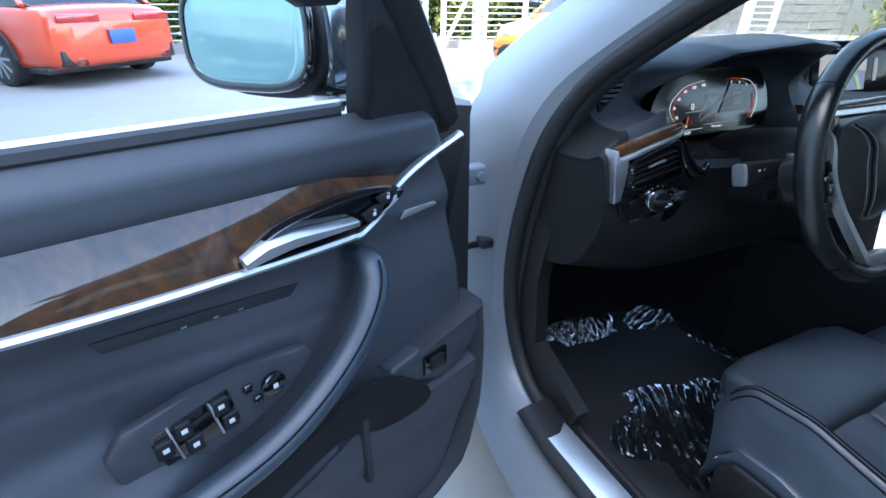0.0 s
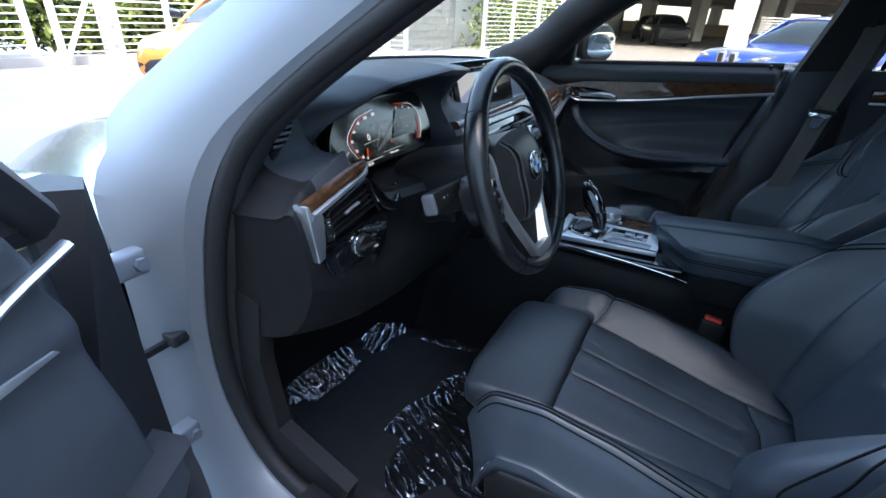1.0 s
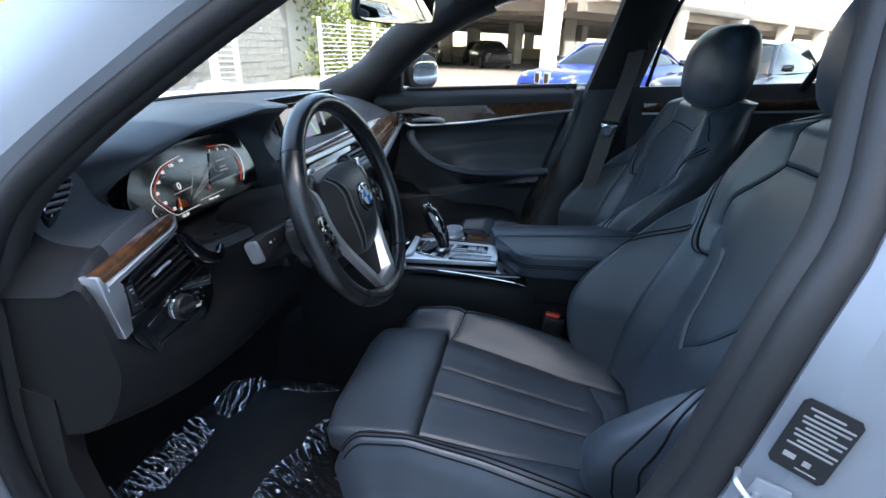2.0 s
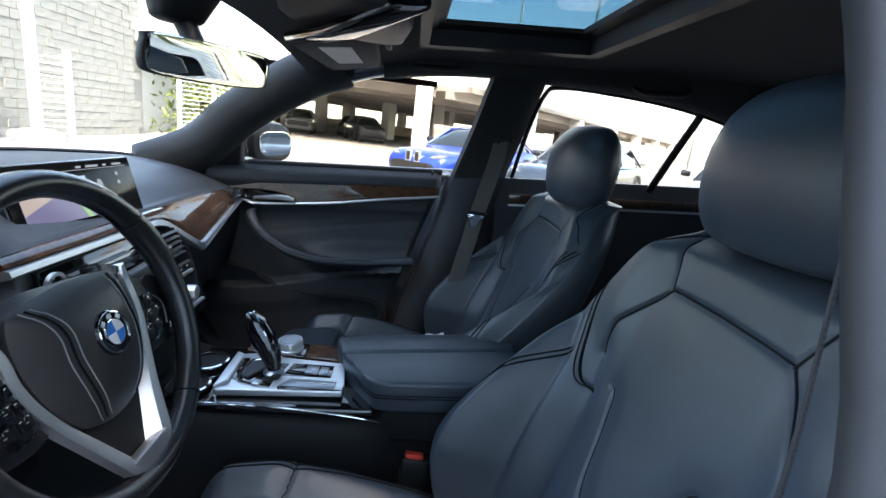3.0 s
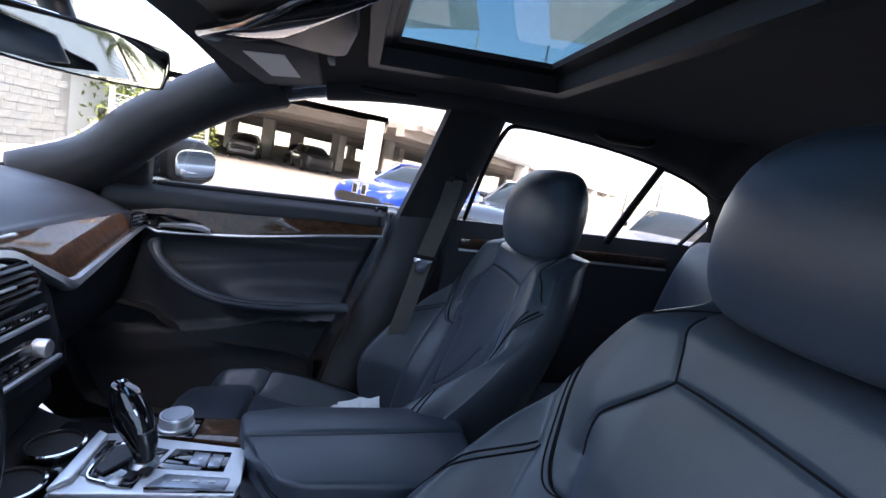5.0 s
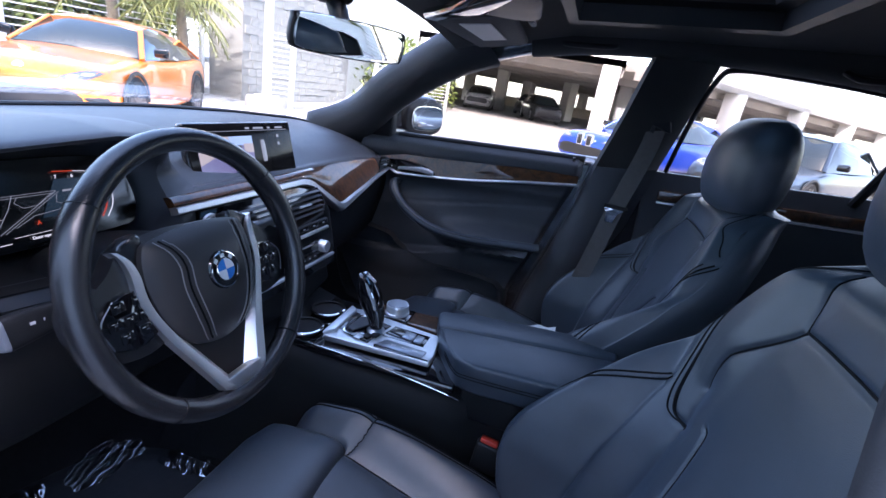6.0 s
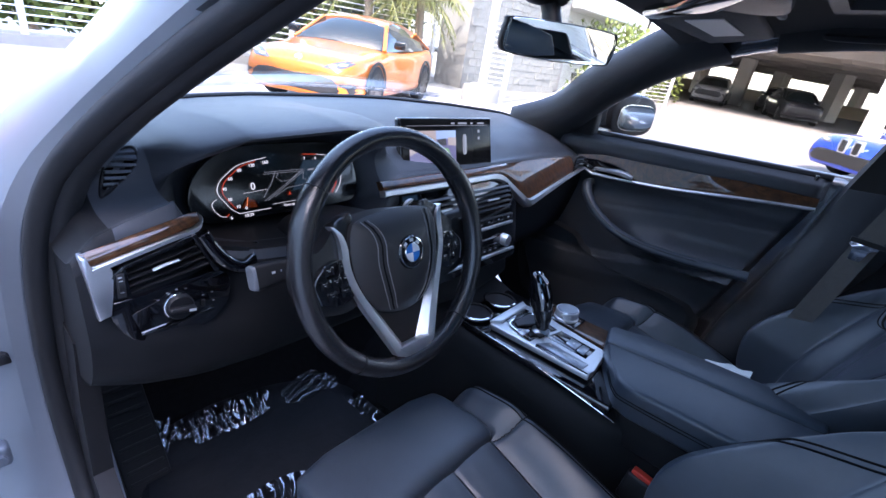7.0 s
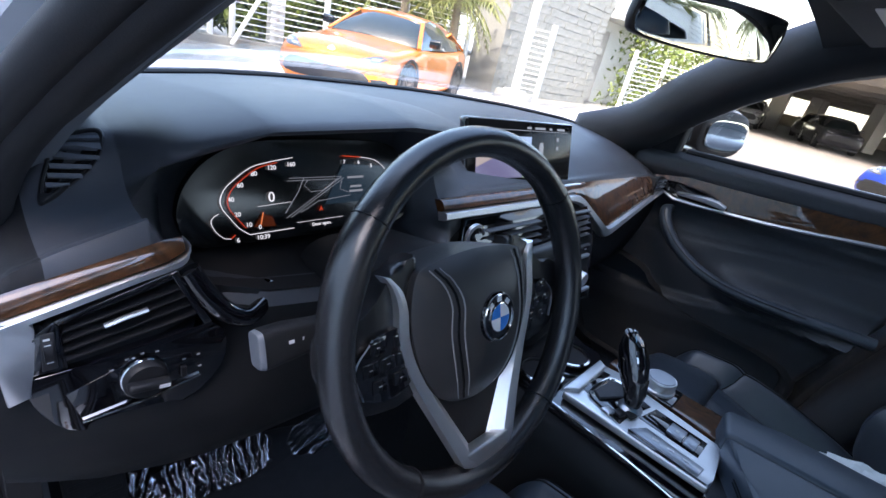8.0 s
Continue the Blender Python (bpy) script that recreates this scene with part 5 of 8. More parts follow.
start = part("start_button", lathe([(0.017, 0), (0.017, 0.006), (0.014, 0.008), (0.002, 0.008)], 28, (-0.182, 0.20, 0.941), "Y"), PIANO, vents)
part("silver_ring", lathe([(0.0150, 0.004), (0.0205, 0.003), (0.0205, 0.009), (0.0150, 0.0095)], 28, (-0.182, 0.20, 0.941), "Y"), SATIN, start, "bright silver ring")
# passenger's outer vent
pv = thing("side_vent", "small black slatted side air vent at passenger door", "air vent", (0, 0, 0))
pvo = [(0.602, 0.984), (0.672, 0.979), (0.686, 0.962), (0.678, 0.948), (0.602, 0.936)]
part("vent_body", prism([(a, 0.222 + 0.10 * (a - 0.60), b) for a, b in pvo], (0, 0.03, 0), bevel=0.003), RUBBER, pv, "black vent well")
part("vent_rim", sweep([V(a, 0.2195 + 0.10 * (a - 0.60), b) for a, b in smooth2d(pvo, 4, True)], 0.0026, 6, True, up=(0, 1, 0)), PIANO, pv, "gloss black vent rim")
for i in range(4):
    part("vent_slat", box((0.638, 0.2215, 0.9755 - i * 0.0090), (0.070, 0.010, 0.0024), 0.0007), VENT_GREY, pv)
part("vent_tab", box((0.634, 0.215, 0.9610), (0.016, 0.008, 0.004), 0.001), SATIN, pv, "silver vent tab")
# defroster vent on the top corner
dv = thing("defroster_vent", "black slatted defroster vent on dashboard corner", "air vent", (0, 0, 0))
def skin(x, k, o=0.0):
    """A point over the dashboard's skin by o."""
    a, b = dash_at(x, k - 0.1), dash_at(x, k + 0.1)
    t = (b - a).normalized()
    nrm = V(0, t.z, -t.y)
    if nrm.z < 0:
        nrm = -nrm
    return dash_at(x, k) + nrm * o
vo = smooth2d([(-0.662, 2.28), (-0.645, 2.20), (-0.629, 2.26), (-0.628, 2.75), (-0.640, 3.45), (-0.661, 4.02), (-0.679, 4.38), (-0.685, 4.15), (-0.676, 3.2)], 4, True)
vcx, vck = -0.655, 3.1
def vring(f, o):
    return [skin(vcx + (a - vcx) * f, vck + (b - vck) * f, o) for a, b in vo]
part("vent_frame", loft([vring(1.0, -0.004), vring(1.0, 0.004), vring(0.93, 0.0055), vring(0.84, 0.0045), vring(0.80, 0.0)], True, False), PLASTIC, dv, "black vent frame", 60)
part("vent_well", loft([vring(0.83, 0.0012), vring(0.3, 0.0012)], True, True), PIANO, dv)
for i in range(6):
    k = 2.48 + i * 0.30
    xa = float(np.interp(k, [2.4, 3.2, 4.2], [-0.661, -0.671, -0.679]))
    xb = float(np.interp(k, [2.4, 3.0, 3.6, 4.2], [-0.632, -0.634, -0.648, -0.668]))
    part("vent_slat", loft([[skin(x, k - 0.10 + (x + 0.66) * 9, 0.0008), skin(x, k - 0.07 + (x + 0.66) * 9, 0.0065), skin(x, k + 0.05 + (x + 0.66) * 9, 0.0065), skin(x, k + 0.08 + (x + 0.66) * 9, 0.0008)] for x in (xa, (xa + xb) / 2, xb)]), VENT_GREY, dv)

# black cowl over the steering column below the driver's display
part("column_cowl", loft([[skin(x, k, 0.0025) for k in (6.05, 6.2, 6.4, 6.6, 6.8, 7.0, 7.15)] for x in [-0.572 + 0.0105 * i for i in range(30)]], False, False), PLASTIC, dash, "matt black column cowl", 60)

# small slatted outlet in the dash top beside the display
tv = thing("top_vent", "small black slatted outlet in dashboard top", "air vent", (0, 0, 0))
tvo = smooth2d([(-0.160, 1.58), (-0.120, 1.50), (-0.086, 1.70), (-0.098, 1.90), (-0.138, 1.96), (-0.162, 1.82)], 4, True)
part("vent_frame", loft([[skin(-0.125 + (a + 0.125) * f, 1.73 + (b - 1.73) * f, o) for a, b in tvo] for f, o in ((1.06, -0.002), (1.0, 0.003), (0.86, 0.003), (0.84, 0.0008), (0.3, 0.0008))], True, True), PLASTIC, tv, "black vent frame", 50)
for i in range(7):
    xa = -0.152 + i * 0.0090
    part("vent_slat", loft([[skin(xa + dx + (k - 1.73) * 0.03, k, o) for dx, o in ((-0.0022, 0.0008), (-0.0012, 0.0042), (0.0012, 0.0042), (0.0022, 0.0008))] for k in (1.60, 1.73, 1.86)]), VENT_GREY, tv)

# central screen
scr = thing("central_display", "freestanding wide central display showing camera view", "display", m=pose(0.018, 0.279, 1.048, -13, 0, -6))
part("housing", box((0, 0.008, 0), (0.294, 0.020, 0.120), 0.006, 3), PIANO, scr, "slim black display housing")
part("glass", box((0, -0.004, 0), (0.288, 0.003, 0.114), 0.001), SCREEN_AR, scr)
SCR_SKY = emit_mat("camera_view_sky", (0.35, 0.5, 0.8), 0.06)
SCR_WALL = emit_mat("camera_view_wall", (0.6, 0.52, 0.5), 0.045)
SCR_GRD = emit_mat("camera_view_ground", (0.26, 0.25, 0.50), 0.035)
SCR_DK = emit_mat("camera_view_dark", (0.1, 0.1, 0.12), 0.03)
def scr_poly(pts, material, o=0.0):
    part("camera_view", prism([(x, -0.0060 - o, z) for x, z in pts], (0, 0.0004, 0)), material, scr)
scr_poly(((-0.125, 0.030), (0.018, 0.030), (0.018, -0.045), (-0.125, -0.045)), SCR_GRD)
scr_poly(((-0.125, 0.030), (-0.045, 0.030), (-0.045, 0.005), (-0.125, -0.025)), SCR_WALL, 0.0006)
scr_poly(((-0.045, 0.030), (0.018, 0.030), (0.018, 0.012), (-0.045, 0.010)), SCR_SKY, 0.0006)
scr_poly(((-0.040, 0.010), (-0.015, 0.012), (-0.013, -0.004), (-0.040, -0.004)), SCR_DK, 0.0009)
scr_poly(((-0.008, 0.014), (0.018, 0.014), (0.018, -0.006), (-0.008, -0.004)), SCR_WALL, 0.0009)
scr_poly(((-0.020, -0.010), (-0.008, -0.012), (0.010, -0.045), (-0.002, -0.045)), emit_mat("guide_green", (0.3, 0.6, 0.25), 0.05), 0.0009)
part("graphic_bar", box((0, -0.0062, 0.041), (0.26, 0.0006, 0.001)), UI_G, scr)
for i, w_ in enumerate((0.012, 0.03, 0.008, 0.024)):
    part("text_bar", box((0.01 + i * 0.032, -0.0062, 0.046), (w_, 0.0006, 0.004)), UI_G, scr)
part("car_symbol", soft([(V(0.048, -0.0062, -0.028), V(0.005, 0, 0), V(0, 0.0005, 0)), (V(0.048, -0.0062, -0.02), V(0.007, 0, 0), V(0, 0.0005, 0)), (V(0.048, -0.0062, 0.012), V(0.007, 0, 0), V(0, 0.0005, 0)), (V(0.048, -0.0062, 0.02), V(0.005, 0, 0), V(0, 0.0005, 0))], 12, 3, 0.1), UI_G, scr)
for z in (0.027, 0.010):
    part("symbol", box((0.098, -0.0062, z), (0.007, 0.0006, 0.007)), UI_G, scr)
part("foot", box((0, 0.03, -0.055), (0.20, 0.05, 0.03), 0.008), PLASTIC, scr)

# ---------------------------------------------------------------- steering wheel
TILT_W = 16.0
WM = pose(-0.372, 0.018, 0.950, -TILT_W, 0, 0)      # local: x across, z up in the wheel's plane, -y to the driver
wheel = thing("steering_wheel", "black leather three-spoke steering wheel with silver spokes", "steering wheel", m=WM)
rim = bmesh.new()
rg = []
for i in range(72):
    a = 2 * math.pi * i / 72
    grip = 1.0 + 0.10 * (math.exp(-((math.cos(a - 0.5) - 1) / 0.03) ** 2) + math.exp(-((math.cos(a - 2.64) - 1) / 0.03) ** 2))
    c = V(math.cos(a), 0, math.sin(a))
    rg.append([c * 0.1765 + (c * math.cos(q) * 0.0150 + V(0, 1, 0) * math.sin(q) * 0.0180) * grip for q in (2 * math.pi * j / 14 for j in range(14))])
part("rim", loft(rg, True, False, True), LEATHER_RIM, wheel, "worn black leather rim")
for a in (40, 140, 232, 308):
    c = V(math.cos(radians(a)), 0, math.sin(radians(a)))
    t = V(-c.z, 0, c.x)
    ring = [c * 0.1765 + (c * math.cos(q) * 0.0155 + V(0, 1, 0) * math.sin(q) * 0.0186) for q in (2 * math.pi * j / 18 for j in range(18))]
    part("rim_seam", sweep(ring, 0.0009, 5, True), DARK_T, wheel)
hub = new("hub")
hub.parent = wheel
hub.matrix_local = Matrix.Translation((0, 0.034, 0))
# airbag pad: shield form
pad = [(-0.083, 0.050), (-0.066, 0.063), (0.0, 0.070), (0.066, 0.063), (0.083, 0.050), (0.089, 0.015), (0.083, -0.025), (0.068, -0.058), (0.044, -0.083), (0.0, -0.093), (-0.044, -0.083), (-0.068, -0.058), (-0.083, -0.025), (-0.089, 0.015)]
pp = smooth2d(pad, 6, True)
def pad_dome(k):
    return -0.026 - 0.030 * (1 - k ** 2.6)
bm = loft([[V(x * k, pad_dome(k), z * k) for x, z in pp] for k in (1.0, 0.992, 0.975, 0.95, 0.91, 0.86, 0.79, 0.7, 0.58, 0.44, 0.28, 0.08)], True, True)
bm2 = loft([[V(x, -0.026, z) for x, z in pp], [V(x * 1.004, -0.020, z * 1.004) for x, z in pp], [V(x * 0.97, 0.03, z * 0.97) for x, z in pp]], True, False)
merge(bm, bm2)
part("airbag_pad", bm, PADSKIN, hub, "padded black airbag cover", 60)
def on_pad(x, z, o=0.0006):
    lo, hi = 0.0, 1.2
    best = min(pp, key=lambda q: abs(math.atan2(q[1], q[0]) - math.atan2(z, x)))
    k = min(1.0, math.hypot(x, z) / math.hypot(*best))
    return V(x, pad_dome(k) - o, z)
for sx in (-1, 1):
    for off, th, mt in ((0.0, 0.0008, GREY_T), (0.0062, 0.0013, DARK_T), (0.0125, 0.0008, GREY_T)):
        ln = smooth2d([(0.068 - off, 0.060), (0.060 - off, 0.045), (0.056 - off, 0.025), (0.057 - off, -0.005), (0.050 - off, -0.040), (0.040 - off, -0.070), (0.033 - off, -0.083)], 8)
        part("stitching" if off != 0.0062 else "pad_seam", sweep([on_pad(sx * a, b) for a, b in ln], th, 5), mt, hub)
    # leather side arm from the pad to the rim
    sp = smooth2d([(0.070, 0.074), (0.098, 0.066), (0.122, 0.040), (0.146, 0.026), (0.172, 0.024), (0.174, -0.030), (0.150, -0.056), (0.105, -0.066), (0.066, -0.056)], 4)
    part("spoke", prism([(sx * x, -0.018 - 0.10 * max(0, x - 0.12) * 0.4, z) for x, z in sp], (0, 0.026, 0), bevel=0.006, segs=3), LEATHER_RIM, hub, "leather-covered side arm")
    kp = smooth2d([(0.086, 0.014), (0.132, 0.010), (0.152, -0.012), (0.146, -0.042), (0.112, -0.052), (0.090, -0.044)], 3)
    part("key_pad", prism([(sx * x, -0.0245, z) for x, z in kp], (0, 0.01, 0), bevel=0.002), PIANO, hub, "gloss black key pad")
    part("key_pad_edge", sweep([V(sx * x, -0.0242, z) for x, z in smooth2d([(0.132, 0.010), (0.152, -0.012), (0.146, -0.042)], 5)], 0.0008, 6), SATIN_DK, hub)
    for j, (zz, xs_) in enumerate(((0.002, (0.102, 0.128)), (-0.016, (0.100, 0.118, 0.137)), (-0.034, (0.104, 0.128)))):
        for xx in xs_:
            part("key", box((sx * xx, -0.0248, zz), (0.016, 0.0022, 0.013), 0.001), PIANO, hub)
            part("key_mark", box((sx * xx, -0.0261, zz), (0.0034, 0.0005, 0.0009)), GREY_T, hub)
    # silver blade from the upper arm down to the V: outer front, inner front, inner back
    sv = [(0.110, -0.021, 0.060, 0.0035), (0.102, -0.025, 0.047, 0.0050), (0.0985, -0.027, 0.028, 0.0055), (0.0985, -0.027, 0.002, 0.0058), (0.092, -0.027, -0.026, 0.0065), (0.077, -0.029, -0.062, 0.0078), (0.058, -0.034, -0.100, 0.009), (0.036, -0.042, -0.146, 0.010), (0.030, -0.043, -0.158, 0.010)]
    sv = [tuple(q) for q in zip(*[[p[k] for p in catmull([(a, b, c) for a, b, c, d in sv], 5)] for k in range(3)], np.interp(np.linspace(0, 1, 41), np.linspace(0, 1, 9), [d for a, b, c, d in sv]))]
    rgs = []
    for k, (x, y, z, w_) in enumerate(sv):
        low = min(1.0, max(0.0, (-0.03 - z) / 0.05))
        o, i_ = V(sx * (x + w_), y, z + w_ * 0.35), V(sx * (x - w_), y, z - w_ * 0.35)
        c = V(sx * (x + w_ * 0.2), y - 0.0015, z)
        bk = V(sx * (x - w_ - 0.013 * low), y + 0.012 + 0.008 * low, z - w_ * 0.35 + 0.006 * low)
        rgs.append([o, c, i_, i_ + V(-sx * 0.0005, 0.0012, 0), bk, V(sx * (x + w_), y + 0.014, z + w_ * 0.35)])
    part("silver_spoke", loft(rgs), SATIN, hub, "satin silver spoke blade", 32)
part("silver_base", prism([(-0.036, -0.043, -0.143), (0.036, -0.043, -0.143), (0.026, -0.043, -0.165), (-0.026, -0.043, -0.165)], (0, 0.016, 0), bevel=0.0025, segs=3), SATIN, hub, "satin silver spoke base")
part("lower_spoke", prism([(-0.062, -0.018, -0.06), (0.062, -0.018, -0.06), (0.030, -0.026, -0.148), (-0.030, -0.026, -0.148)], (0, 0.014, 0), bevel=0.003), PLASTIC, hub)
# roundel
ro = part("roundel", lathe([(0.0262, -0.004), (0.0258, 0.002), (0.0235, 0.0042), (0.002, 0.0052)], 40, (0, -0.0535, 0.003), "Y"), PIANO, hub, "round blue and white badge with dark ring")
part("badge_ring", lathe([(0.0226, 0.0035), (0.0240, 0.003), (0.0240, 0.0052), (0.0226, 0.0056)], 40, (0, -0.0535, 0.003), "Y"), CHROME, ro)
part("inner_ring", lathe([(0.0143, 0.0044), (0.0153, 0.0044), (0.0153, 0.0058), (0.0143, 0.0060)], 36, (0, -0.0535, 0.003), "Y"), CHROME, ro)
for k in range(4):
    fan = [V(0, -0.0596, 0.003)] + [V(0.0144 * math.cos(q), -0.0592, 0.003 + 0.0144 * math.sin(q)) for q in (radians(90 * k + 11.25 * j) for j in range(9))]
    part("badge_field", prism(fan, (0, 0.001, 0)), BLUEP if k % 2 == 1 else WHITEP, ro)
for a in (48, 90, 132):
    part("badge_mark", box((0, 0, 0), (0.0062, 0.0006, 0.0050)), WHITEP, ro, m=pose(0.0190 * math.cos(radians(a)), -0.0586, 0.003 + 0.0190 * math.sin(radians(a)), 0, 90 - a, 0))
# column with stalks
col = thing("steering_column", "black plastic steering column shroud with stalks", "steering column", m=WM)
part("shroud", soft([(V(0, 0.04, -0.01), V(0.075, 0, 0), V(0, 0, 0.055)), (V(0, 0.12, -0.005), V(0.085, 0, 0), V(0, 0, 0.065)), (V(0, 0.22, 0.0), V(0.09, 0, 0), V(0, 0, 0.07))], 28, 3.5, 0.2), PLASTIC, col)
istk = part("indicator_stalk", soft([(V(-0.08, 0.070, 0.008), V(0, 0.010, 0), V(0, 0, 0.010)), (V(-0.15, 0.075, 0.007), V(0, 0.011, 0), V(0, 0, 0.014)), (V(-0.178, 0.078, 0.006), V(0, 0.012, 0), V(0, 0, 0.017)), (V(-0.200, 0.080, 0.004), V(0, 0.012, 0), V(0, 0, 0.018))], 20, 5, 0.05), LOWER, col, "black indicator stalk")
part("stalk_end", soft([(V(-0.2005, 0.080, 0.004), V(0, 0.0115, 0), V(0, 0, 0.0175)), (V(-0.2045, 0.0805, 0.004), V(0, 0.0105, 0), V(0, 0, 0.0165))], 20, 5, 0.1), VENT_GREY, istk, "grey stalk end button")
part("wiper_stalk", soft([(V(0.08, 0.055, 0.02), V(0, 0.010, 0), V(0, 0, 0.008)), (V(0.15, 0.05, 0.026), V(0, 0.012, 0), V(0, 0, 0.010)), (V(0.215, 0.043, 0.028), V(0, 0.015, 0), V(0, 0, 0.014))], 16, 3, 0.3), PLASTIC, col, "black wiper stalk")
part("knee_switch", box((-0.120, 0.09, -0.040), (0.030, 0.014, 0.016), 0.004), LOWER, col)
for q in (-0.165, -0.178):
    part("symbol_mark", box((q, 0.0655, 0.008), (0.005, 0.0006, 0.003)), PRINT, col)

# ---------------------------------------------------------------- centre console
con = thing("centre_console", "black centre console with silver shifter panel and walnut edge", "centre console", (0, 0, 0))
rings = []
for y, zt, wd, w in ((0.30, 0.76, 0.14, 0.15), (0.20, 0.715, 0.135, 0.165), (0.10, 0.68, 0.125, 0.17), (0.0, 0.67, 0.120, 0.17), (-0.12, 0.663, 0.112, 0.165), (-0.22, 0.655, 0.106, 0.16), (-0.285, 0.648, 0.101, 0.155), (-0.315, 0.645, 0.066, 0.155), (-0.45, 0.64, 0.058, 0.15), (-0.62, 0.63, 0.055, 0.145)):
    rings.append([V(-wd, y, 0.33), V(-wd, y, zt - 0.05), V(-wd + 0.006, y, zt - 0.018), V(-wd + 0.022, y, zt), V(w - 0.025, y, zt), V(w - 0.006, y, zt - 0.018), V(w, y, zt - 0.05), V(w, y, 0.33)])
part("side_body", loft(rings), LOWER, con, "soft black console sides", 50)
zc = 0.690
part("gloss_surround", prism([(-0.098, 0.115, 0.672), (0.132, 0.115, 0.672), (0.138, -0.235, 0.664), (-0.098, -0.275, 0.664)], (0, 0, 0.018), bevel=0.006, segs=3), PIANO, con, "piano black surround")
part("chrome_line", sweep(catmull([V(-0.092, 0.09, 0.692), V(-0.096, 0.0, 0.690), V(-0.096, -0.12, 0.682), V(-0.099, -0.24, 0.667), V(-0.095, -0.285, 0.655)], 6), 0.0016, 6), CHROME, con)
tray = [(-0.071, 0.026), (0.072, 0.030), (0.079, -0.014), (0.058, -0.061), (0.040, -0.203), (-0.046, -0.212), (-0.070, -0.212)]
part("silver_panel", prism([(a, b, zc + 0.02 * max(0, b)) for a, b in tray], (0, 0, 0.014), bevel=0.0035, segs=3), SATIN, con, "satin silver shifter panel")
part("silver_crest", prism([(-0.071, 0.026, zc + 0.014), (0.072, 0.030, zc + 0.014), (0.060, 0.012, zc + 0.0145), (-0.050, 0.006, zc + 0.0145)], (0, 0.002, 0.008), bevel=0.003, segs=3), SATIN, con, "raised silver front edge")
part("walnut_edge", prism([(0.094, 0.02, zc + 0.002), (0.130, 0.02, zc + 0.002), (0.136, -0.19, zc - 0.002), (0.055, -0.212, zc - 0.002), (0.070, -0.10, zc), (0.072, -0.05, zc)], (0, 0, 0.011), bevel=0.003), WOOD, con, "walnut console edge")
part("shifter_well", prism([(-0.050, -0.030, zc + 0.0138), (-0.033, -0.003, zc + 0.0138), (0.033, -0.005, zc + 0.0138), (0.044, -0.032, zc + 0.0138), (0.030, -0.088, zc + 0.0132), (-0.028, -0.075, zc + 0.0132), (-0.060, -0.073, zc + 0.0132)], (0, 0, 0.0025), bevel=0.001), PIANO, con, "gloss black shifter well")
part("well_shroud", prism([(-0.036, -0.024, zc + 0.016), (-0.026, -0.010, zc + 0.016), (0.028, -0.012, zc + 0.016), (0.036, -0.034, zc + 0.016), (0.010, -0.050, zc + 0.016)], (0, 0, 0.006), bevel=0.002, segs=2), SOFT, con)
fr_ = [V(-0.060, -0.070, zc + 0.017), V(-0.050, -0.030, zc + 0.017), V(-0.034, -0.004, zc + 0.018), V(0.032, -0.006, zc + 0.018), V(0.045, -0.033, zc + 0.017)]
part("chrome_frame", sweep(catmull(fr_, 5), 0.0022, 6), CHROME, con)
for i in range(3):
    part("drive_key", box((0, 0, 0), (0.017, 0.016, 0.005), 0.0015), PLASTIC if i else SATIN, con, m=pose(-0.050 + i * 0.012, -0.047 - i * 0.014, zc + 0.0175, 0, 0, -14))
part("storage_slot", prism([(-0.002, -0.092, zc + 0.0138), (0.027, -0.101, zc + 0.0138), (0.022, -0.127, zc + 0.0134), (-0.008, -0.127, zc + 0.0134)], (0, 0, 0.002), bevel=0.0008), PIANO, con)
part("park_key", prism([(-0.008, -0.128, zc + 0.0138), (0.022, -0.128, zc + 0.0138), (0.019, -0.153, zc + 0.0134), (-0.012, -0.153, zc + 0.0134)], (0, 0, 0.0045), bevel=0.0015), SATIN_DK, con, "grey park key")
part("hold_key", prism([(-0.013, -0.156, zc + 0.0134), (0.018, -0.156, zc + 0.0134), (0.015, -0.174, zc + 0.0134), (-0.014, -0.174, zc + 0.0134)], (0, 0, 0.0045), bevel=0.0018), SATIN_DK, con, "grey hold key")
part("key_mark", box((0.004, -0.141, zc + 0.0184), (0.005, 0.005, 0.0006)), PRINT, con)
part("front_inlay", prism([(-0.030, 0.016, zc + 0.0146), (0.050, 0.019, zc + 0.0146), (0.052, -0.002, zc + 0.0142), (-0.036, -0.003, zc + 0.0142)], (0, 0, 0.0016), bevel=0.0006), PIANO, con, "gloss black inlay")
part("side_inlay", prism([(-0.068, -0.090, zc + 0.0142), (-0.058, -0.086, zc + 0.0142), (-0.0665, -0.208, zc + 0.0140), (-0.0695, -0.208, zc + 0.0140)], (0, 0, 0.0016), bevel=0.0006), PIANO, con)
part("park_field", prism([(-0.016, -0.086, zc + 0.0141), (0.034, -0.096, zc + 0.0141), (0.026, -0.182, zc + 0.0139), (-0.022, -0.182, zc + 0.0139)], (0, 0, 0.0008), bevel=0.0003), PIANO, con, "gloss black field round the keys")
part("drive_mode_strip", prism([(-0.030, -0.105, zc + 0.0138), (-0.039, -0.196, zc + 0.0134), (-0.064, -0.194, zc + 0.0134), (-0.057, -0.088, zc + 0.0138)], (0, 0, 0.003), bevel=0.001), SATIN_DK, con, "dark silver drive mode keys")
for q in range(3):
    part("key_mark", box((-0.046 - q * 0.001, -0.125 - q * 0.024, zc + 0.0171), (0.004, 0.010, 0.0005)), PRINT, con)
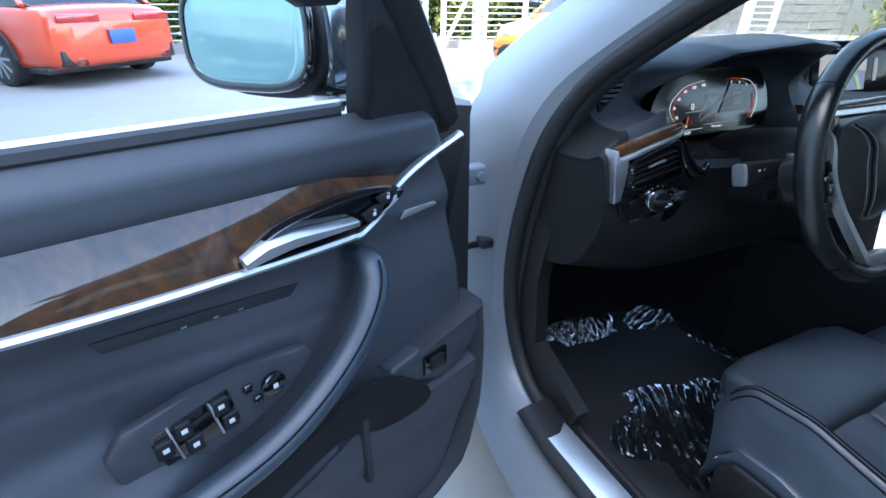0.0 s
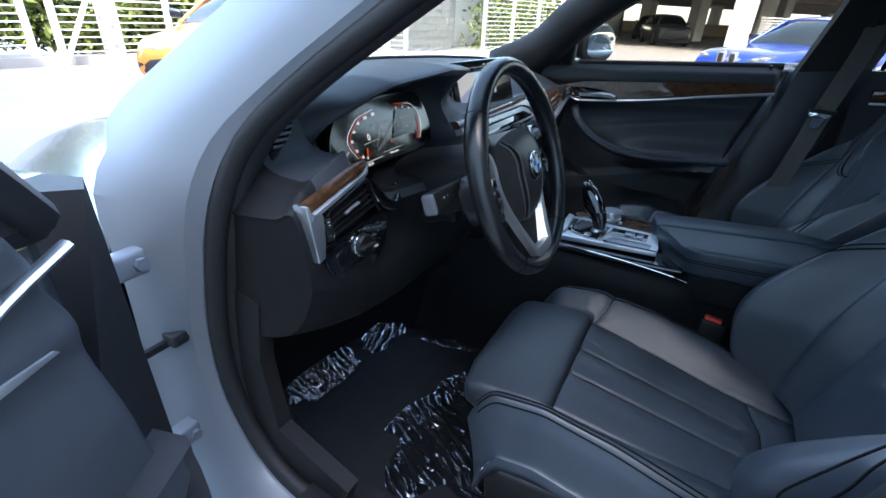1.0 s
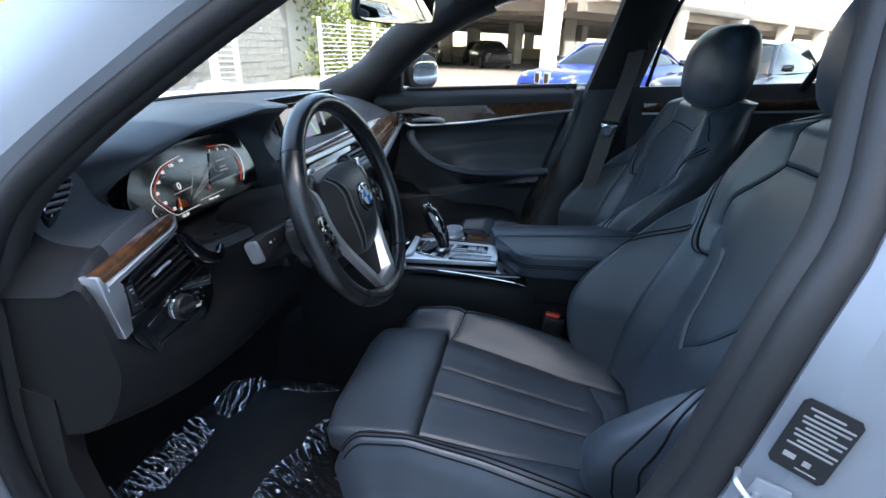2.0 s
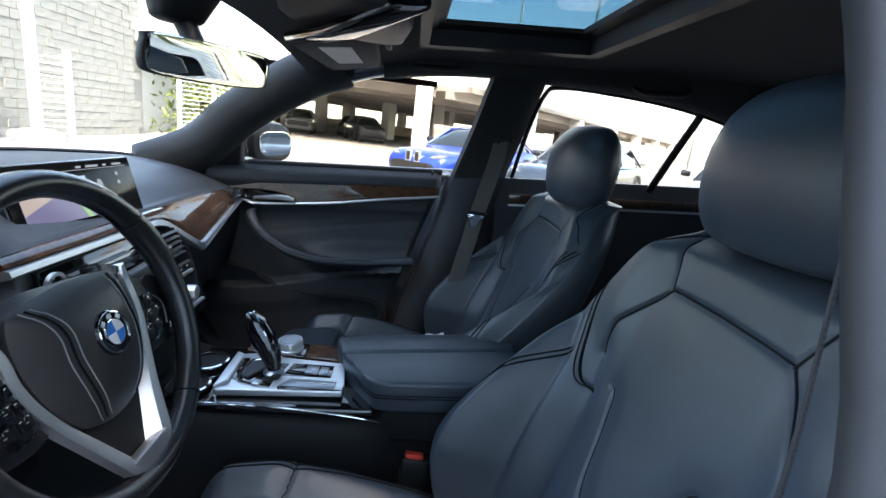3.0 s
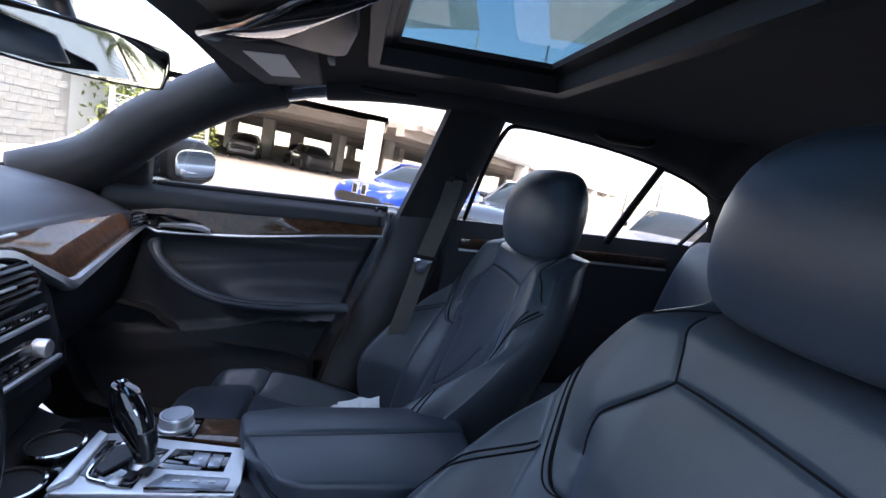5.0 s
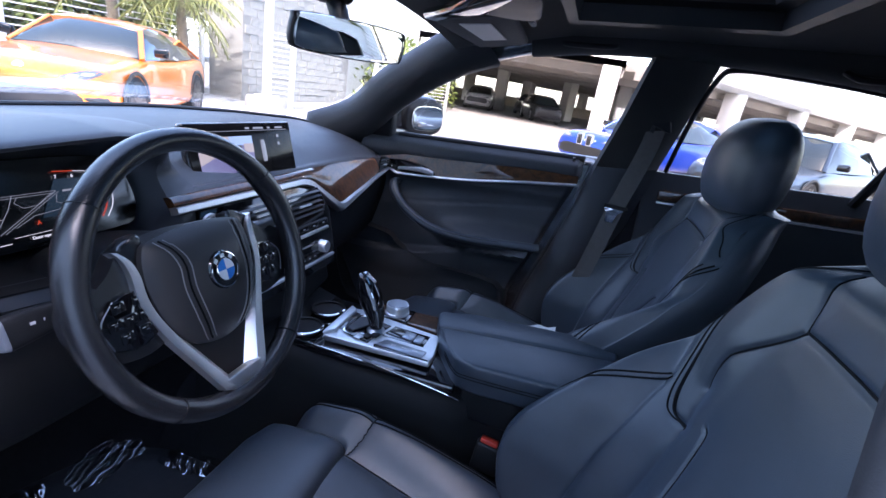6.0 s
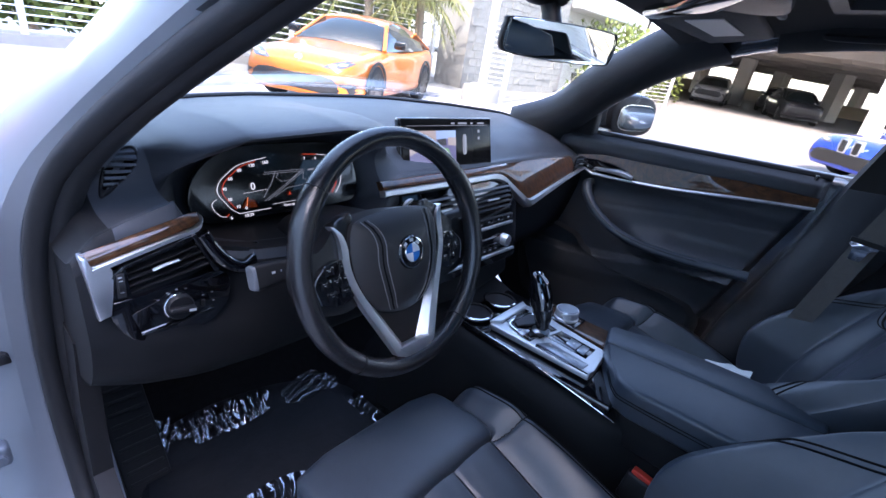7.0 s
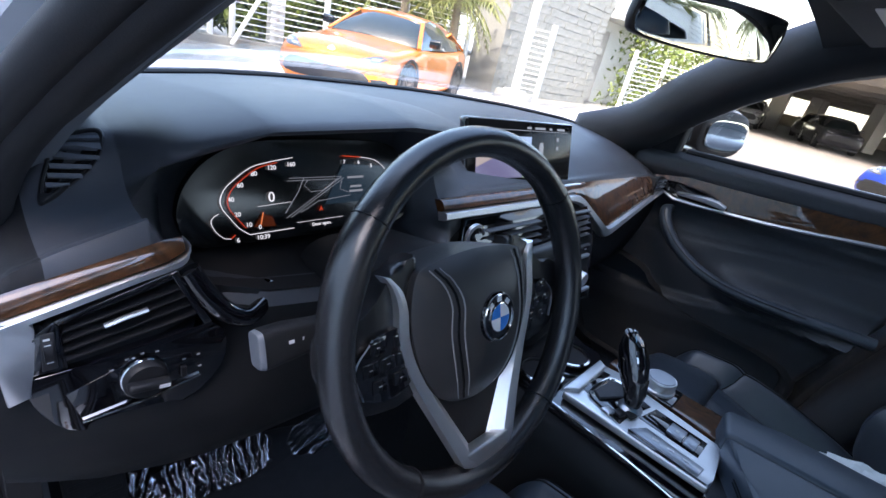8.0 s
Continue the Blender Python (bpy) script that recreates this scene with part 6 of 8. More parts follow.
for sx in (-0.045, 0.052):
    cup = part("cup_holder", lathe([(0.040, 0.0), (0.040, 0.004), (0.036, 0.004), (0.034, -0.03), (0.0, -0.03)], 28, (sx, 0.085, 0.694)), PLASTIC, con, "black round cup holder")
    part("chrome_ring", lathe([(0.0375, 0.0038), (0.041, 0.002), (0.041, 0.0055), (0.0375, 0.0065)], 28, (sx, 0.085, 0.694)), CHROME, cup)
gear = thing("gear_selector", "gloss black and chrome gear selector lever on console", "gear lever", m=pose(-0.006, -0.066, zc + 0.014, 0, 0, 0))
part("boot_ring", lathe([(0.020, 0), (0.020, 0.004), (0.014, 0.009), (0.0, 0.009)], 24, (0, 0, 0)), SATIN_DK, gear)
part("knob", soft([(V(0, 0, 0.008), V(0.0095, 0, 0), V(0, 0.011, 0)), (V(0.006, 0.008, 0.030), V(0.013, 0, 0), V(0, 0.016, 0)), (V(0.014, 0.020, 0.058), V(0.018, 0, 0), V(0, 0.026, 0)), (V(0.022, 0.030, 0.084), V(0.0195, 0, 0), V(0, 0.027, 0.006)), (V(0.029, 0.038, 0.106), V(0.015, 0, 0), V(0, 0.020, 0.008))], 28, 2.8, 0.4), PIANO, gear, "gloss black lever head")
part("leather_side", soft([(V(0.0, -0.006, 0.012), V(0.0102, 0, 0), V(0, 0.008, 0)), (V(0.006, -0.003, 0.030), V(0.0137, 0, 0), V(0, 0.011, 0)), (V(0.012, 0.004, 0.050), V(0.0178, 0, 0), V(0, 0.013, 0))], 20, 2.8, 0.4), LEATHER_RIM, gear)
part("chrome_inlay", sweep(catmull([V(0.004, 0.006, 0.060), V(0.006, 0.020, 0.092), V(0.020, 0.040, 0.1185), V(0.038, 0.045, 0.1165), V(0.044, 0.034, 0.100)], 6), 0.0024, 6), CHROME, gear)
ctl = thing("rotary_controller", "round silver knurled rotary controller on console", "controller", (0.096, -0.074, zc + 0.012))
part("base_plate", box((0, -0.004, 0.001), (0.060, 0.066, 0.006), 0.003, 3), PIANO, ctl)
part("knob", lathe([(0.0285, 0.002), (0.0285, 0.008), (0.0255, 0.010), (0.0255, 0.022), (0.0265, 0.024), (0.0255, 0.027), (0.001, 0.0275)], 48), SATIN, ctl, "silver ring")
for q in range(40):
    a = 2 * math.pi * q / 40
    part("knurl", box((0, 0, 0), (0.0014, 0.0012, 0.011), 0.0), SATIN, ctl, m=pose(0.0257 * math.cos(a), 0.0257 * math.sin(a), 0.016, 0, 0, math.degrees(a)))
part("cap", lathe([(0.0235, 0.0270), (0.0225, 0.0286), (0.001, 0.0290)], 36), SATIN_DK, ctl, "flat dark cap")
arm = thing("armrest", "split black leather centre armrest with stitched edge", "armrest", (0, 0, 0))
lids = ([(0.027, -0.197), (-0.030, -0.232), (-0.082, -0.266), (-0.094, -0.30), (-0.096, -0.57), (0.052, -0.57)], [(0.0305, -0.196), (0.088, -0.178), (0.104, -0.184), (0.118, -0.26), (0.136, -0.57), (0.0555, -0.57)])
for ln in lids:
    part("lid", prism([(a, b, 0.672 + 0.008 * max(0, -0.2 - b)) for a, b in ln], (0, 0, 0.064), bevel=0.009, segs=4), LEATHER, arm, "padded leather lid half", 60)
for dz in (0.0, 0.006):
    part("stitching", sweep(catmull([V(-0.030, -0.2312, 0.712 - dz), V(-0.083, -0.2655, 0.712 - dz), V(-0.0955, -0.30, 0.712 - dz), V(-0.0968, -0.43, 0.712 - dz), V(-0.0968, -0.56, 0.713 - dz)], 6), 0.0009, 5), DARK_T, arm)
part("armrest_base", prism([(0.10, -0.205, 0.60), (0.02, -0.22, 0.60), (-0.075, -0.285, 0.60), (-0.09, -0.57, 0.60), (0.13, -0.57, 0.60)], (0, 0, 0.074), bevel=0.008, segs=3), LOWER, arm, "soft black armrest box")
buckle = thing("seatbelt_buckle", "black seatbelt buckle with red release button", "seatbelt buckle", m=pose(-0.080, -0.356, 0.545, 8, 10, 0))
part("housing", box((0, 0, -0.01), (0.026, 0.055, 0.06), 0.006, 3), PLASTIC, buckle)
part("release_button", box((0, 0.004, 0.022), (0.018, 0.036, 0.012), 0.003), RED, buckle, "red release button")

# ---------------------------------------------------------------- front seats
def seat_back(parent):
    """Backrest: a padded sheet with bolsters, seams sunk into it, and a hard shell behind."""
    nu, nv = 231, 231
    u, v = np.meshgrid(np.linspace(-1, 1, nu), np.linspace(0, 1, nv), indexing="ij")
    u = np.sign(u) * (1 - (1 - np.abs(u)) ** 1.18)          # finer towards the sides
    z = 0.52 + 0.555 * v
    kb = np.ones(13) / 13
    def curve(zs, vs):
        a = np.interp(z, zs, vs)
        return np.apply_along_axis(lambda r: np.convolve(np.pad(r, 6, mode="edge"), kb, "valid"), 1, a)
    w = curve([0.52, 0.60, 0.68, 0.80, 0.88, 0.95, 1.0, 1.04, 1.076], [0.215, 0.255, 0.278, 0.288, 0.281, 0.263, 0.244, 0.219, 0.178])
    au = np.abs(u)
    x = u * w
    ax = np.abs(x)
    yc = -0.625 - (z - 0.81) * 0.42
    bd = curve([0.52, 0.57, 0.63, 0.67, 0.71, 0.76, 0.82, 0.87, 0.91, 0.96, 1.0], [0.09, 0.135, 0.168, 0.178, 0.172, 0.145, 0.104, 0.066, 0.038, 0.012, 0.0])
    fold = curve([0.52, 0.66, 0.775, 0.83, 0.89, 1.08], [0.160, 0.172, 0.203, 0.224, 0.250, 0.30])
    inner = sstep(0.07, 0.0, fold - ax + 0.0)                # slope up towards the fold
    lobe = sstep(-0.004, 0.034, ax - fold)
    round_off = sstep(0.80, 1.0, au)
    fwd = bd * (0.30 * inner + 0.70 * lobe) * (1 - 0.22 * round_off ** 2)
    fwd += 0.018 * np.exp(-((z - 0.68) / 0.10) ** 2) * (1 - sstep(0.03, 0.13, ax))
    wing = sstep(0.12, 0.20, ax) * sstep(0.82, 0.95, z)
    fwd += 0.020 * wing
    # seams, by place across and height
    hexa = smooth2d([(0.0, 0.997), (0.098, 0.995), (0.115, 0.988), (0.162, 0.936), (0.175, 0.912), (0.172, 0.865), (0.158, 0.812), (0.142, 0.745), (0.135, 0.62), (0.128, 0.53)], 3)
    rad = [(0.109, 0.992), (0.122, 1.02), (0.135, 1.045), (0.148, 1.075)]
    tri = smooth2d([(0.246, 0.985), (0.240, 0.945), (0.221, 0.885), (0.203, 0.845), (0.184, 0.820), (0.168, 0.811), (0.150, 0.812)], 6)
    crest = smooth2d([(0.226, 0.846), (0.246, 0.808), (0.260, 0.765), (0.266, 0.71), (0.260, 0.65), (0.245, 0.59), (0.225, 0.55)], 6)
    fl = [(0.262, 0.93), (0.250, 0.89), (0.224, 0.83), (0.203, 0.775), (0.172, 0.66), (0.160, 0.53)]
    lumbar = smooth2d([(0.0, 0.70), (0.04, 0.735), (0.075, 0.79), (0.098, 0.835), (0.112, 0.842)], 5)
    def both(ln):
        return [ln, [(-a, b) for a, b in ln]]
    deep = seg_dist(x, z, both([p for p in hexa if p[1] > 0.858]) + both(rad))
    valley = seg_dist(x, z, both([p for p in hexa if p[1] < 0.87]))
    rim_ = smooth2d([(0.0, 1.070), (0.10, 1.068), (0.165, 1.060), (0.208, 1.036), (0.238, 0.995)], 5)
    fine = seg_dist(x, z, both(tri) + both(crest) + both(lumbar) + both(rim_))
    crease = seg_dist(x, z, both(fl))
    fwd -= 0.0042 * np.exp(-(deep / 0.0036) ** 2) + 0.0030 * np.exp(-(fine / 0.0040) ** 2)
    fwd -= 0.0030 * np.exp(-(crease / 0.009) ** 2) * sstep(0.95, 0.86, z)
    fwd -= 0.0030 * np.exp(-(valley / 0.016) ** 2)
    fwd += 0.0022 * sstep(0.0, 0.040, np.minimum(deep, fine))
    y = yc + fwd - 0.036 * sstep(0.90, 1.0, au) ** 2 - 0.055 * sstep(0.92, 1.0, v) ** 2
    z = z + 0.014 * (1 - au ** 2) * sstep(0.8, 1, v)
    part("backrest", from_arrays(np.stack([x, y, z], -1)), LEATHER, parent, "black leather backrest with stitched bolsters", 80)
    # sides and shell
    rings = []
    for k in range(25):
        t = k / 24
        j = min(nv - 1, int(t * (nv - 1)))
        wl, zz = float(w[-1, j]), float(z[-1, j])
        yf = float(y[-1, j])
        ym = float(yc[nu // 2, j]) - 0.095 - 0.03 * (1 - t)
        dp = yf - ym
        half = [V(wl, yf + 0.001, zz), V(wl * 1.015, yf - dp * 0.12, zz), V(wl * 1.015, yf - dp * 0.35, zz), V(wl * 0.98, yf - dp * 0.62, zz), V(wl * 0.90, yf - dp * 0.85, zz), V(wl * 0.6, ym, zz - 0.004)]
        rings.append([V(-q.x, q.y, q.z) for q in half] + [V(0, ym - 0.012, zz)] + list(reversed(half)))
    part("back_shell", loft(rings, False, False), LEATHER, parent, "", 70)
    n = len(rings[-1])
    tp = [[p for p in rings[-1]], [V(float(x[i, -1]), float(y[i, -1]), float(z[i, -1])) for i in (round(q * (nu - 1) / (n - 1)) for q in range(n))]]
    part("top_roll", loft(tp, False, False), LEATHER, parent, "", 70)
    # threads lying in and beside the seams
    def on_back(a, b, o=0.0):
        fj = min(max((b - 0.52) / 0.555, 0.0), 1.0) * (nv - 1)
        j0 = min(int(fj), nv - 2)
        t = fj - j0
        ya, yb = (float(np.interp(a, x[:, j], y[:, j])) for j in (j0, j0 + 1))
        za, zb = (float(np.interp(a, x[:, j], z[:, j])) for j in (j0, j0 + 1))
        return V(a, ya + (yb - ya) * t + o, za + (zb - za) * t)
    def dense(ln):
        out = []
        for (px_, py_), (qx, qy) in zip(ln[:-1], ln[1:]):
            k = max(2, int(math.hypot(qx - px_, qy - py_) / 0.006))
            out += [(px_ + (qx - px_) * r / k, py_ + (qy - py_) * r / k) for r in range(k)]
        return out + [ln[-1]]
    for sg in (-1, 1):
        part("stitching", sweep([on_back(sg * a, b, 0.0003) for a, b in dense(rim_)], 0.0015, 5), DARK_T, parent)
        part("seam", sweep([on_back(sg * a, b, 0.0003) for a, b in dense(lumbar)], 0.0010, 5), DARK_T, parent)
        for ln in (hexa, rad):
            part("seam", sweep([on_back(sg * a, b, 0.0004) for a, b in dense(ln) if 0.862 < b < 1.062], 0.0017, 5), DARK_T, parent)
        for off in (-0.0055, 0.0, 0.0055):
            part("stitching", sweep([on_back(sg * (a + off), b - abs(off) * 0.3, 0.0002) for a, b in dense(tri)[2:]], 0.0014 if off else 0.0019, 5), DARK_T, parent)
        for off in (-0.005, 0.004):
            part("stitching", sweep([on_back(sg * (a + off), b, 0.0006) for a, b in dense(crest)], 0.0016, 5), DARK_T, parent)


def seat_cushion(parent):
    nu, nv = 181, 181
    u, v = np.meshgrid(np.linspace(-1, 1, nu), np.linspace(0, 1, nv), indexing="ij")
    au = np.abs(u)
    w = 0.252 + 0.008 * v
    x = u * w
    y = 0.022 - 0.557 * v - 0.035 * sstep(0.80, 1.0, au) * (1 - sstep(0.0, 0.3, v))
    run = np.linspace(0, 1, nv)
    kb = np.ones(11) / 11
    def along(vs, zs):
        return np.convolve(np.pad(np.interp(run, vs, zs), 5, mode="edge"), kb, "valid")[None, :]
    base = along([0, 0.25, 0.75, 1.0], [0.572, 0.577, 0.508, 0.485])
    hump = along([0, 0.10, 0.25, 0.45, 0.7, 1.0], [0.036, 0.046, 0.052, 0.056, 0.046, 0.010])
    e0 = 0.59 - 0.20 * sstep(0.25, 0.95, v)
    roll = sstep(e0, e0 + 0.24 + 0.12 * v, au) ** 0.8
    z = base + hump * (roll - 0.26 * sstep(0.80, 0.96, au)) - 0.085 * sstep(0.82, 1.0, au) ** 1.8
    z -= 0.075 * np.clip(1 - v / 0.11, 0, 1) ** 2.2
    z -= 0.050 * sstep(0.250, 0.232, v) * sstep(0.655, 0.615, au)
    lines = [[(-0.150, 0.125), (-0.140, 0.24), (-0.122, 0.36), (-0.110, 0.50)], [(0.150, 0.125), (0.140, 0.24), (0.122, 0.36), (0.110, 0.50)]]
    lines += [[(a, 0.13), (a * 0.80, 0.39)] for a in (-0.042, 0.042)]
    lines += [[(-0.118, 0.405), (-0.05, 0.425), (0.05, 0.425), (0.118, 0.405)]]
    lines += [smooth2d([(0.152, 0.128), (0.172, 0.140), (0.205, 0.152), (0.236, 0.160)], 4)]
    lines += [smooth2d([(sg * 0.222, 0.03), (sg * 0.224, 0.15), (sg * 0.226, 0.35), (sg * 0.226, 0.5)], 4) for sg in (-1, 1)]
    dist = seg_dist(x, v * 0.5, lines)
    z -= 0.0034 * np.exp(-(dist / 0.0042) ** 2)
    z += 0.0050 * sstep(0.0, 0.035, dist)
    part("cushion", from_arrays(np.stack([x, y, z], -1)), LEATHER, parent, "black leather seat cushion with ribbed centre", 70)
    def on_seat(a, b):
        j = int(np.argmin(np.abs(v[0] * 0.5 - b)))
        i = int(np.argmin(np.abs(x[:, j] - a)))
        return V(a, float(y[i, j]), float(z[i, j]) + 0.0002)
    for ln in lines[:6]:
        pts = []
        for (ax_, ay_), (bx_, by_) in zip(ln[:-1], ln[1:]):
            k = max(2, int(math.hypot(bx_ - ax_, by_ - ay_) / 0.008))
            pts += [on_seat(ax_ + (bx_ - ax_) * q / k, ay_ + (by_ - ay_) * q / k) for q in range(k + 1)]
        part("seam", sweep([p for p, q in zip(pts, pts[1:] + [pts[-1] + V(0, 0, 1)]) if (p - q).length > 1e-5], 0.0013, 5), DARK_T, parent)
    for sg in (-1, 1):
        for off in (0.800, 0.832, 0.864):
            pts = []
            for j in range(6, nv - 8, 3):
                fi = (sg * off + 1) / 2 * (nu - 1)
                i = min(int(fi), nu - 2)
                k = fi - i
                pts.append(V(*(float(g[i, j] * (1 - k) + g[i + 1, j] * k) for g in (x, y, z))) + V(0, 0, 0.0006))
            part("stitching", sweep(pts, 0.0016, 5), DARK_T, parent)
        # bolster flank
        fl = []
        for j in range(0, nv, 8):
            a = V(float(x[0 if sg < 0 else -1, j]), float(y[0, j]), float(z[0, j]))
            fl.append([a, a + V(sg * 0.006, 0, -0.010), a + V(sg * 0.003, 0, -0.026), a + V(-sg * 0.02, 0, -0.034)])
        part("flank", loft(fl, False, False), LEATHER, parent, "", 70)
        val = [(y0, z0) for y0, z0 in ((-0.035, 0.47), (-0.06, 0.505), (-0.20, 0.512), (-0.40, 0.482), (-0.60, 0.50), (-0.64, 0.43), (-0.55, 0.36), (-0.04, 0.375))]
        part("side_valance", prism([(sg * 0.242, a, b) for a, b in val], (sg * 0.02, 0, 0), bevel=0.008, segs=3), PLASTIC, parent, "black plastic seat valance")
    part("seat_front", sheet(lambda a, b: V((a * 2 - 1) * 0.235, -0.03 - 0.04 * b, 0.545 - 0.16 * b), 8, 4, (0, -0.02, 0)), LEATHER, parent)
    part("frame_base", box((0, -0.28, 0.37), (0.42, 0.46, 0.10), 0.02), PLASTIC, parent)
    for sx in (-0.18, 0.18):
        part("seat_rail", box((sx, -0.25, 0.325), (0.045, 0.62, 0.03), 0.006), PLASTIC, parent)
    # thigh support
    secs = [(V(-0.157, -0.030, 0.558), V(0, 0.082, -0.004), V(0, 0.002, 0.032)), (V(-0.10, -0.026, 0.562), V(0, 0.086, -0.004), V(0, 0.002, 0.036)), (V(0.10, -0.026, 0.562), V(0, 0.086, -0.004), V(0, 0.002, 0.036)), (V(0.157, -0.030, 0.558), V(0, 0.082, -0.004), V(0, 0.002, 0.032))]
    part("thigh_support", soft(secs, 36, 4.2, 0.5), LEATHER, parent, "extending leather thigh support")
    part("seam", sweep([V(-0.158, 0.040, 0.578), V(-0.10, 0.055, 0.581), V(0.10, 0.055, 0.581), V(0.158, 0.040, 0.578)], 0.0012, 5), DARK_T, parent)


def headrest(parent, dz):
    rings = []
    for t, hw, yf, yb in ((0.0, 0.088, -0.728, -0.80), (0.03, 0.116, -0.712, -0.815), (0.12, 0.135, -0.700, -0.832), (0.35, 0.142, -0.692, -0.845), (0.60, 0.140, -0.697, -0.850), (0.80, 0.128, -0.712, -0.846), (0.93, 0.104, -0.735, -0.836), (1.0, 0.066, -0.762, -0.815)):
        z = 1.074 + dz + 0.208 * t
        hw *= 1.13
        n = 28
        ring = []
        for j in range(n):
            q = 2 * math.pi * j / n
            c, s_ = math.cos(q), math.sin(q)
            px = hw * math.copysign(abs(c) ** 0.8, c)
            py = (yf + yb) / 2 - (yb - yf) / 2 * math.copysign(abs(s_) ** 0.75, s_)
            if s_ > 0:
                py -= 0.028 * (px / hw) ** 2 * 0.5
            ring.append(V(px, py, z))
        rings.append(ring)
    part("headrest", loft(rings), LEATHER, parent, "black leather headrest", 70, subsurf=1)
    for sx in (-0.06, 0.06):
        part("headrest_post", sweep([V(sx, -0.775, 1.00 + dz), V(sx, -0.772, 1.12 + dz)], 0.007, 10), CHROME, parent, "chrome headrest post")
        part("post_collar", lathe([(0.016, 0), (0.016, 0.006), (0.010, 0.009), (0.0, 0.009)], 18, (sx, -0.775, 1.068 + dz * 0.3)), PLASTIC, parent)


driver_seat = thing("front_seat", "black leather driver's sport seat with stitched bolsters and headrest", "car seat", (-0.378, 0.0, 0.0), group="front seats")
seat_back(driver_seat)
seat_cushion(driver_seat)
headrest(driver_seat, 0.0)
pass_seat = thing("front_seat", "black leather passenger sport seat with stitched bolsters and headrest", "car seat", (0.372, -0.005, -0.030), group="front seats")
for o in list(driver_seat.children):
    if o.name.split(".")[0] not in ("headrest", "headrest_post", "post_collar"):
        c = o.copy()
        scene.collection.objects.link(c)
        c.parent = pass_seat
headrest(pass_seat, -0.02)
# rear bench
bench = thing("rear_bench", "black leather rear bench seat", "car seat", (0, 0, 0))
part("bench_back", soft([(V(-0.60, -1.36, 0.78), V(0, 0.07, 0.0), V(0, -0.08, 0.30)), (V(-0.1, -1.40, 0.78), V(0, 0.07, 0), V(0, -0.08, 0.30)), (V(0.1, -1.40, 0.78), V(0, 0.07, 0), V(0, -0.08, 0.30)), (V(0.60, -1.36, 0.78), V(0, 0.07, 0), V(0, -0.08, 0.30))], 28, 4, 0.5), LEATHER, bench)
part("bench_cushion", soft([(V(-0.60, -1.12, 0.50), V(0, 0.26, 0), V(0, 0, 0.08)), (V(0.60, -1.12, 0.50), V(0, 0.26, 0), V(0, 0, 0.08))], 28, 4, 0.4), LEATHER, bench)
for sx in (-0.36, 0.36):
    part("rear_headrest", soft([(V(sx - 0.11, -1.50, 1.12), V(0, 0.05, 0), V(0, 0, 0.06)), (V(sx + 0.11, -1.50, 1.12), V(0, 0.05, 0), V(0, 0, 0.06))], 20, 3, 0.5), LEATHER, bench)
# parcel shelf and rear door lining
part("parcel_shelf", box((0, -1.62, 1.02), (1.3, 0.24, 0.03), 0.01), SOFT, body)
for s in (1, -1):
    rd = thing("rear_door", "closed rear door with black lining and dark strip", "car door", (0, 0, 0))
    part("lining", sheet(lambda u, v: V(s * (0.735 - 0.03 * math.sin(v * 3.1) ** 0.5), -0.62 - 0.86 * u, 0.36 + 0.69 * v), 8, 16, (s * 0.03, 0, 0)), SOFT, rd)
    part("wood_strip", box((s * 0.704, -1.02, 0.985), (0.02, 0.72, 0.03), 0.004), WOOD, rd)
    part("silver_line", box((s * 0.698, -1.02, 0.962), (0.014, 0.72, 0.007), 0.002), SATIN, rd)

# ---------------------------------------------------------------- roof console, mirror, visors, handles, belt
oc = thing("overhead_console", "piano black overhead console with map lights", "overhead console", (0, 0, 0))
part("base", soft([(V(-0.16, -0.22, 1.385), V(0, 0.10, 0.012), V(0, 0, 0.02)), (V(0.0, -0.20, 1.385), V(0, 0.12, 0.012), V(0, 0, 0.022)), (V(0.15, -0.19, 1.385), V(0, 0.11, 0.012), V(0, 0, 0.02))], 24, 3.5, 0.4), PLASTIC, oc)
part("gloss_band", soft([(V(-0.17, -0.315, 1.366), V(0, 0.030, 0), V(0, 0, 0.014)), (V(0.0, -0.20, 1.352), V(0, 0.035, 0), V(0, 0, 0.012)), (V(0.12, -0.10, 1.356), V(0, 0.03, 0), V(0, 0, 0.012))], 20, 3, 0.4), PIANO, oc, "gloss black band")
mir = thing("rear_view_mirror", "frameless rear-view mirror on black stalk at windscreen", "mirror", m=pose(-0.010, 0.018, 1.284, 4, 1, -33))
mo_ = smooth2d([(-0.112, 0.020), (-0.100, 0.031), (0.0, 0.034), (0.100, 0.031), (0.118, 0.020), (0.114, -0.018), (0.096, -0.029), (0.0, -0.033), (-0.096, -0.029), (-0.116, -0.016)], 5, True)
part("housing", loft([[V(x * k, y, z * k) for x, z in mo_] for k, y in ((0.985, -0.003), (1.0, 0.0), (1.0, 0.010), (0.93, 0.024), (0.7, 0.034), (0.3, 0.038))]), PLASTIC, mir, "black mirror housing", 50)
part("mirror_glass", loft([[V(x * k, y, z * k) for x, z in mo_] for k, y in ((0.95, -0.0015), (0.95, -0.0045), (0.93, -0.0052))]), MIRROR, mir, "mirror glass", 20)
part("stalk", sweep([V(0, 0.03, 0.01), V(0, 0.06, 0.05), V(-0.01, 0.09, 0.10)], 0.018, 10), PLASTIC, mir)
part("sensor_cover", soft([(V(-0.01, 0.075, 0.07), V(0.04, 0, 0), V(0, 0.03, 0.0)), (V(-0.01, 0.06, 0.11), V(0.055, 0, 0), V(0, 0.045, 0))], 20, 4, 0.4), PLASTIC, mir)
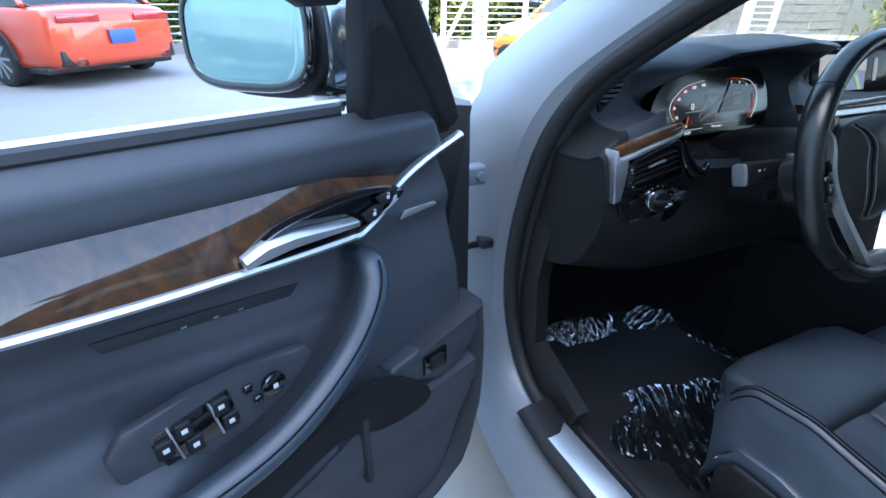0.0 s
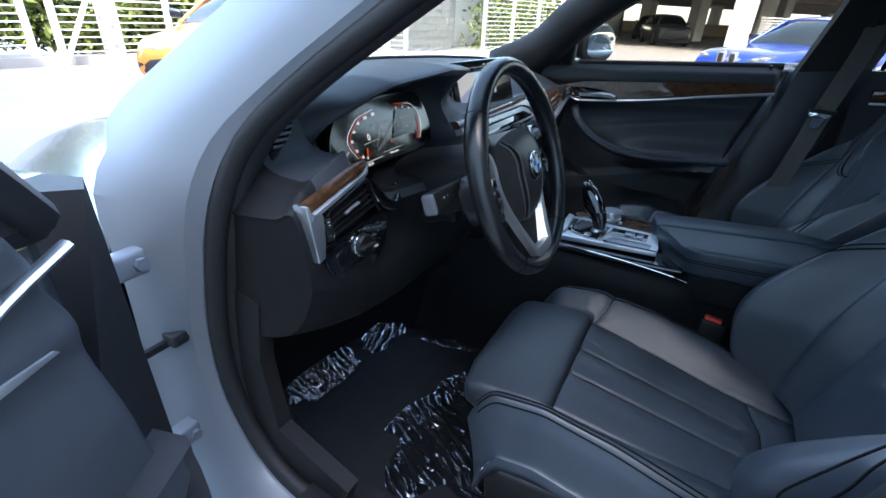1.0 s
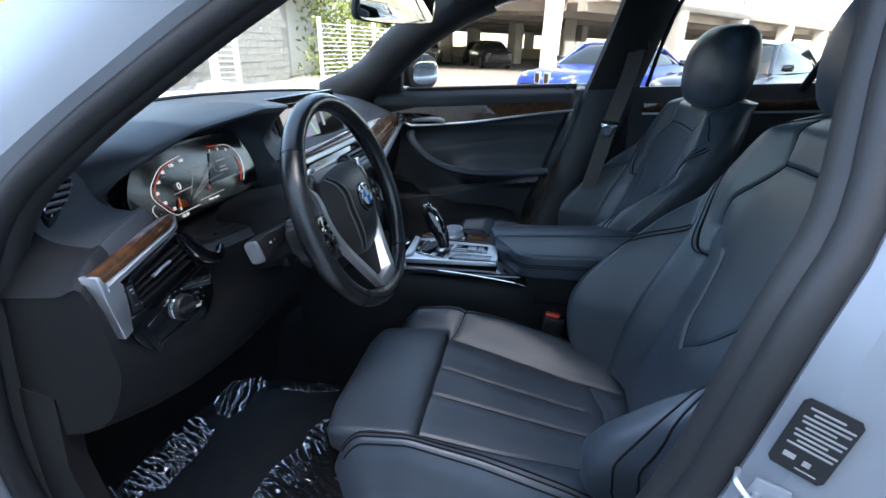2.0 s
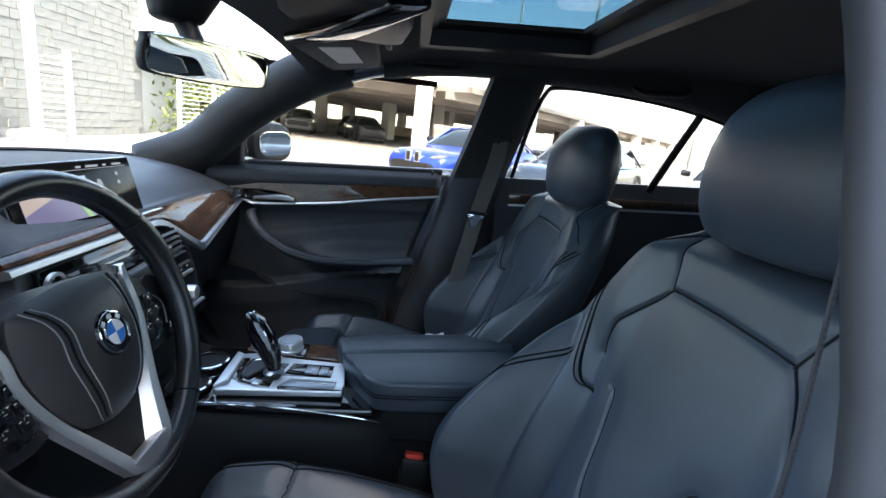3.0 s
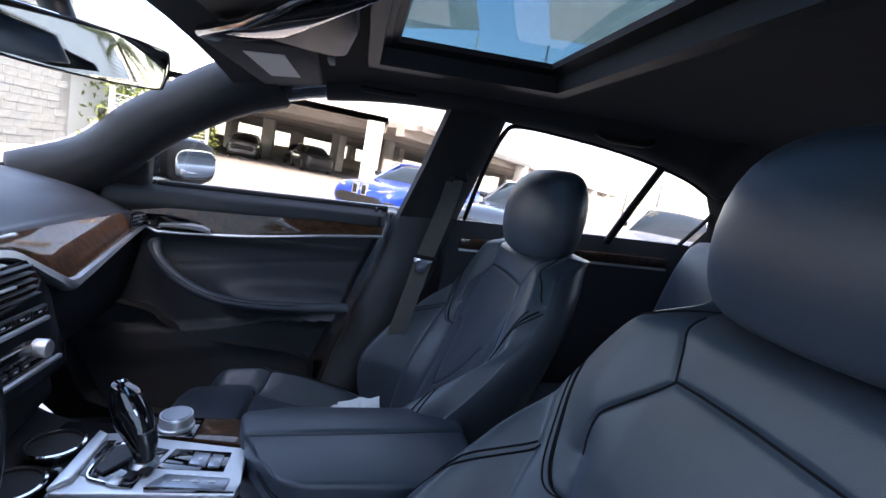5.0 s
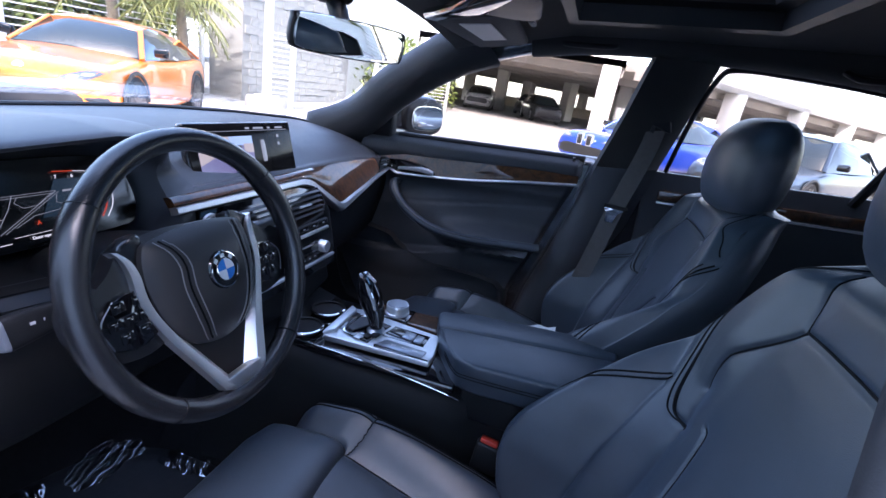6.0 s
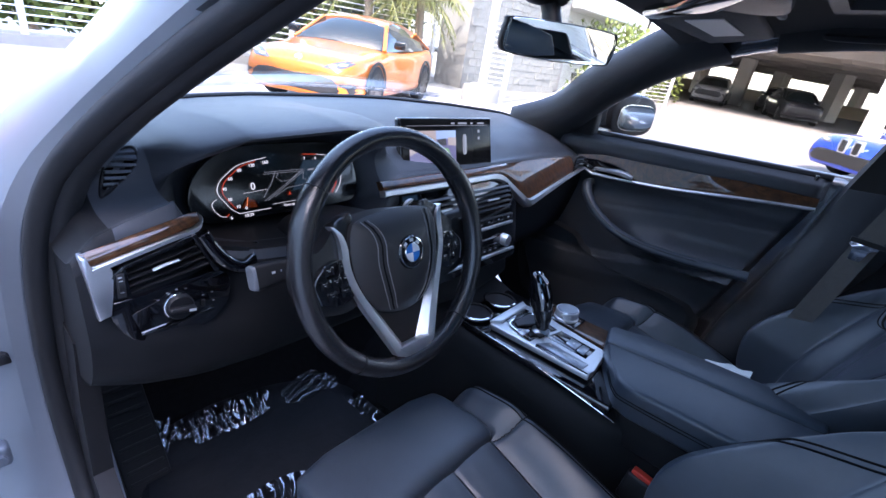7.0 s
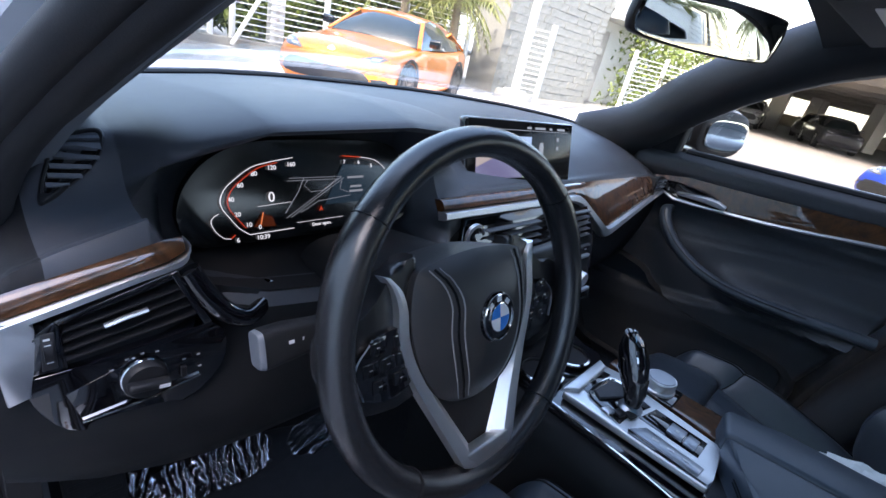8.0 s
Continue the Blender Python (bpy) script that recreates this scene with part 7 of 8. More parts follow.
for s in (1, -1):
    vz = thing("sun_visor", "dark folded sun visor with pale warning label", "sun visor", (0, 0, 0))
    a = [V(s * 0.17, -0.055, 1.372), V(s * 0.49, -0.10, 1.352), V(s * 0.46, -0.235, 1.366), V(s * 0.17, -0.245, 1.385)]
    part("pad", prism(a, (0, 0, -0.016), bevel=0.007, segs=3), HEADLINER, vz, "fabric-covered visor pad")
    lb = [V(s * 0.225, -0.115, 1.3565), V(s * 0.385, -0.135, 1.3455), V(s * 0.375, -0.195, 1.3495), V(s * 0.225, -0.185, 1.3605)]
    part("warning_label", prism(lb, (0, 0, -0.002)), WHITE, vz, "pale printed label")
    part("clip", box((s * 0.30, -0.262, 1.378), (0.05, 0.014, 0.010), 0.004), GREY_T, vz)
    gh = thing("grab_handle", "dark roof grab handle above side window", "grab handle", (0, 0, 0))
    pts = [V(s * 0.538, -0.300, 1.385), V(s * 0.518, -0.315, 1.372), V(s * 0.512, -0.34, 1.366), V(s * 0.512, -0.43, 1.366), V(s * 0.518, -0.455, 1.372), V(s * 0.535, -0.47, 1.388)]
    part("bar", sweep(catmull(pts, 4), 0.010, 10, flat=0.8), PLASTIC, gh)
    gh2 = thing("grab_handle", "dark roof grab handle above side window", "grab handle", (0, 0, 0))
    part("bar", sweep(catmull([p + V(-s * 0.01, -0.66, -0.032) for p in pts], 4), 0.010, 10, flat=0.8), PLASTIC, gh2)
belt = thing("seatbelt", "dark grey seatbelt webbing hanging on centre pillar", "seatbelt", (0, 0, 0))
bp = catmull([V(0.615, -0.606, 1.195), V(0.606, -0.592, 1.12), V(0.596, -0.566, 1.03), V(0.588, -0.540, 0.945), V(0.584, -0.512, 0.83), V(0.588, -0.480, 0.70), V(0.60, -0.44, 0.52)], 6)
part("webbing", loft([[p + V(0.003, 0.0235, 0.005), p + V(-0.003, -0.0235, -0.005), p + V(-0.0042, -0.0235, -0.005), p + V(0.0018, 0.0235, 0.005)] for p in bp]), FABRIC, belt, "grey woven webbing")
tongue = part("tongue", prism([V(0.580, -0.512, 0.950), V(0.580, -0.568, 0.944), V(0.580, -0.560, 0.934), V(0.580, -0.548, 0.930), V(0.580, -0.540, 0.900), V(0.580, -0.516, 0.902), V(0.580, -0.518, 0.932), V(0.580, -0.506, 0.938)], (0.003, 0, 0), bevel=0.001), CHROME, belt, "metal belt tongue")
part("tongue_grip", soft([(V(0.579, -0.508, 0.951), V(0.006, 0, 0), V(0, 0, 0.006)), (V(0.579, -0.572, 0.945), V(0.006, 0, 0), V(0, 0, 0.006))], 12, 3, 0.3), PLASTIC, tongue, "black plastic belt slot")
part("upper_anchor", soft([(V(0.612, -0.585, 1.205), V(0.014, 0, 0), V(0, 0.006, 0.022)), (V(0.612, -0.632, 1.190), V(0.014, 0, 0), V(0, 0.006, 0.022))], 16, 3, 0.4), PLASTIC, belt, "black belt guide loop")
part("pillar_slot", prism([V(0.600, -0.592, 1.235), V(0.600, -0.604, 1.232), V(0.603, -0.596, 1.165), V(0.603, -0.586, 1.168)], (0.006, 0, 0)), RUBBER, belt)
belt2 = thing("seatbelt", "dark woven seatbelt webbing hanging beside driver's seat", "seatbelt", (0, 0, 0))
bq = catmull([V(-0.592, -0.618, 1.24), V(-0.600, -0.600, 1.15), V(-0.612, -0.590, 1.02), V(-0.622, -0.575, 0.88), V(-0.64, -0.54, 0.66), V(-0.66, -0.50, 0.45)], 8)
part("webbing", loft([[p + V(0.010, -0.016, 0), p + V(-0.026, 0.018, 0), p + V(-0.027, 0.0165, 0), p + V(0.009, -0.0175, 0)] for p in bq]), WEBBING, belt2, "dark woven webbing")
part("upper_anchor", box((-0.60, -0.622, 1.235), (0.03, 0.05, 0.06), 0.01, 3), PLASTIC, belt2)

# ---------------------------------------------------------------- floor mat, pedals, papers
mat_ob = thing("floor_mat", "black carpet floor mat under crinkled clear plastic film", "floor mat", (0, 0, 0))
FILM = glass_mat("clear_film", (0.9, 0.9, 0.92), rough=0.03, clear=0.97, gloss=0.26)
mp = [(-0.68, 0.40), (-0.58, 0.55), (-0.30, 0.53), (-0.15, 0.42), (-0.14, 0.18), (-0.15, -0.06), (-0.62, -0.06), (-0.70, 0.15)]
def mat_z(x, y):
    return 0.336 + 0.30 * max(0.0, y - 0.40) ** 1.3
mm_ = smooth2d(mp, 5, True)
bm = bmesh.new()
cx, cy = -0.38, 0.24
rg = []
for k in (1.0, 0.97, 0.8, 0.6, 0.4, 0.2, 0.05):
    rg.append([V(cx + (x - cx) * k, cy + (y - cy) * k, mat_z(cx + (x - cx) * k, cy + (y - cy) * k) - (0.008 if k == 1.0 else 0)) for x, y in mm_])
part("carpet", loft(rg), FILMMAT, mat_ob, "black mat under clear film", 60)
ped = thing("dead_pedal", "ribbed black footrest beside pedals", "footrest", m=pose(-0.655, 0.50, 0.42, 52, 0, 0))
part("pad", box((0, 0, 0), (0.085, 0.26, 0.02), 0.006), RUBBER, ped)
for i in range(9):
    part("rib", box((0, -0.10 + i * 0.025, 0.012), (0.07, 0.008, 0.006), 0.002), RUBBER, ped)

def film_patch(cx, cy, rx, ry, seed, amp, pitch, lean, n):
    """Loose clear film on the mat: wavy creases side by side that die away towards the patch's edge."""
    c_, s_ = math.cos(radians(lean)), math.sin(radians(lean))
    def f(u, v):
        x, y = cx + (u - 0.5) * 2 * rx, cy + (v - 0.5) * 2 * ry
        a, b = (x * c_ + y * s_), (-x * s_ + y * c_)
        p = Vector((a * 14 + seed, b * 26, seed))
        ph = b / pitch * 6.283 + 5.0 * noise.noise(p) + 2.2 * noise.noise(p * 2.7)
        k = 0.35 + 0.65 * max(0.0, min(1.0, 0.5 + 1.3 * noise.noise(p * 0.8 + Vector((5, 2, 0)))))
        h = (0.5 + 0.5 * math.sin(ph)) ** 1.6 * amp * k
        r = math.hypot(u - 0.5, v - 0.5) * 2 + 0.40 * noise.noise(Vector((u * 4 + seed, v * 4, seed)))
        return V(x, y, mat_z(x, y) + 0.004 + h * min(1, max(0, 1.0 - r) * 2.5)), r
    bm = bmesh.new()
    vs = [[f(i / n, j / n) for j in range(n + 1)] for i in range(n + 1)]
    bv = {}
    for i in range(n):
        for j in range(n):
            q4 = [(i, j), (i + 1, j), (i + 1, j + 1), (i, j + 1)]
            if max(vs[a][b][1] for a, b in q4) < 0.95:
                for k in q4:
                    if k not in bv:
                        bv[k] = bm.verts.new(vs[k[0]][k[1]][0])
                bm.faces.new([bv[k] for k in q4])
    part("film_crease", bm, FILM, mat_ob, "crinkled clear plastic film", 80)
film_patch(-0.45, 0.11, 0.21, 0.15, 1.0, 0.013, 0.021, 62, 210)
film_patch(-0.16, 0.30, 0.04, 0.10, 4.0, 0.009, 0.020, 30, 80)
film_patch(-0.47, 0.50, 0.13, 0.06, 5.0, 0.012, 0.019, 75, 130)
film_patch(-0.62, 0.54, 0.06, 0.07, 9.0, 0.012, 0.022, 60, 80)
film_patch(-0.25, 0.47, 0.09, 0.05, 7.0, 0.010, 0.018, 15, 90)
pp_ = thing("paper_sheets", "crumpled white papers on passenger seat", "paper", (0, 0, 0))
for k in range(3):
    def pf(u, v, k=k):
        x, y = 0.235 + k * 0.018 + u * 0.12, -0.30 - k * 0.02 - v * 0.10
        return V(x, y, 0.56 + 0.03 * u + 0.025 * noise.noise(Vector((u * 3 + k, v * 3, k * 2.0))) + k * 0.006 + 0.02 * v)
    part("sheet", grid(pf, 10, 10), PAPER, pp_, "white paper sheet", 20)
# door check strap, hinge bolts, striker and tyre label on the painted frame
hg = thing("door_check", "black door check strap with bolt on frame", "door check", (-0.822, 0.438, 0.728))
part("bracket", box((0, 0, 0), (0.030, 0.030, 0.024), 0.005, 3), RUBBER, hg)
part("strap", box((-0.030, 0.006, -0.006), (0.05, 0.010, 0.014), 0.003), PLASTIC, hg)
part("bolt", lathe([(0.007, 0), (0.007, 0.006), (0.0, 0.007)], 6, (0.004, -0.014, 0.002), "Y"), PLASTIC, hg)
for z in (0.885, 0.56):
    hb = part("hinge", box((-0.865, 0.42, z), (0.05, 0.03, 0.04), 0.008, 3), PAINT_IN, body, "silver painted door hinge")
    part("bolt", lathe([(0.010, 0), (0.010, 0.008), (0.0, 0.008)], 6, (-0.855, 0.405, z), "Y"), PAINT_IN, hb)
# axes of the pillar's painted face: across, into the pillar, up along it
_py = Vector((0.883, -0.447, -0.139)).normalized()
_px = _py.cross(Vector((0.02, -0.24, 0.97))).normalized()
PILLAR = Matrix((_px, _py, _px.cross(_py))).transposed()
stk = thing("door_striker", "steel door striker loop with bolt on pillar", "striker", m=Matrix.Translation((-0.812, -0.492, 0.848)) @ PILLAR.to_4x4())
part("plate", prism([(-0.012, -0.001, -0.016), (0.018, -0.001, -0.016), (0.022, -0.001, 0.0), (0.014, -0.001, 0.016), (-0.010, -0.001, 0.012)], (0, -0.004, 0), bevel=0.001), PAINT_IN, stk, "painted striker plate")
part("loop", sweep(catmull([V(-0.022, 0.0, 0.008), V(-0.020, -0.016, 0.006), V(-0.006, -0.018, 0.0), V(-0.004, 0.0, -0.002)], 4), 0.0026, 8), SATIN, stk, "bright steel loop")
bolt_ = part("bolt", lathe([(0.0075, 0), (0.0075, -0.008), (0.0, -0.009)], 16, (0.010, -0.002, 0.0), "Y"), PAINT_IN, stk)
part("socket", lathe([(0.003, 0), (0.003, -0.0005), (0.0, -0.0006)], 6, (0.010, -0.0109, 0.0), "Y"), PLASTIC, bolt_)
lbm = Matrix.Translation((-0.8135, -0.514, 0.908)) @ PILLAR.to_4x4()
tl = thing("tyre_label", "black information label with white print on pillar", "label", m=lbm)
part("label_sheet", prism([(x, -0.0008, z) for x, z in smooth2d([(-0.019, -0.028), (-0.016, -0.032), (0.016, -0.032), (0.019, -0.028), (0.019, 0.028), (0.016, 0.032), (-0.016, 0.032), (-0.019, 0.028)], 1, True)], (0, 0.0012, 0)), PLASTIC, tl)
for i in range(9):
    part("print_bar", box((-0.002 + 0.003 * ((i * 5) % 3), -0.0012, 0.025 - i * 0.0042), (0.022 + 0.008 * ((i * 7) % 3) / 2, 0.0006, 0.0016)), GREY_T, tl)
for x, z, w in ((-0.008, -0.019, 0.008), (0.004, -0.020, 0.005), (0.006, -0.027, 0.014)):
    part("print_bar", box((x, -0.0012, z), (w, 0.0006, 0.0045 if w < 0.01 else 0.001)), GREY_T, tl)

# ---------------------------------------------------------------- outside: ground, fence, buildings, cars
CONCRETE = mat("pale_concrete", (0.27, 0.255, 0.235), 0.85, var=0.14, scale=0.9, bump=0.3, bscale=40)
CONC_DARK = mat("garage_concrete", (0.36, 0.33, 0.30), 0.85, var=0.15, scale=0.7, bump=0.3, bscale=30)
WHITEWALL = mat("white_render_wall", (0.62, 0.61, 0.58), 0.8, var=0.05, scale=0.8)
STEEL_W = mat("white_painted_steel", (0.66, 0.66, 0.65), 0.45, var=0.04, scale=5)
STONE = mat("grey_wall_stone", (0.30, 0.29, 0.265), 0.85, var=0.28, scale=6, bump=0.6, bscale=60)
MORTAR = mat("wall_mortar", (0.24, 0.23, 0.21), 0.9, var=0.1, scale=9)
LEAFG = mat("hedge_leaf", (0.085, 0.13, 0.025), 0.55, var=0.45, scale=1.5, base2=(0.20, 0.24, 0.05))
PALM = mat("palm_leaf", (0.10, 0.14, 0.035), 0.5, var=0.4, scale=2, base2=(0.28, 0.27, 0.07))
BARK = mat("palm_bark", (0.22, 0.18, 0.13), 0.9, var=0.3, scale=8, bump=0.6, bscale=40)
TYRE = mat("tyre_rubber", (0.018, 0.018, 0.018), 0.75, var=0.15, scale=15)
RIM_D = mat("dark_alloy", (0.10, 0.10, 0.105), 0.3, metal=0.9)
RIM_S = mat("bright_alloy", (0.5, 0.5, 0.5), 0.3, metal=0.9)
CARGLASS = mat("dark_car_glass", (0.02, 0.028, 0.03), 0.04, var=0.05, coat=0.6)
HEAD_D = mat("headlamp_surround", (0.10, 0.105, 0.115), 0.12, var=0.1, scale=20, coat=1.0)
LAMP = mat("headlamp_glass", (0.55, 0.57, 0.6), 0.08, metal=0.4, coat=1.0)
PLATE_B = mat("blue_plate", (0.05, 0.12, 0.45), 0.4)
TAIL = mat("tail_lamp", (0.45, 0.02, 0.02), 0.12, coat=1.0)
GRILLE = mat("black_grille", (0.02, 0.02, 0.02), 0.4)
STONE.node_tree.nodes["Principled BSDF"].inputs["Specular IOR Level"].default_value = 0.2

solo("ground", sheet(lambda u, v: V(-400 + 800 * u, -400 + 800 * v, 0), 20, 20, (0, 0, -0.2)), CONCRETE, "pale sun-bleached concrete forecourt", "ground", "structure", car=False)


def vehicle(name, label, L, W, H, colour, m, style="coupe", rim=None, group=""):
    """A parked car, forward along +x, wheels on the ground."""
    c = thing(name, label, "car", m=m, group=group, car=False)
    wb = 0.6 * L
    rings = []
    prof = {"coupe": [(-0.5, 0.62, 0.80, 0.30), (-0.47, 0.90, 0.90, 0.24), (-0.36, 0.97, 0.93, 0.2), (-0.2, 1.0, 0.90, 0.17), (0.0, 1.0, 0.88, 0.16), (0.16, 1.0, 0.88, 0.17), (0.30, 0.98, 0.80, 0.19), (0.40, 0.97, 0.755, 0.2), (0.45, 0.94, 0.71, 0.2), (0.485, 0.86, 0.63, 0.2), (0.50, 0.74, 0.52, 0.24)],
            "suv": [(-0.5, 0.75, 1.0, 0.4), (-0.47, 0.93, 1.05, 0.3), (-0.3, 1.0, 1.06, 0.25), (0.0, 1.0, 1.05, 0.24), (0.18, 1.0, 1.04, 0.24), (0.32, 0.98, 1.0, 0.25), (0.42, 0.95, 0.95, 0.26), (0.47, 0.88, 0.88, 0.28), (0.495, 0.76, 0.76, 0.34)]}[style]
    for f, w, zt, zb in prof:
        x, hw = f * L, w * W / 2
        rings.append([V(x, -hw * 0.86, zb), V(x, -hw * 0.985, zb + 0.10), V(x, -hw, 0.55 * zt + 0.1), V(x, -hw * 0.965, zt - 0.10), V(x, -hw * 0.86, zt - 0.015), V(x, -hw * 0.5, zt + 0.02), V(x, 0, zt + 0.03), V(x, hw * 0.5, zt + 0.02), V(x, hw * 0.86, zt - 0.015), V(x, hw * 0.965, zt - 0.10), V(x, hw, 0.55 * zt + 0.1), V(x, hw * 0.985, zb + 0.10), V(x, hw * 0.86, zb)])
    rows = [catmull(r, 3) for r in rings]
    rows = [list(r) for r in zip(*[catmull(q, 4) for q in zip(*rows)])]
    bb = loft(rows)
    bmesh.ops.recalc_face_normals(bb, faces=bb.faces)
    tree = BVHTree.FromBMesh(bb)
    def nose(y, z, o=0.0):
        """A point over the front skin, o proud of it."""
        h = tree.ray_cast(V(L, y, z), V(-1, 0, 0))[0]
        return (h if h is not None else V(0.47 * L, y, z)) + V(o, 0, 0)
    def panel(name, poly, material, o, label=""):
        """A thin piece lying on the front skin, given across and in height."""
        ring = smooth2d(poly, 3, True)
        cy, cz = sum(p[0] for p in ring) / len(ring), sum(p[1] for p in ring) / len(ring)
        return part(name, loft([[nose(cy + (y - cy) * f, cz + (z - cz) * f, d) for y, z in ring] for f, d in ((1.0, -0.02), (1.0, o), (0.97, o + 0.004), (0.7, o + 0.006), (0.35, o + 0.006), (0.05, o + 0.006))]), material, c, label, 50)
    part("body", bb, colour, c, "", 60)
    top = H
    cab = {"coupe": [(-0.42, 0.84, 0.70, 0.92, 0.93), (-0.30, 0.88, 0.66, 0.90, top - 0.12), (-0.14, 0.90, 0.62, 0.88, top - 0.02), (-0.02, 0.90, 0.62, 0.88, top), (0.06, 0.90, 0.64, 0.87, top - 0.06), (0.19, 0.88, 0.80, 0.86, 0.90)],
           "suv": [(-0.48, 0.88, 0.72, 1.02, 1.06), (-0.42, 0.90, 0.70, 1.02, top - 0.1), (-0.2, 0.92, 0.70, 1.02, top), (0.02, 0.92, 0.70, 1.02, top - 0.02), (0.10, 0.92, 0.72, 1.02, top - 0.12), (0.24, 0.90, 0.82, 1.02, 1.05)]}[style]
    rg, rf = [], []
    for f, wl, wt, zl, zt in cab:
        x = f * L
        a, t = wl * W / 2, wt * W / 2
        rg.append([V(x, -a, zl), V(x, -(a + t) / 2 - 0.02, (zl + zt) / 2), V(x, -t, zt - 0.02), V(x, -t * 0.5, zt + 0.012), V(x, 0, zt + 0.02), V(x, t * 0.5, zt + 0.012), V(x, t, zt - 0.02), V(x, (a + t) / 2 + 0.02, (zl + zt) / 2), V(x, a, zl)])
    part("glasshouse", loft(rg, True, True), CARGLASS, c, "dark car windows", 60)
    for r in rg[1:-1]:
        rf.append([q + V(0, 0, 0.012) for q in r[2:7]])
    part("roof", loft([[p for p in r] + [p + V(0, 0, -0.02) for p in reversed(r)] for r in rf]), colour, c, "", 60)
    for sy in (-1, 1):
        for i, (q0, q1) in enumerate(((1, 2), (4, 5))):
            k = 2 if sy < 0 else 6
            pts = [rg[-2][k] + V(0, 0, 0.006), rg[-1][0 if sy < 0 else 8] + V(0, 0, 0.01)] if i else [rg[1][k] + V(0, 0, 0.006), rg[0][0 if sy < 0 else 8] + V(0, 0, 0.01)]
            part("pillar", sweep(pts, 0.034, 8, flat=0.6), colour, c)
        mz = 0.98 if style == "coupe" else 1.14
        mo = soft([(V(0.13 * L, sy * (W / 2 - 0.02), mz), V(0.05, 0, 0), V(0, 0, 0.06)), (V(0.13 * L, sy * (W / 2 + 0.13), mz + 0.01), V(0.05, 0, 0), V(0, 0, 0.065))], 16, 3, 0.4)
        part("side_mirror", mo, colour if style != "coupe" else PIANO, c)
        hz = 0.66 if style == "coupe" else 0.86
        k_ = W / 1.78
        hl = [(0.40, hz - 0.055), (0.60, hz - 0.060), (0.72, hz - 0.02), (0.785, hz + 0.055), (0.70, hz + 0.060), (0.56, hz + 0.030)]
        hp = panel("headlight", [(sy * y * k_, z) for y, z in hl], HEAD_D, 0.002, "dark headlight under clear glass")
        for yy, zz in ((0.54, -0.022), (0.66, 0.008)):
            bead = [(sy * (yy + q * 0.045) * k_, hz + zz + r * 0.020) for q, r in ((-1, -0.7), (1, -0.4), (1, 1), (-1, 0.6))]
            lamp_ = panel("lamp_lens", bead, LAMP, 0.009, "bright lamp lens")
            lamp_.parent = hp
        part("tail_light", box((-0.503 * L, sy * W * 0.25, 0.80 if style == "coupe" else 0.95), (0.03, 0.5, 0.09), 0.012), TAIL, c, "red tail light")
        for fx in (wb / 2, -wb / 2):
            wr = 0.335 if style == "coupe" else 0.37
            wh = part("wheel", lathe([(wr - 0.09, -0.11), (wr - 0.03, -0.115), (wr, -0.09), (wr, 0.09), (wr - 0.03, 0.115), (wr - 0.09, 0.11)], 36, (fx, sy * (W / 2 - 0.105), wr), "Y"), TYRE, c, "black tyre")
            rim_o = part("rim", lathe([(wr - 0.085, -0.105), (wr - 0.10, -0.07), (wr - 0.11, 0.0), (0.03, 0.0)], 30, (fx, sy * (W / 2 - 0.105), wr), "Y" ), GRILLE, wh)
            sb = bmesh.new()
            for k in range(10):
                a = 2 * math.pi * k / 10
                d = V(math.cos(a), 0, math.sin(a))
                e = V(-d.z, 0, d.x)
                yo = sy * (W / 2 - 0.105 + 0.112)
                p0 = V(fx, yo, wr)
                prism([p0 + e * 0.022, p0 - e * 0.022, p0 + d * (wr - 0.085) - e * 0.014, p0 + d * (wr - 0.085) + e * 0.014], (0, -sy * 0.03, 0), sb)
            part("spokes", sb, rim or RIM_D, wh, "alloy spokes")
            ar = [V(fx + (wr + 0.045) * math.cos(q), sy * (W / 2 - 0.005), wr + (wr + 0.045) * math.sin(q)) for q in (math.pi * j / 14 for j in range(15))]
            part("wheel_arch", sweep(ar, 0.030, 8, flat=0.6, up=(0, 1, 0)), GRILLE, c, "dark wheel arch")
    gz, gh = (0.375, 0.10) if style == "coupe" else (0.62, 0.14)
    gw = W * 0.335
    panel("grille", [(-gw * 0.94, gz + gh), (0, gz + gh * 1.05), (gw * 0.94, gz + gh), (gw * 1.06, gz - gh), (0, gz - gh), (-gw * 1.06, gz - gh)], GRILLE, 0.003, "black mesh grille")
    for sy in (-1, 1):
        panel("fog_recess", [(sy * W * 0.375, gz + 0.05), (sy * W * 0.465, gz + 0.055), (sy * W * 0.47, gz - 0.09), (sy * W * 0.445, gz - 0.09), (sy * W * 0.435, gz + 0.01), (sy * W * 0.38, gz + 0.025)], GRILLE, 0.003)
        part("exhaust_tip", lathe([(0.045, 0), (0.05, 0.03), (0.05, 0.10), (0.045, 0.10)], 16, (-0.505 * L - 0.02, sy * W * 0.30, 0.31), "X"), RIM_S, c)
    part("rear_valance", box((-0.478 * L, 0, 0.36), (0.14, W * 0.80, 0.20), 0.03, 3), GRILLE, c, "dark rear valance")
    part("lower_skirt", box((0, 0, 0.22), (L * 0.9, W * 0.9, 0.10), 0.03), GRILLE, c)
    part("number_plate", box((-0.507 * L, 0, 0.58), (0.02, 0.34, 0.16), 0.004), PLATE_B if "red" in name else WHITE, c)
    return c


def paint(name, col, metal=0.2):
    return mat(name, col, 0.3, metal=metal, var=0.05, scale=3, coat=1.0)


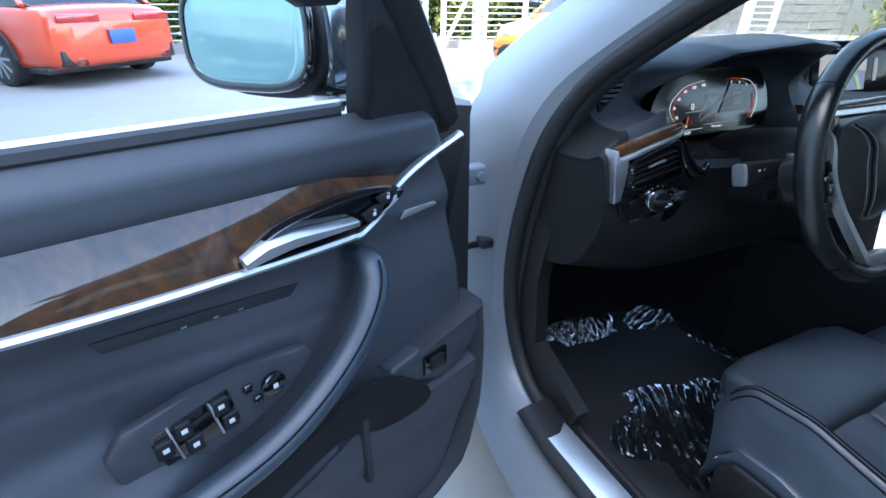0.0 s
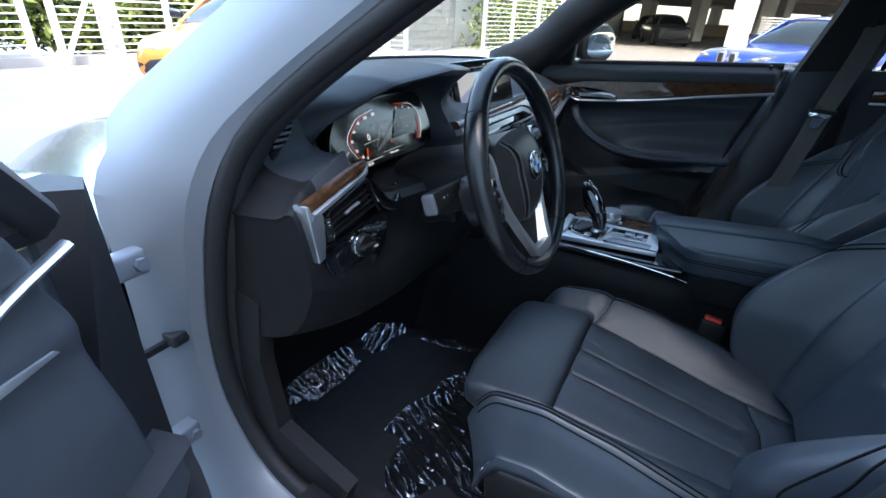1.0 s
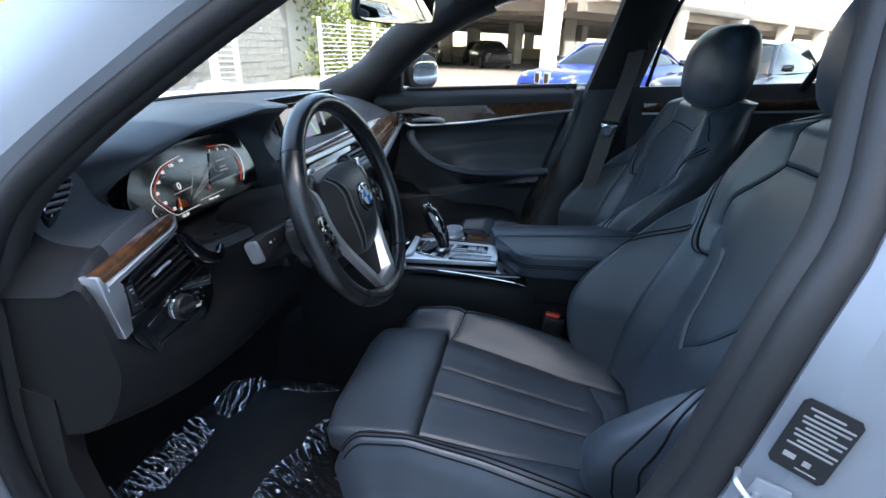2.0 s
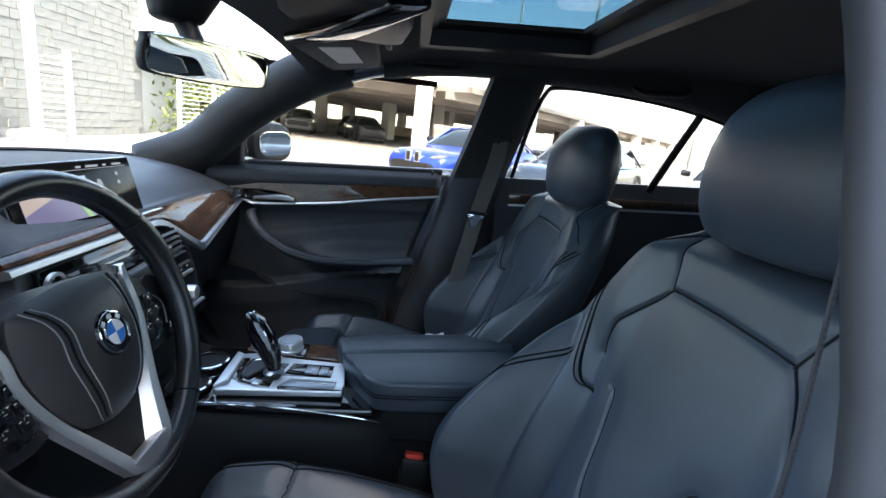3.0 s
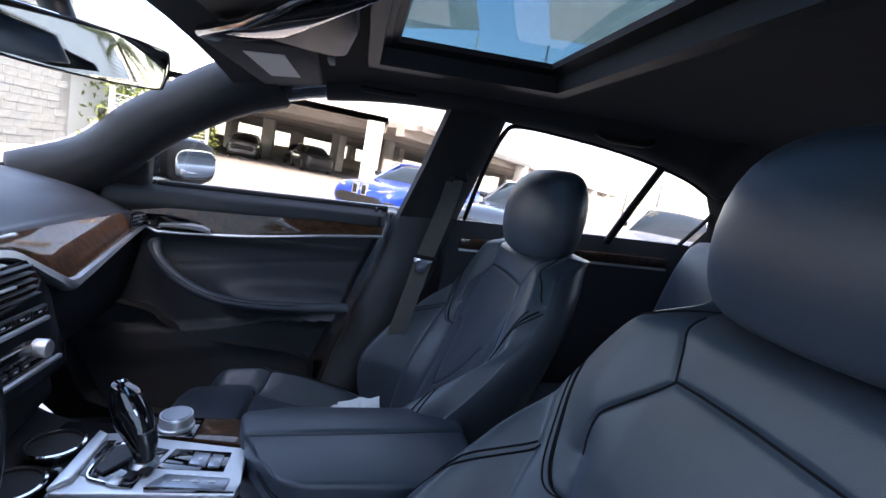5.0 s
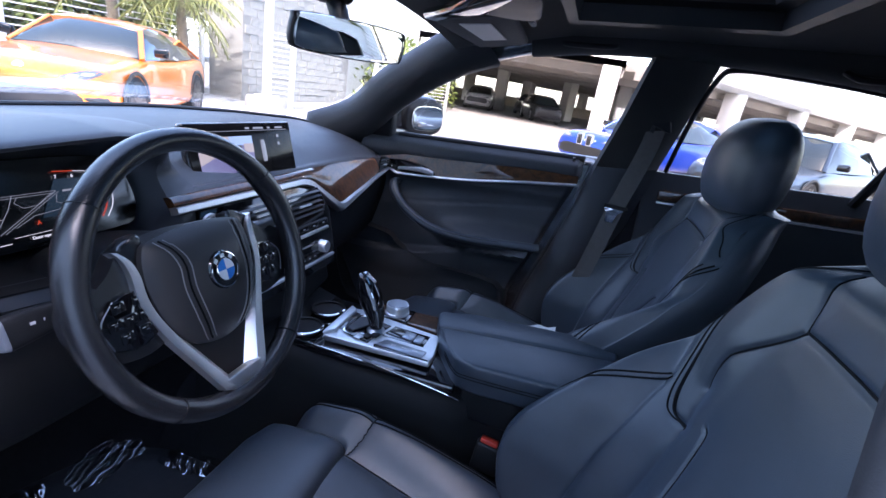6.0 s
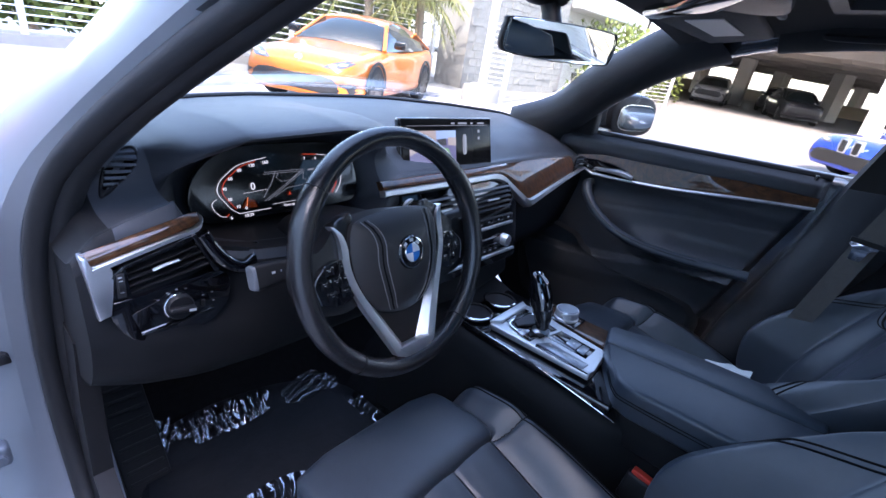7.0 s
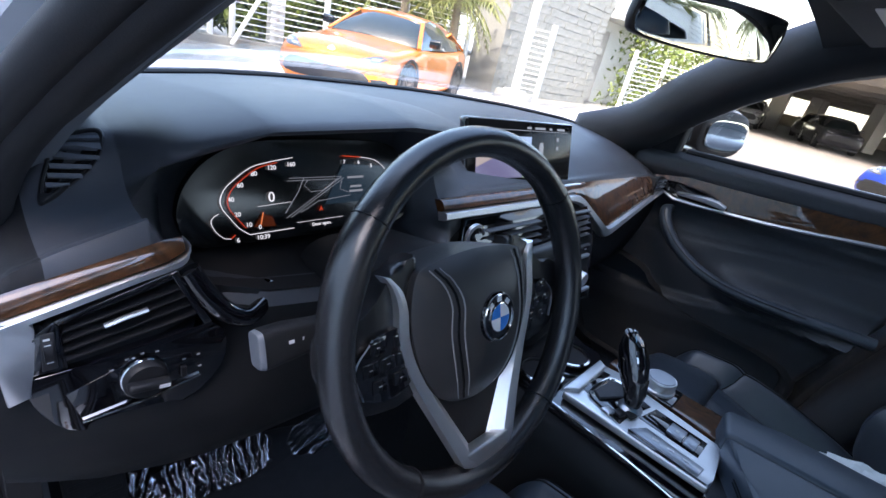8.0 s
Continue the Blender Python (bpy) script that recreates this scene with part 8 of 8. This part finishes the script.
ORANGE = vehicle("orange_coupe", "orange sports coupe parked facing the silver car", 4.27, 1.78, 1.31, paint("orange_paint", (0.85, 0.22, 0.015)), pose(4.82, 6.72, 0, 0, 0, 208), "coupe", RIM_D)
BLUE = vehicle("blue_coupe", "bright blue coupe with twin upright grilles", 4.77, 1.85, 1.39, paint("blue_paint", (0.02, 0.07, 0.55), 0.4), pose(11.8, -1.85, 0, 0, 0, 139), "coupe", RIM_D, "cars parked in a row")
DARK = vehicle("dark_saloon", "dark blue-grey saloon parked in row", 4.75, 1.85, 1.45, paint("slate_paint", (0.05, 0.07, 0.10), 0.5), pose(10.3, -4.4, 0, 0, 0, 139), "coupe", RIM_S, "cars parked in a row")
WHITE_CAR = vehicle("white_saloon", "white saloon parked in row", 4.75, 1.85, 1.45, paint("white_car_paint", (0.78, 0.78, 0.77), 0.0), pose(8.6, -7.2, 0, 0, 0, 139), "coupe", RIM_S, "cars parked in a row")
RED_CAR = vehicle("red_coupe", "orange-red muscle coupe seen from behind, blue plate", 5.0, 1.93, 1.45, paint("red_paint", (0.72, 0.075, 0.025)), pose(-4.0, 9.4, 0, 0, 0, 132), "coupe", RIM_S)


vehicle("grey_saloon", "dark grey saloon parked behind the silver car", 4.75, 1.85, 1.45, paint("graphite_paint", (0.06, 0.065, 0.075), 0.5), pose(3.7, -6.7, 0, 0, 0, 98), "coupe", RIM_S, "cars parked in a row")
nb = part("nose_badge", lathe([(0.055, 0), (0.055, 0.012), (0.045, 0.016), (0.0, 0.017)], 24, (0, 0, 0), "X"), SATIN, ORANGE, "small silver badge", m=pose(2.045, 0, 0.665, 0, -35, 0))
for sy in (-1, 1):
    kf = part("kidney_frame", box((0.497 * 4.77, sy * 0.13, 0.60), (0.05, 0.19, 0.28), 0.04, 4), SATIN, BLUE, "satin upright grille frame")
    part("kidney_mesh", box((0.497 * 4.77 + 0.006, sy * 0.13, 0.60), (0.05, 0.145, 0.23), 0.035, 4), GRILLE, kf)

# parking garage on the far side: one wing facing the forecourt, one falling away
def garage_wing(m, length, cols):
    g = thing("parking_garage", "white open parking garage with dark shaded deck", "building", m=m, car=False)
    h = length / 2
    part("parapet", box((0.15, -h, 4.25), (0.3, length, 1.9)), WHITEWALL, g, "white concrete parapet")
    part("deck_slab", box((20, -h, 3.45), (40, length, 0.30)), CONC_DARK, g, "dark concrete deck")
    for i in range(9):
        part("deck_beam", box((1.4 + i * 4.4, -h, 3.12), (0.5, length, 0.42)), CONC_DARK, g, "downstand concrete beam")
    for y in cols:
        for k, gx in enumerate((0.35, 14, 28)):
            part("column", box((gx, -y - (1.5 if k else 0), 1.65), (0.85, 0.85, 3.3), 0.02), WHITEWALL, g, "white concrete column")
    part("low_wall", box((36, -h, 0.55), (0.3, length, 1.1)), CONC_DARK, g)
    return g
G1 = garage_wing(pose(23.9, 34, 0), 35.2, (0.6, 8.8, 17.0, 25.4, 34.6))
G2 = garage_wing(pose(24.2, -3.0, 0, 0, 0, 50), 60, (7.5, 16, 25, 34, 43, 52))
for i in range(14):
    bar = thing("guard_rail", "white horizontal garage guard rail", "guard rail", (0, 0, 0), group="garage guard rails", car=False)
    part("rail", box((24.4, -3.6, 0.5 + i * 0.1), (0.04, 4.6, 0.035)), STEEL_W, bar)
    if i > 9:
        break
for k, (cx, cy, a, col) in enumerate(((31, 3.0, 20, (0.03, 0.03, 0.035)), (33, 7.5, 8, (0.35, 0.35, 0.36)), (32, 12.5, 12, (0.02, 0.02, 0.02)), (38, 4.6, 0, (0.1, 0.1, 0.11)), (30, 18.5, 0, (0.3, 0.3, 0.3)), (36, 16, 0, (0.5, 0.5, 0.5)))):
    vehicle("parked_car", "car parked in shade inside the garage", 4.7, 1.85, 1.55, paint("garage_car_paint_%d" % k, col), pose(cx, cy, 0, 0, 0, 180 + a), "suv", RIM_S, "cars in the garage")

# white shade sails over the upper deck
SAIL = bpy.data.materials.new("white_shade_cloth")
SAIL.use_nodes = True
_n, _l = SAIL.node_tree.nodes, SAIL.node_tree.links
_d, _t, _m = _n.new("ShaderNodeBsdfDiffuse"), _n.new("ShaderNodeBsdfTranslucent"), _n.new("ShaderNodeMixShader")
_d.inputs[0].default_value = _t.inputs[0].default_value = (0.85, 0.85, 0.83, 1)
_l.new(_d.outputs[0], _m.inputs[1]), _l.new(_t.outputs[0], _m.inputs[2]), _l.new(_m.outputs[0], _n["Material Output"].inputs[0])
for poly in (((44, 2.5), (36.4, -7.3), (27.5, -4.7), (24.5, 0.5), (34, 4)), ((34.2, -12.2), (32.9, -15.9), (24.1, -16.4), (16, -9.0), (17, -5.2), (22.7, -7.2)), ((27.0, -17.3), (23, -20), (20.5, -17.5), (25.2, -16.8))):
    sl_ = thing("shade_sail", "white fabric shade sail over upper deck", "shade sail", (0, 0, 0), group="shade sails", car=False)
    part("cloth", prism([(x, y, 12.6) for x, y in poly], (0, 0, 0.03)), SAIL, sl_)
    for x, y in poly[:2]:
        part("mast", sweep([V(x, y, 4.0), V(x, y, 12.2)], 0.09, 8), STEEL_W, sl_)
for x, y, h in ((36.7, -22.9, 14.0), (28, -20, 13.0)):
    lp = thing("tall_lamp", "tall slender grey lamp post beyond the roof", "street lamp", (x, y, 0), car=False)
    part("pole", sweep([V(0, 0, 0), V(0, 0, h)], 0.13, 10), RIM_S, lp)
    part("lamp_head", box((-0.5, 0, h), (1.3, 0.35, 0.12), 0.03), RIM_S, lp)

# white rail fence along the front, hedge behind it
def fence_panel(x0, y0, x1, y1, posts):
    f = thing("rail_fence", "white steel fence with close horizontal rails", "fence", (0, 0, 0), group="fence panels", car=False)
    a, b = V(x0, y0, 0), V(x1, y1, 0)
    for i in range(13):
        z = 0.22 + i * 0.125
        part("rail", sweep([a + V(0, 0, z), b + V(0, 0, z)], 0.014, 6), STEEL_W, f)
    for i in range(posts):
        p = a.lerp(b, i / max(1, posts - 1))
        part("post", box((p.x, p.y, 0.95), (0.10, 0.10, 1.9), 0.01), STEEL_W, f)
    return f
fence_panel(-10.7, 11.6, 3.2, 10.5, 7)
fence_panel(3.6, 10.4, 9.3, 9.2, 4)
fence_panel(9.5, 7.4, 9.9, 7.0, 2)
fence_panel(13.6, 6.5, 18.0, 5.4, 4)
fence_panel(-6.0, -13.0, 7.0, -14.5, 6)
kerb = thing("fence_kerb", "low pale concrete kerb under the fence", "kerb", (0, 0, 0), kind="structure", car=False)
part("kerb", prism([(-10.7, 11.4, 0), (3.4, 10.3, 0), (9.3, 9.0, 0), (9.4, 9.3, 0), (3.4, 10.65, 0), (-10.7, 11.8, 0)], (0, 0, 0.16)), CONCRETE, kerb)
gp = thing("gate_post", "wide white perforated gate post with brace", "gate post", (0, 0, 0), car=False)
part("post", box((4.5, 10.35, 1.2), (0.32, 0.2, 2.4), 0.02), STEEL_W, gp)
part("brace", sweep([V(3.5, 10.15, 0.05), V(4.35, 10.3, 1.4)], 0.045, 8), STEEL_W, gp)
for i in range(12):
    part("perforation", box((4.5, 10.247, 0.3 + i * 0.17), (0.07, 0.01, 0.07)), RIM_S, gp)
rng = random.Random(7)
def leaf_cloud(n, fn, size):
    bm = bmesh.new()
    for _ in range(n):
        p = fn()
        a = Vector((rng.uniform(-1, 1), rng.uniform(-1, 1), rng.uniform(-1, 1))).normalized() * size * rng.uniform(0.6, 1.3)
        b = a.cross(Vector((rng.uniform(-1, 1), rng.uniform(-1, 1), rng.uniform(-1, 1)))).normalized() * size * 0.45
        add_mesh(bm, [p - a, p + b, p + a, p - b], [(0, 1, 2, 3)])
    return bm
def hedge_pt():
    x = rng.uniform(-12, 9.5)
    h = 1.9 + 0.6 * math.sin(x * 0.9) + 0.4 * math.sin(x * 2.3)
    return V(x, 11.9 - 0.07 * x - 0.14 * max(0, x - 3.4) + rng.uniform(-0.6, 0.6), rng.uniform(0.05, 1) ** 0.8 * h)
solo("hedge", leaf_cloud(30000, hedge_pt, 0.125), LEAFG, "dense sunlit green and yellow hedge behind fence", "hedge", "stuff", car=False)
def hedge2():
    x = rng.uniform(16, 24)
    return V(x, 7.6 + rng.uniform(-1, 1), rng.uniform(0, 2.6))
solo("shrubs", leaf_cloud(2500, hedge2, 0.12), LEAFG, "green shrubs beyond the wall", "shrub", "stuff", car=False)
def palm(x, y, h, n, spread):
    t = thing("palm_tree", "small palm tree with drooping yellow-green fronds", "palm tree", (x, y, 0), group="palm trees", car=False)
    tr = catmull([V(0, 0, 0), V(0.05, 0.02, h * 0.5), V(-0.03, 0, h)], 6)
    part("trunk", sweep(tr, 0.11, 10, taper=[1.25 - 0.5 * i / (len(tr) - 1) + 0.06 * (i % 2) for i in range(len(tr))]), BARK, t, "ringed grey trunk")
    bm = bmesh.new()
    for i in range(n):
        az = i * 2.4 + rng.uniform(-0.2, 0.2)
        el = rng.uniform(-0.2, 1.2)
        L = spread * rng.uniform(0.8, 1.1)
        d = V(math.cos(az), math.sin(az), 0)
        sp = [V(0, 0, h) + d * (L * q * (0.5 + 0.5 * math.cos(el * (1 - q)))) + V(0, 0, L * (math.sin(el) * q - 0.85 * q * q)) for q in (k / 14 for k in range(15))]
        sweep(sp, 0.012, 4, bm=bm)
        sd = d.cross(V(0, 0, 1))
        for k in range(2, 15):
            for sg in (-1, 1):
                ll = L * 0.30 * math.sin(math.pi * (k / 15) ** 0.7) + 0.06
                tip = sp[k] + sd * sg * ll * 0.7 + d * ll * 0.45 + V(0, 0, -ll * rng.uniform(0.5, 0.9))
                w = d * 0.022
                add_mesh(bm, [sp[k] - w, sp[k] + w, tip], [(0, 1, 2)])
    part("crown", bm, PALM, t, "long feathered fronds")
palm(8.1, 8.6, 2.0, 26, 1.2)
palm(7.3, 9.6, 2.3, 24, 1.2)
palm(1.5, 13.5, 2.8, 24, 1.5)
palm(18.5, 11.0, 3.2, 24, 1.6)
palm(-0.6, -15.0, 2.4, 26, 1.5)
palm(2.6, -15.6, 2.8, 26, 1.6)
# lamp post on a round concrete base
lamp = thing("lamp_post", "white lamp post on a round concrete base", "street lamp", (7.6, 6.0, 0), car=False)
part("base", lathe([(0.40, 0), (0.40, 0.36), (0.37, 0.40), (0.0, 0.40)], 28), CONCRETE, lamp, "pale concrete base")
part("pole", sweep([V(0, 0, 0.38), V(0, 0, 7.5)], 0.085, 14), STEEL_W, lamp, "white tapered pole")
part("base_plate", box((0, 0, 0.42), (0.30, 0.36, 0.04), 0.01), STEEL_W, lamp)

# building clad in grey stone, beyond the fence
sw = thing("stone_wall", "tall wall clad in pale grey split stone", "building", (0, 0, 0), kind="structure", car=False)
part("backing", box((12.1, 8.75, 3.6), (5.0, 1.0, 7.2)), MORTAR, sw)
blk = [finish(prism([(-0.24 * k, -0.02, -0.095), (0.24 * k, -0.02, -0.095), (0.24 * k, -0.02, 0.095), (-0.24 * k, -0.02, 0.095)], (0, 0.05, 0), bevel=0.008, segs=1), "stone", STONE) for k in (1.0, 0.6)]
cnt = 0
joined = bmesh.new()
for r in range(36):
    x = 9.62 + (r % 2) * 0.22 + rng.uniform(0, 0.1)
    while x < 14.45:
        k = rng.choice((0, 0, 1))
        w = (0.24, 0.144)[k]
        cxx = x + w
        z = 0.1 + r * 0.2
        if z < 4.6 and 9.5 < cxx < 14.6 and cnt < 300:
            o = new("stone", blk[k].data)
            o.parent = sw
            o.location = (cxx, 8.25 + rng.uniform(-0.012, 0.012), z)
            cnt += 1
        else:
            y0 = 8.23 + rng.uniform(-0.012, 0.012)
            prism([(cxx - w + 0.006, y0, z - 0.094), (cxx + w - 0.006, y0, z - 0.094), (cxx + w - 0.006, y0, z + 0.094), (cxx - w + 0.006, y0, z + 0.094)], (0, 0.05, 0), joined)
        x += 2 * w + 0.012
tagged(part("stone_courses", joined, STONE, sw), kind="stuff")
for o in blk:
    bpy.data.objects.remove(o)
side = thing("side_building", "white low building beside the stone wall", "building", (0, 0, 0), car=False)
part("wall", box((19.0, 9.4, 2.5), (8.4, 1.0, 5.0)), WHITEWALL, side)
part("doorway", box((15.6, 8.88, 1.2), (1.0, 0.06, 2.4)), CONC_DARK, side)
part("canopy", box((17.2, 8.5, 2.9), (5.0, 1.2, 0.35), 0.02), WHITEWALL, side)

# showroom that shades the silver car
deal = thing("showroom_building", "tall pale showroom building with glazed front", "building", (0, 0, 0), car=False)
part("wall", box((-12.2, -5, 6), (10, 40, 12)), WHITEWALL, deal, "pale rendered wall")
# unseen wing, added to keep rear-left sky light off door and frame
part("wing", box((-4.35, -15.5, 6), (5.6, 18.0, 12)), WHITEWALL, deal, "unseen wing added to block sky light from behind")
part("glazing", box((-4.35, -6.47, 5.3), (5.4, 0.06, 9.6)), CARGLASS, deal, "dark glazing on the added wing")
for i in range(4):
    part("mullion", box((-6.9 + i * 1.7, -6.42, 5.3), (0.12, 0.06, 9.6)), STEEL_W, deal)
# pale base stands in for mirrored sky and bounces light into the cabin
part("glazing", box((-7.17, -5, 5.3), (0.06, 38, 9.6)), mat("showroom_glass_bounce", (0.40, 0.46, 0.47), 0.06, var=0.2, scale=0.25, coat=1.0), deal, "blue-green showroom glazing with reflected light in its pale colour")
for i in range(16):
    part("mullion", box((-7.12, -23.6 + i * 2.4, 5.3), (0.06, 0.12, 9.6)), STEEL_W, deal)
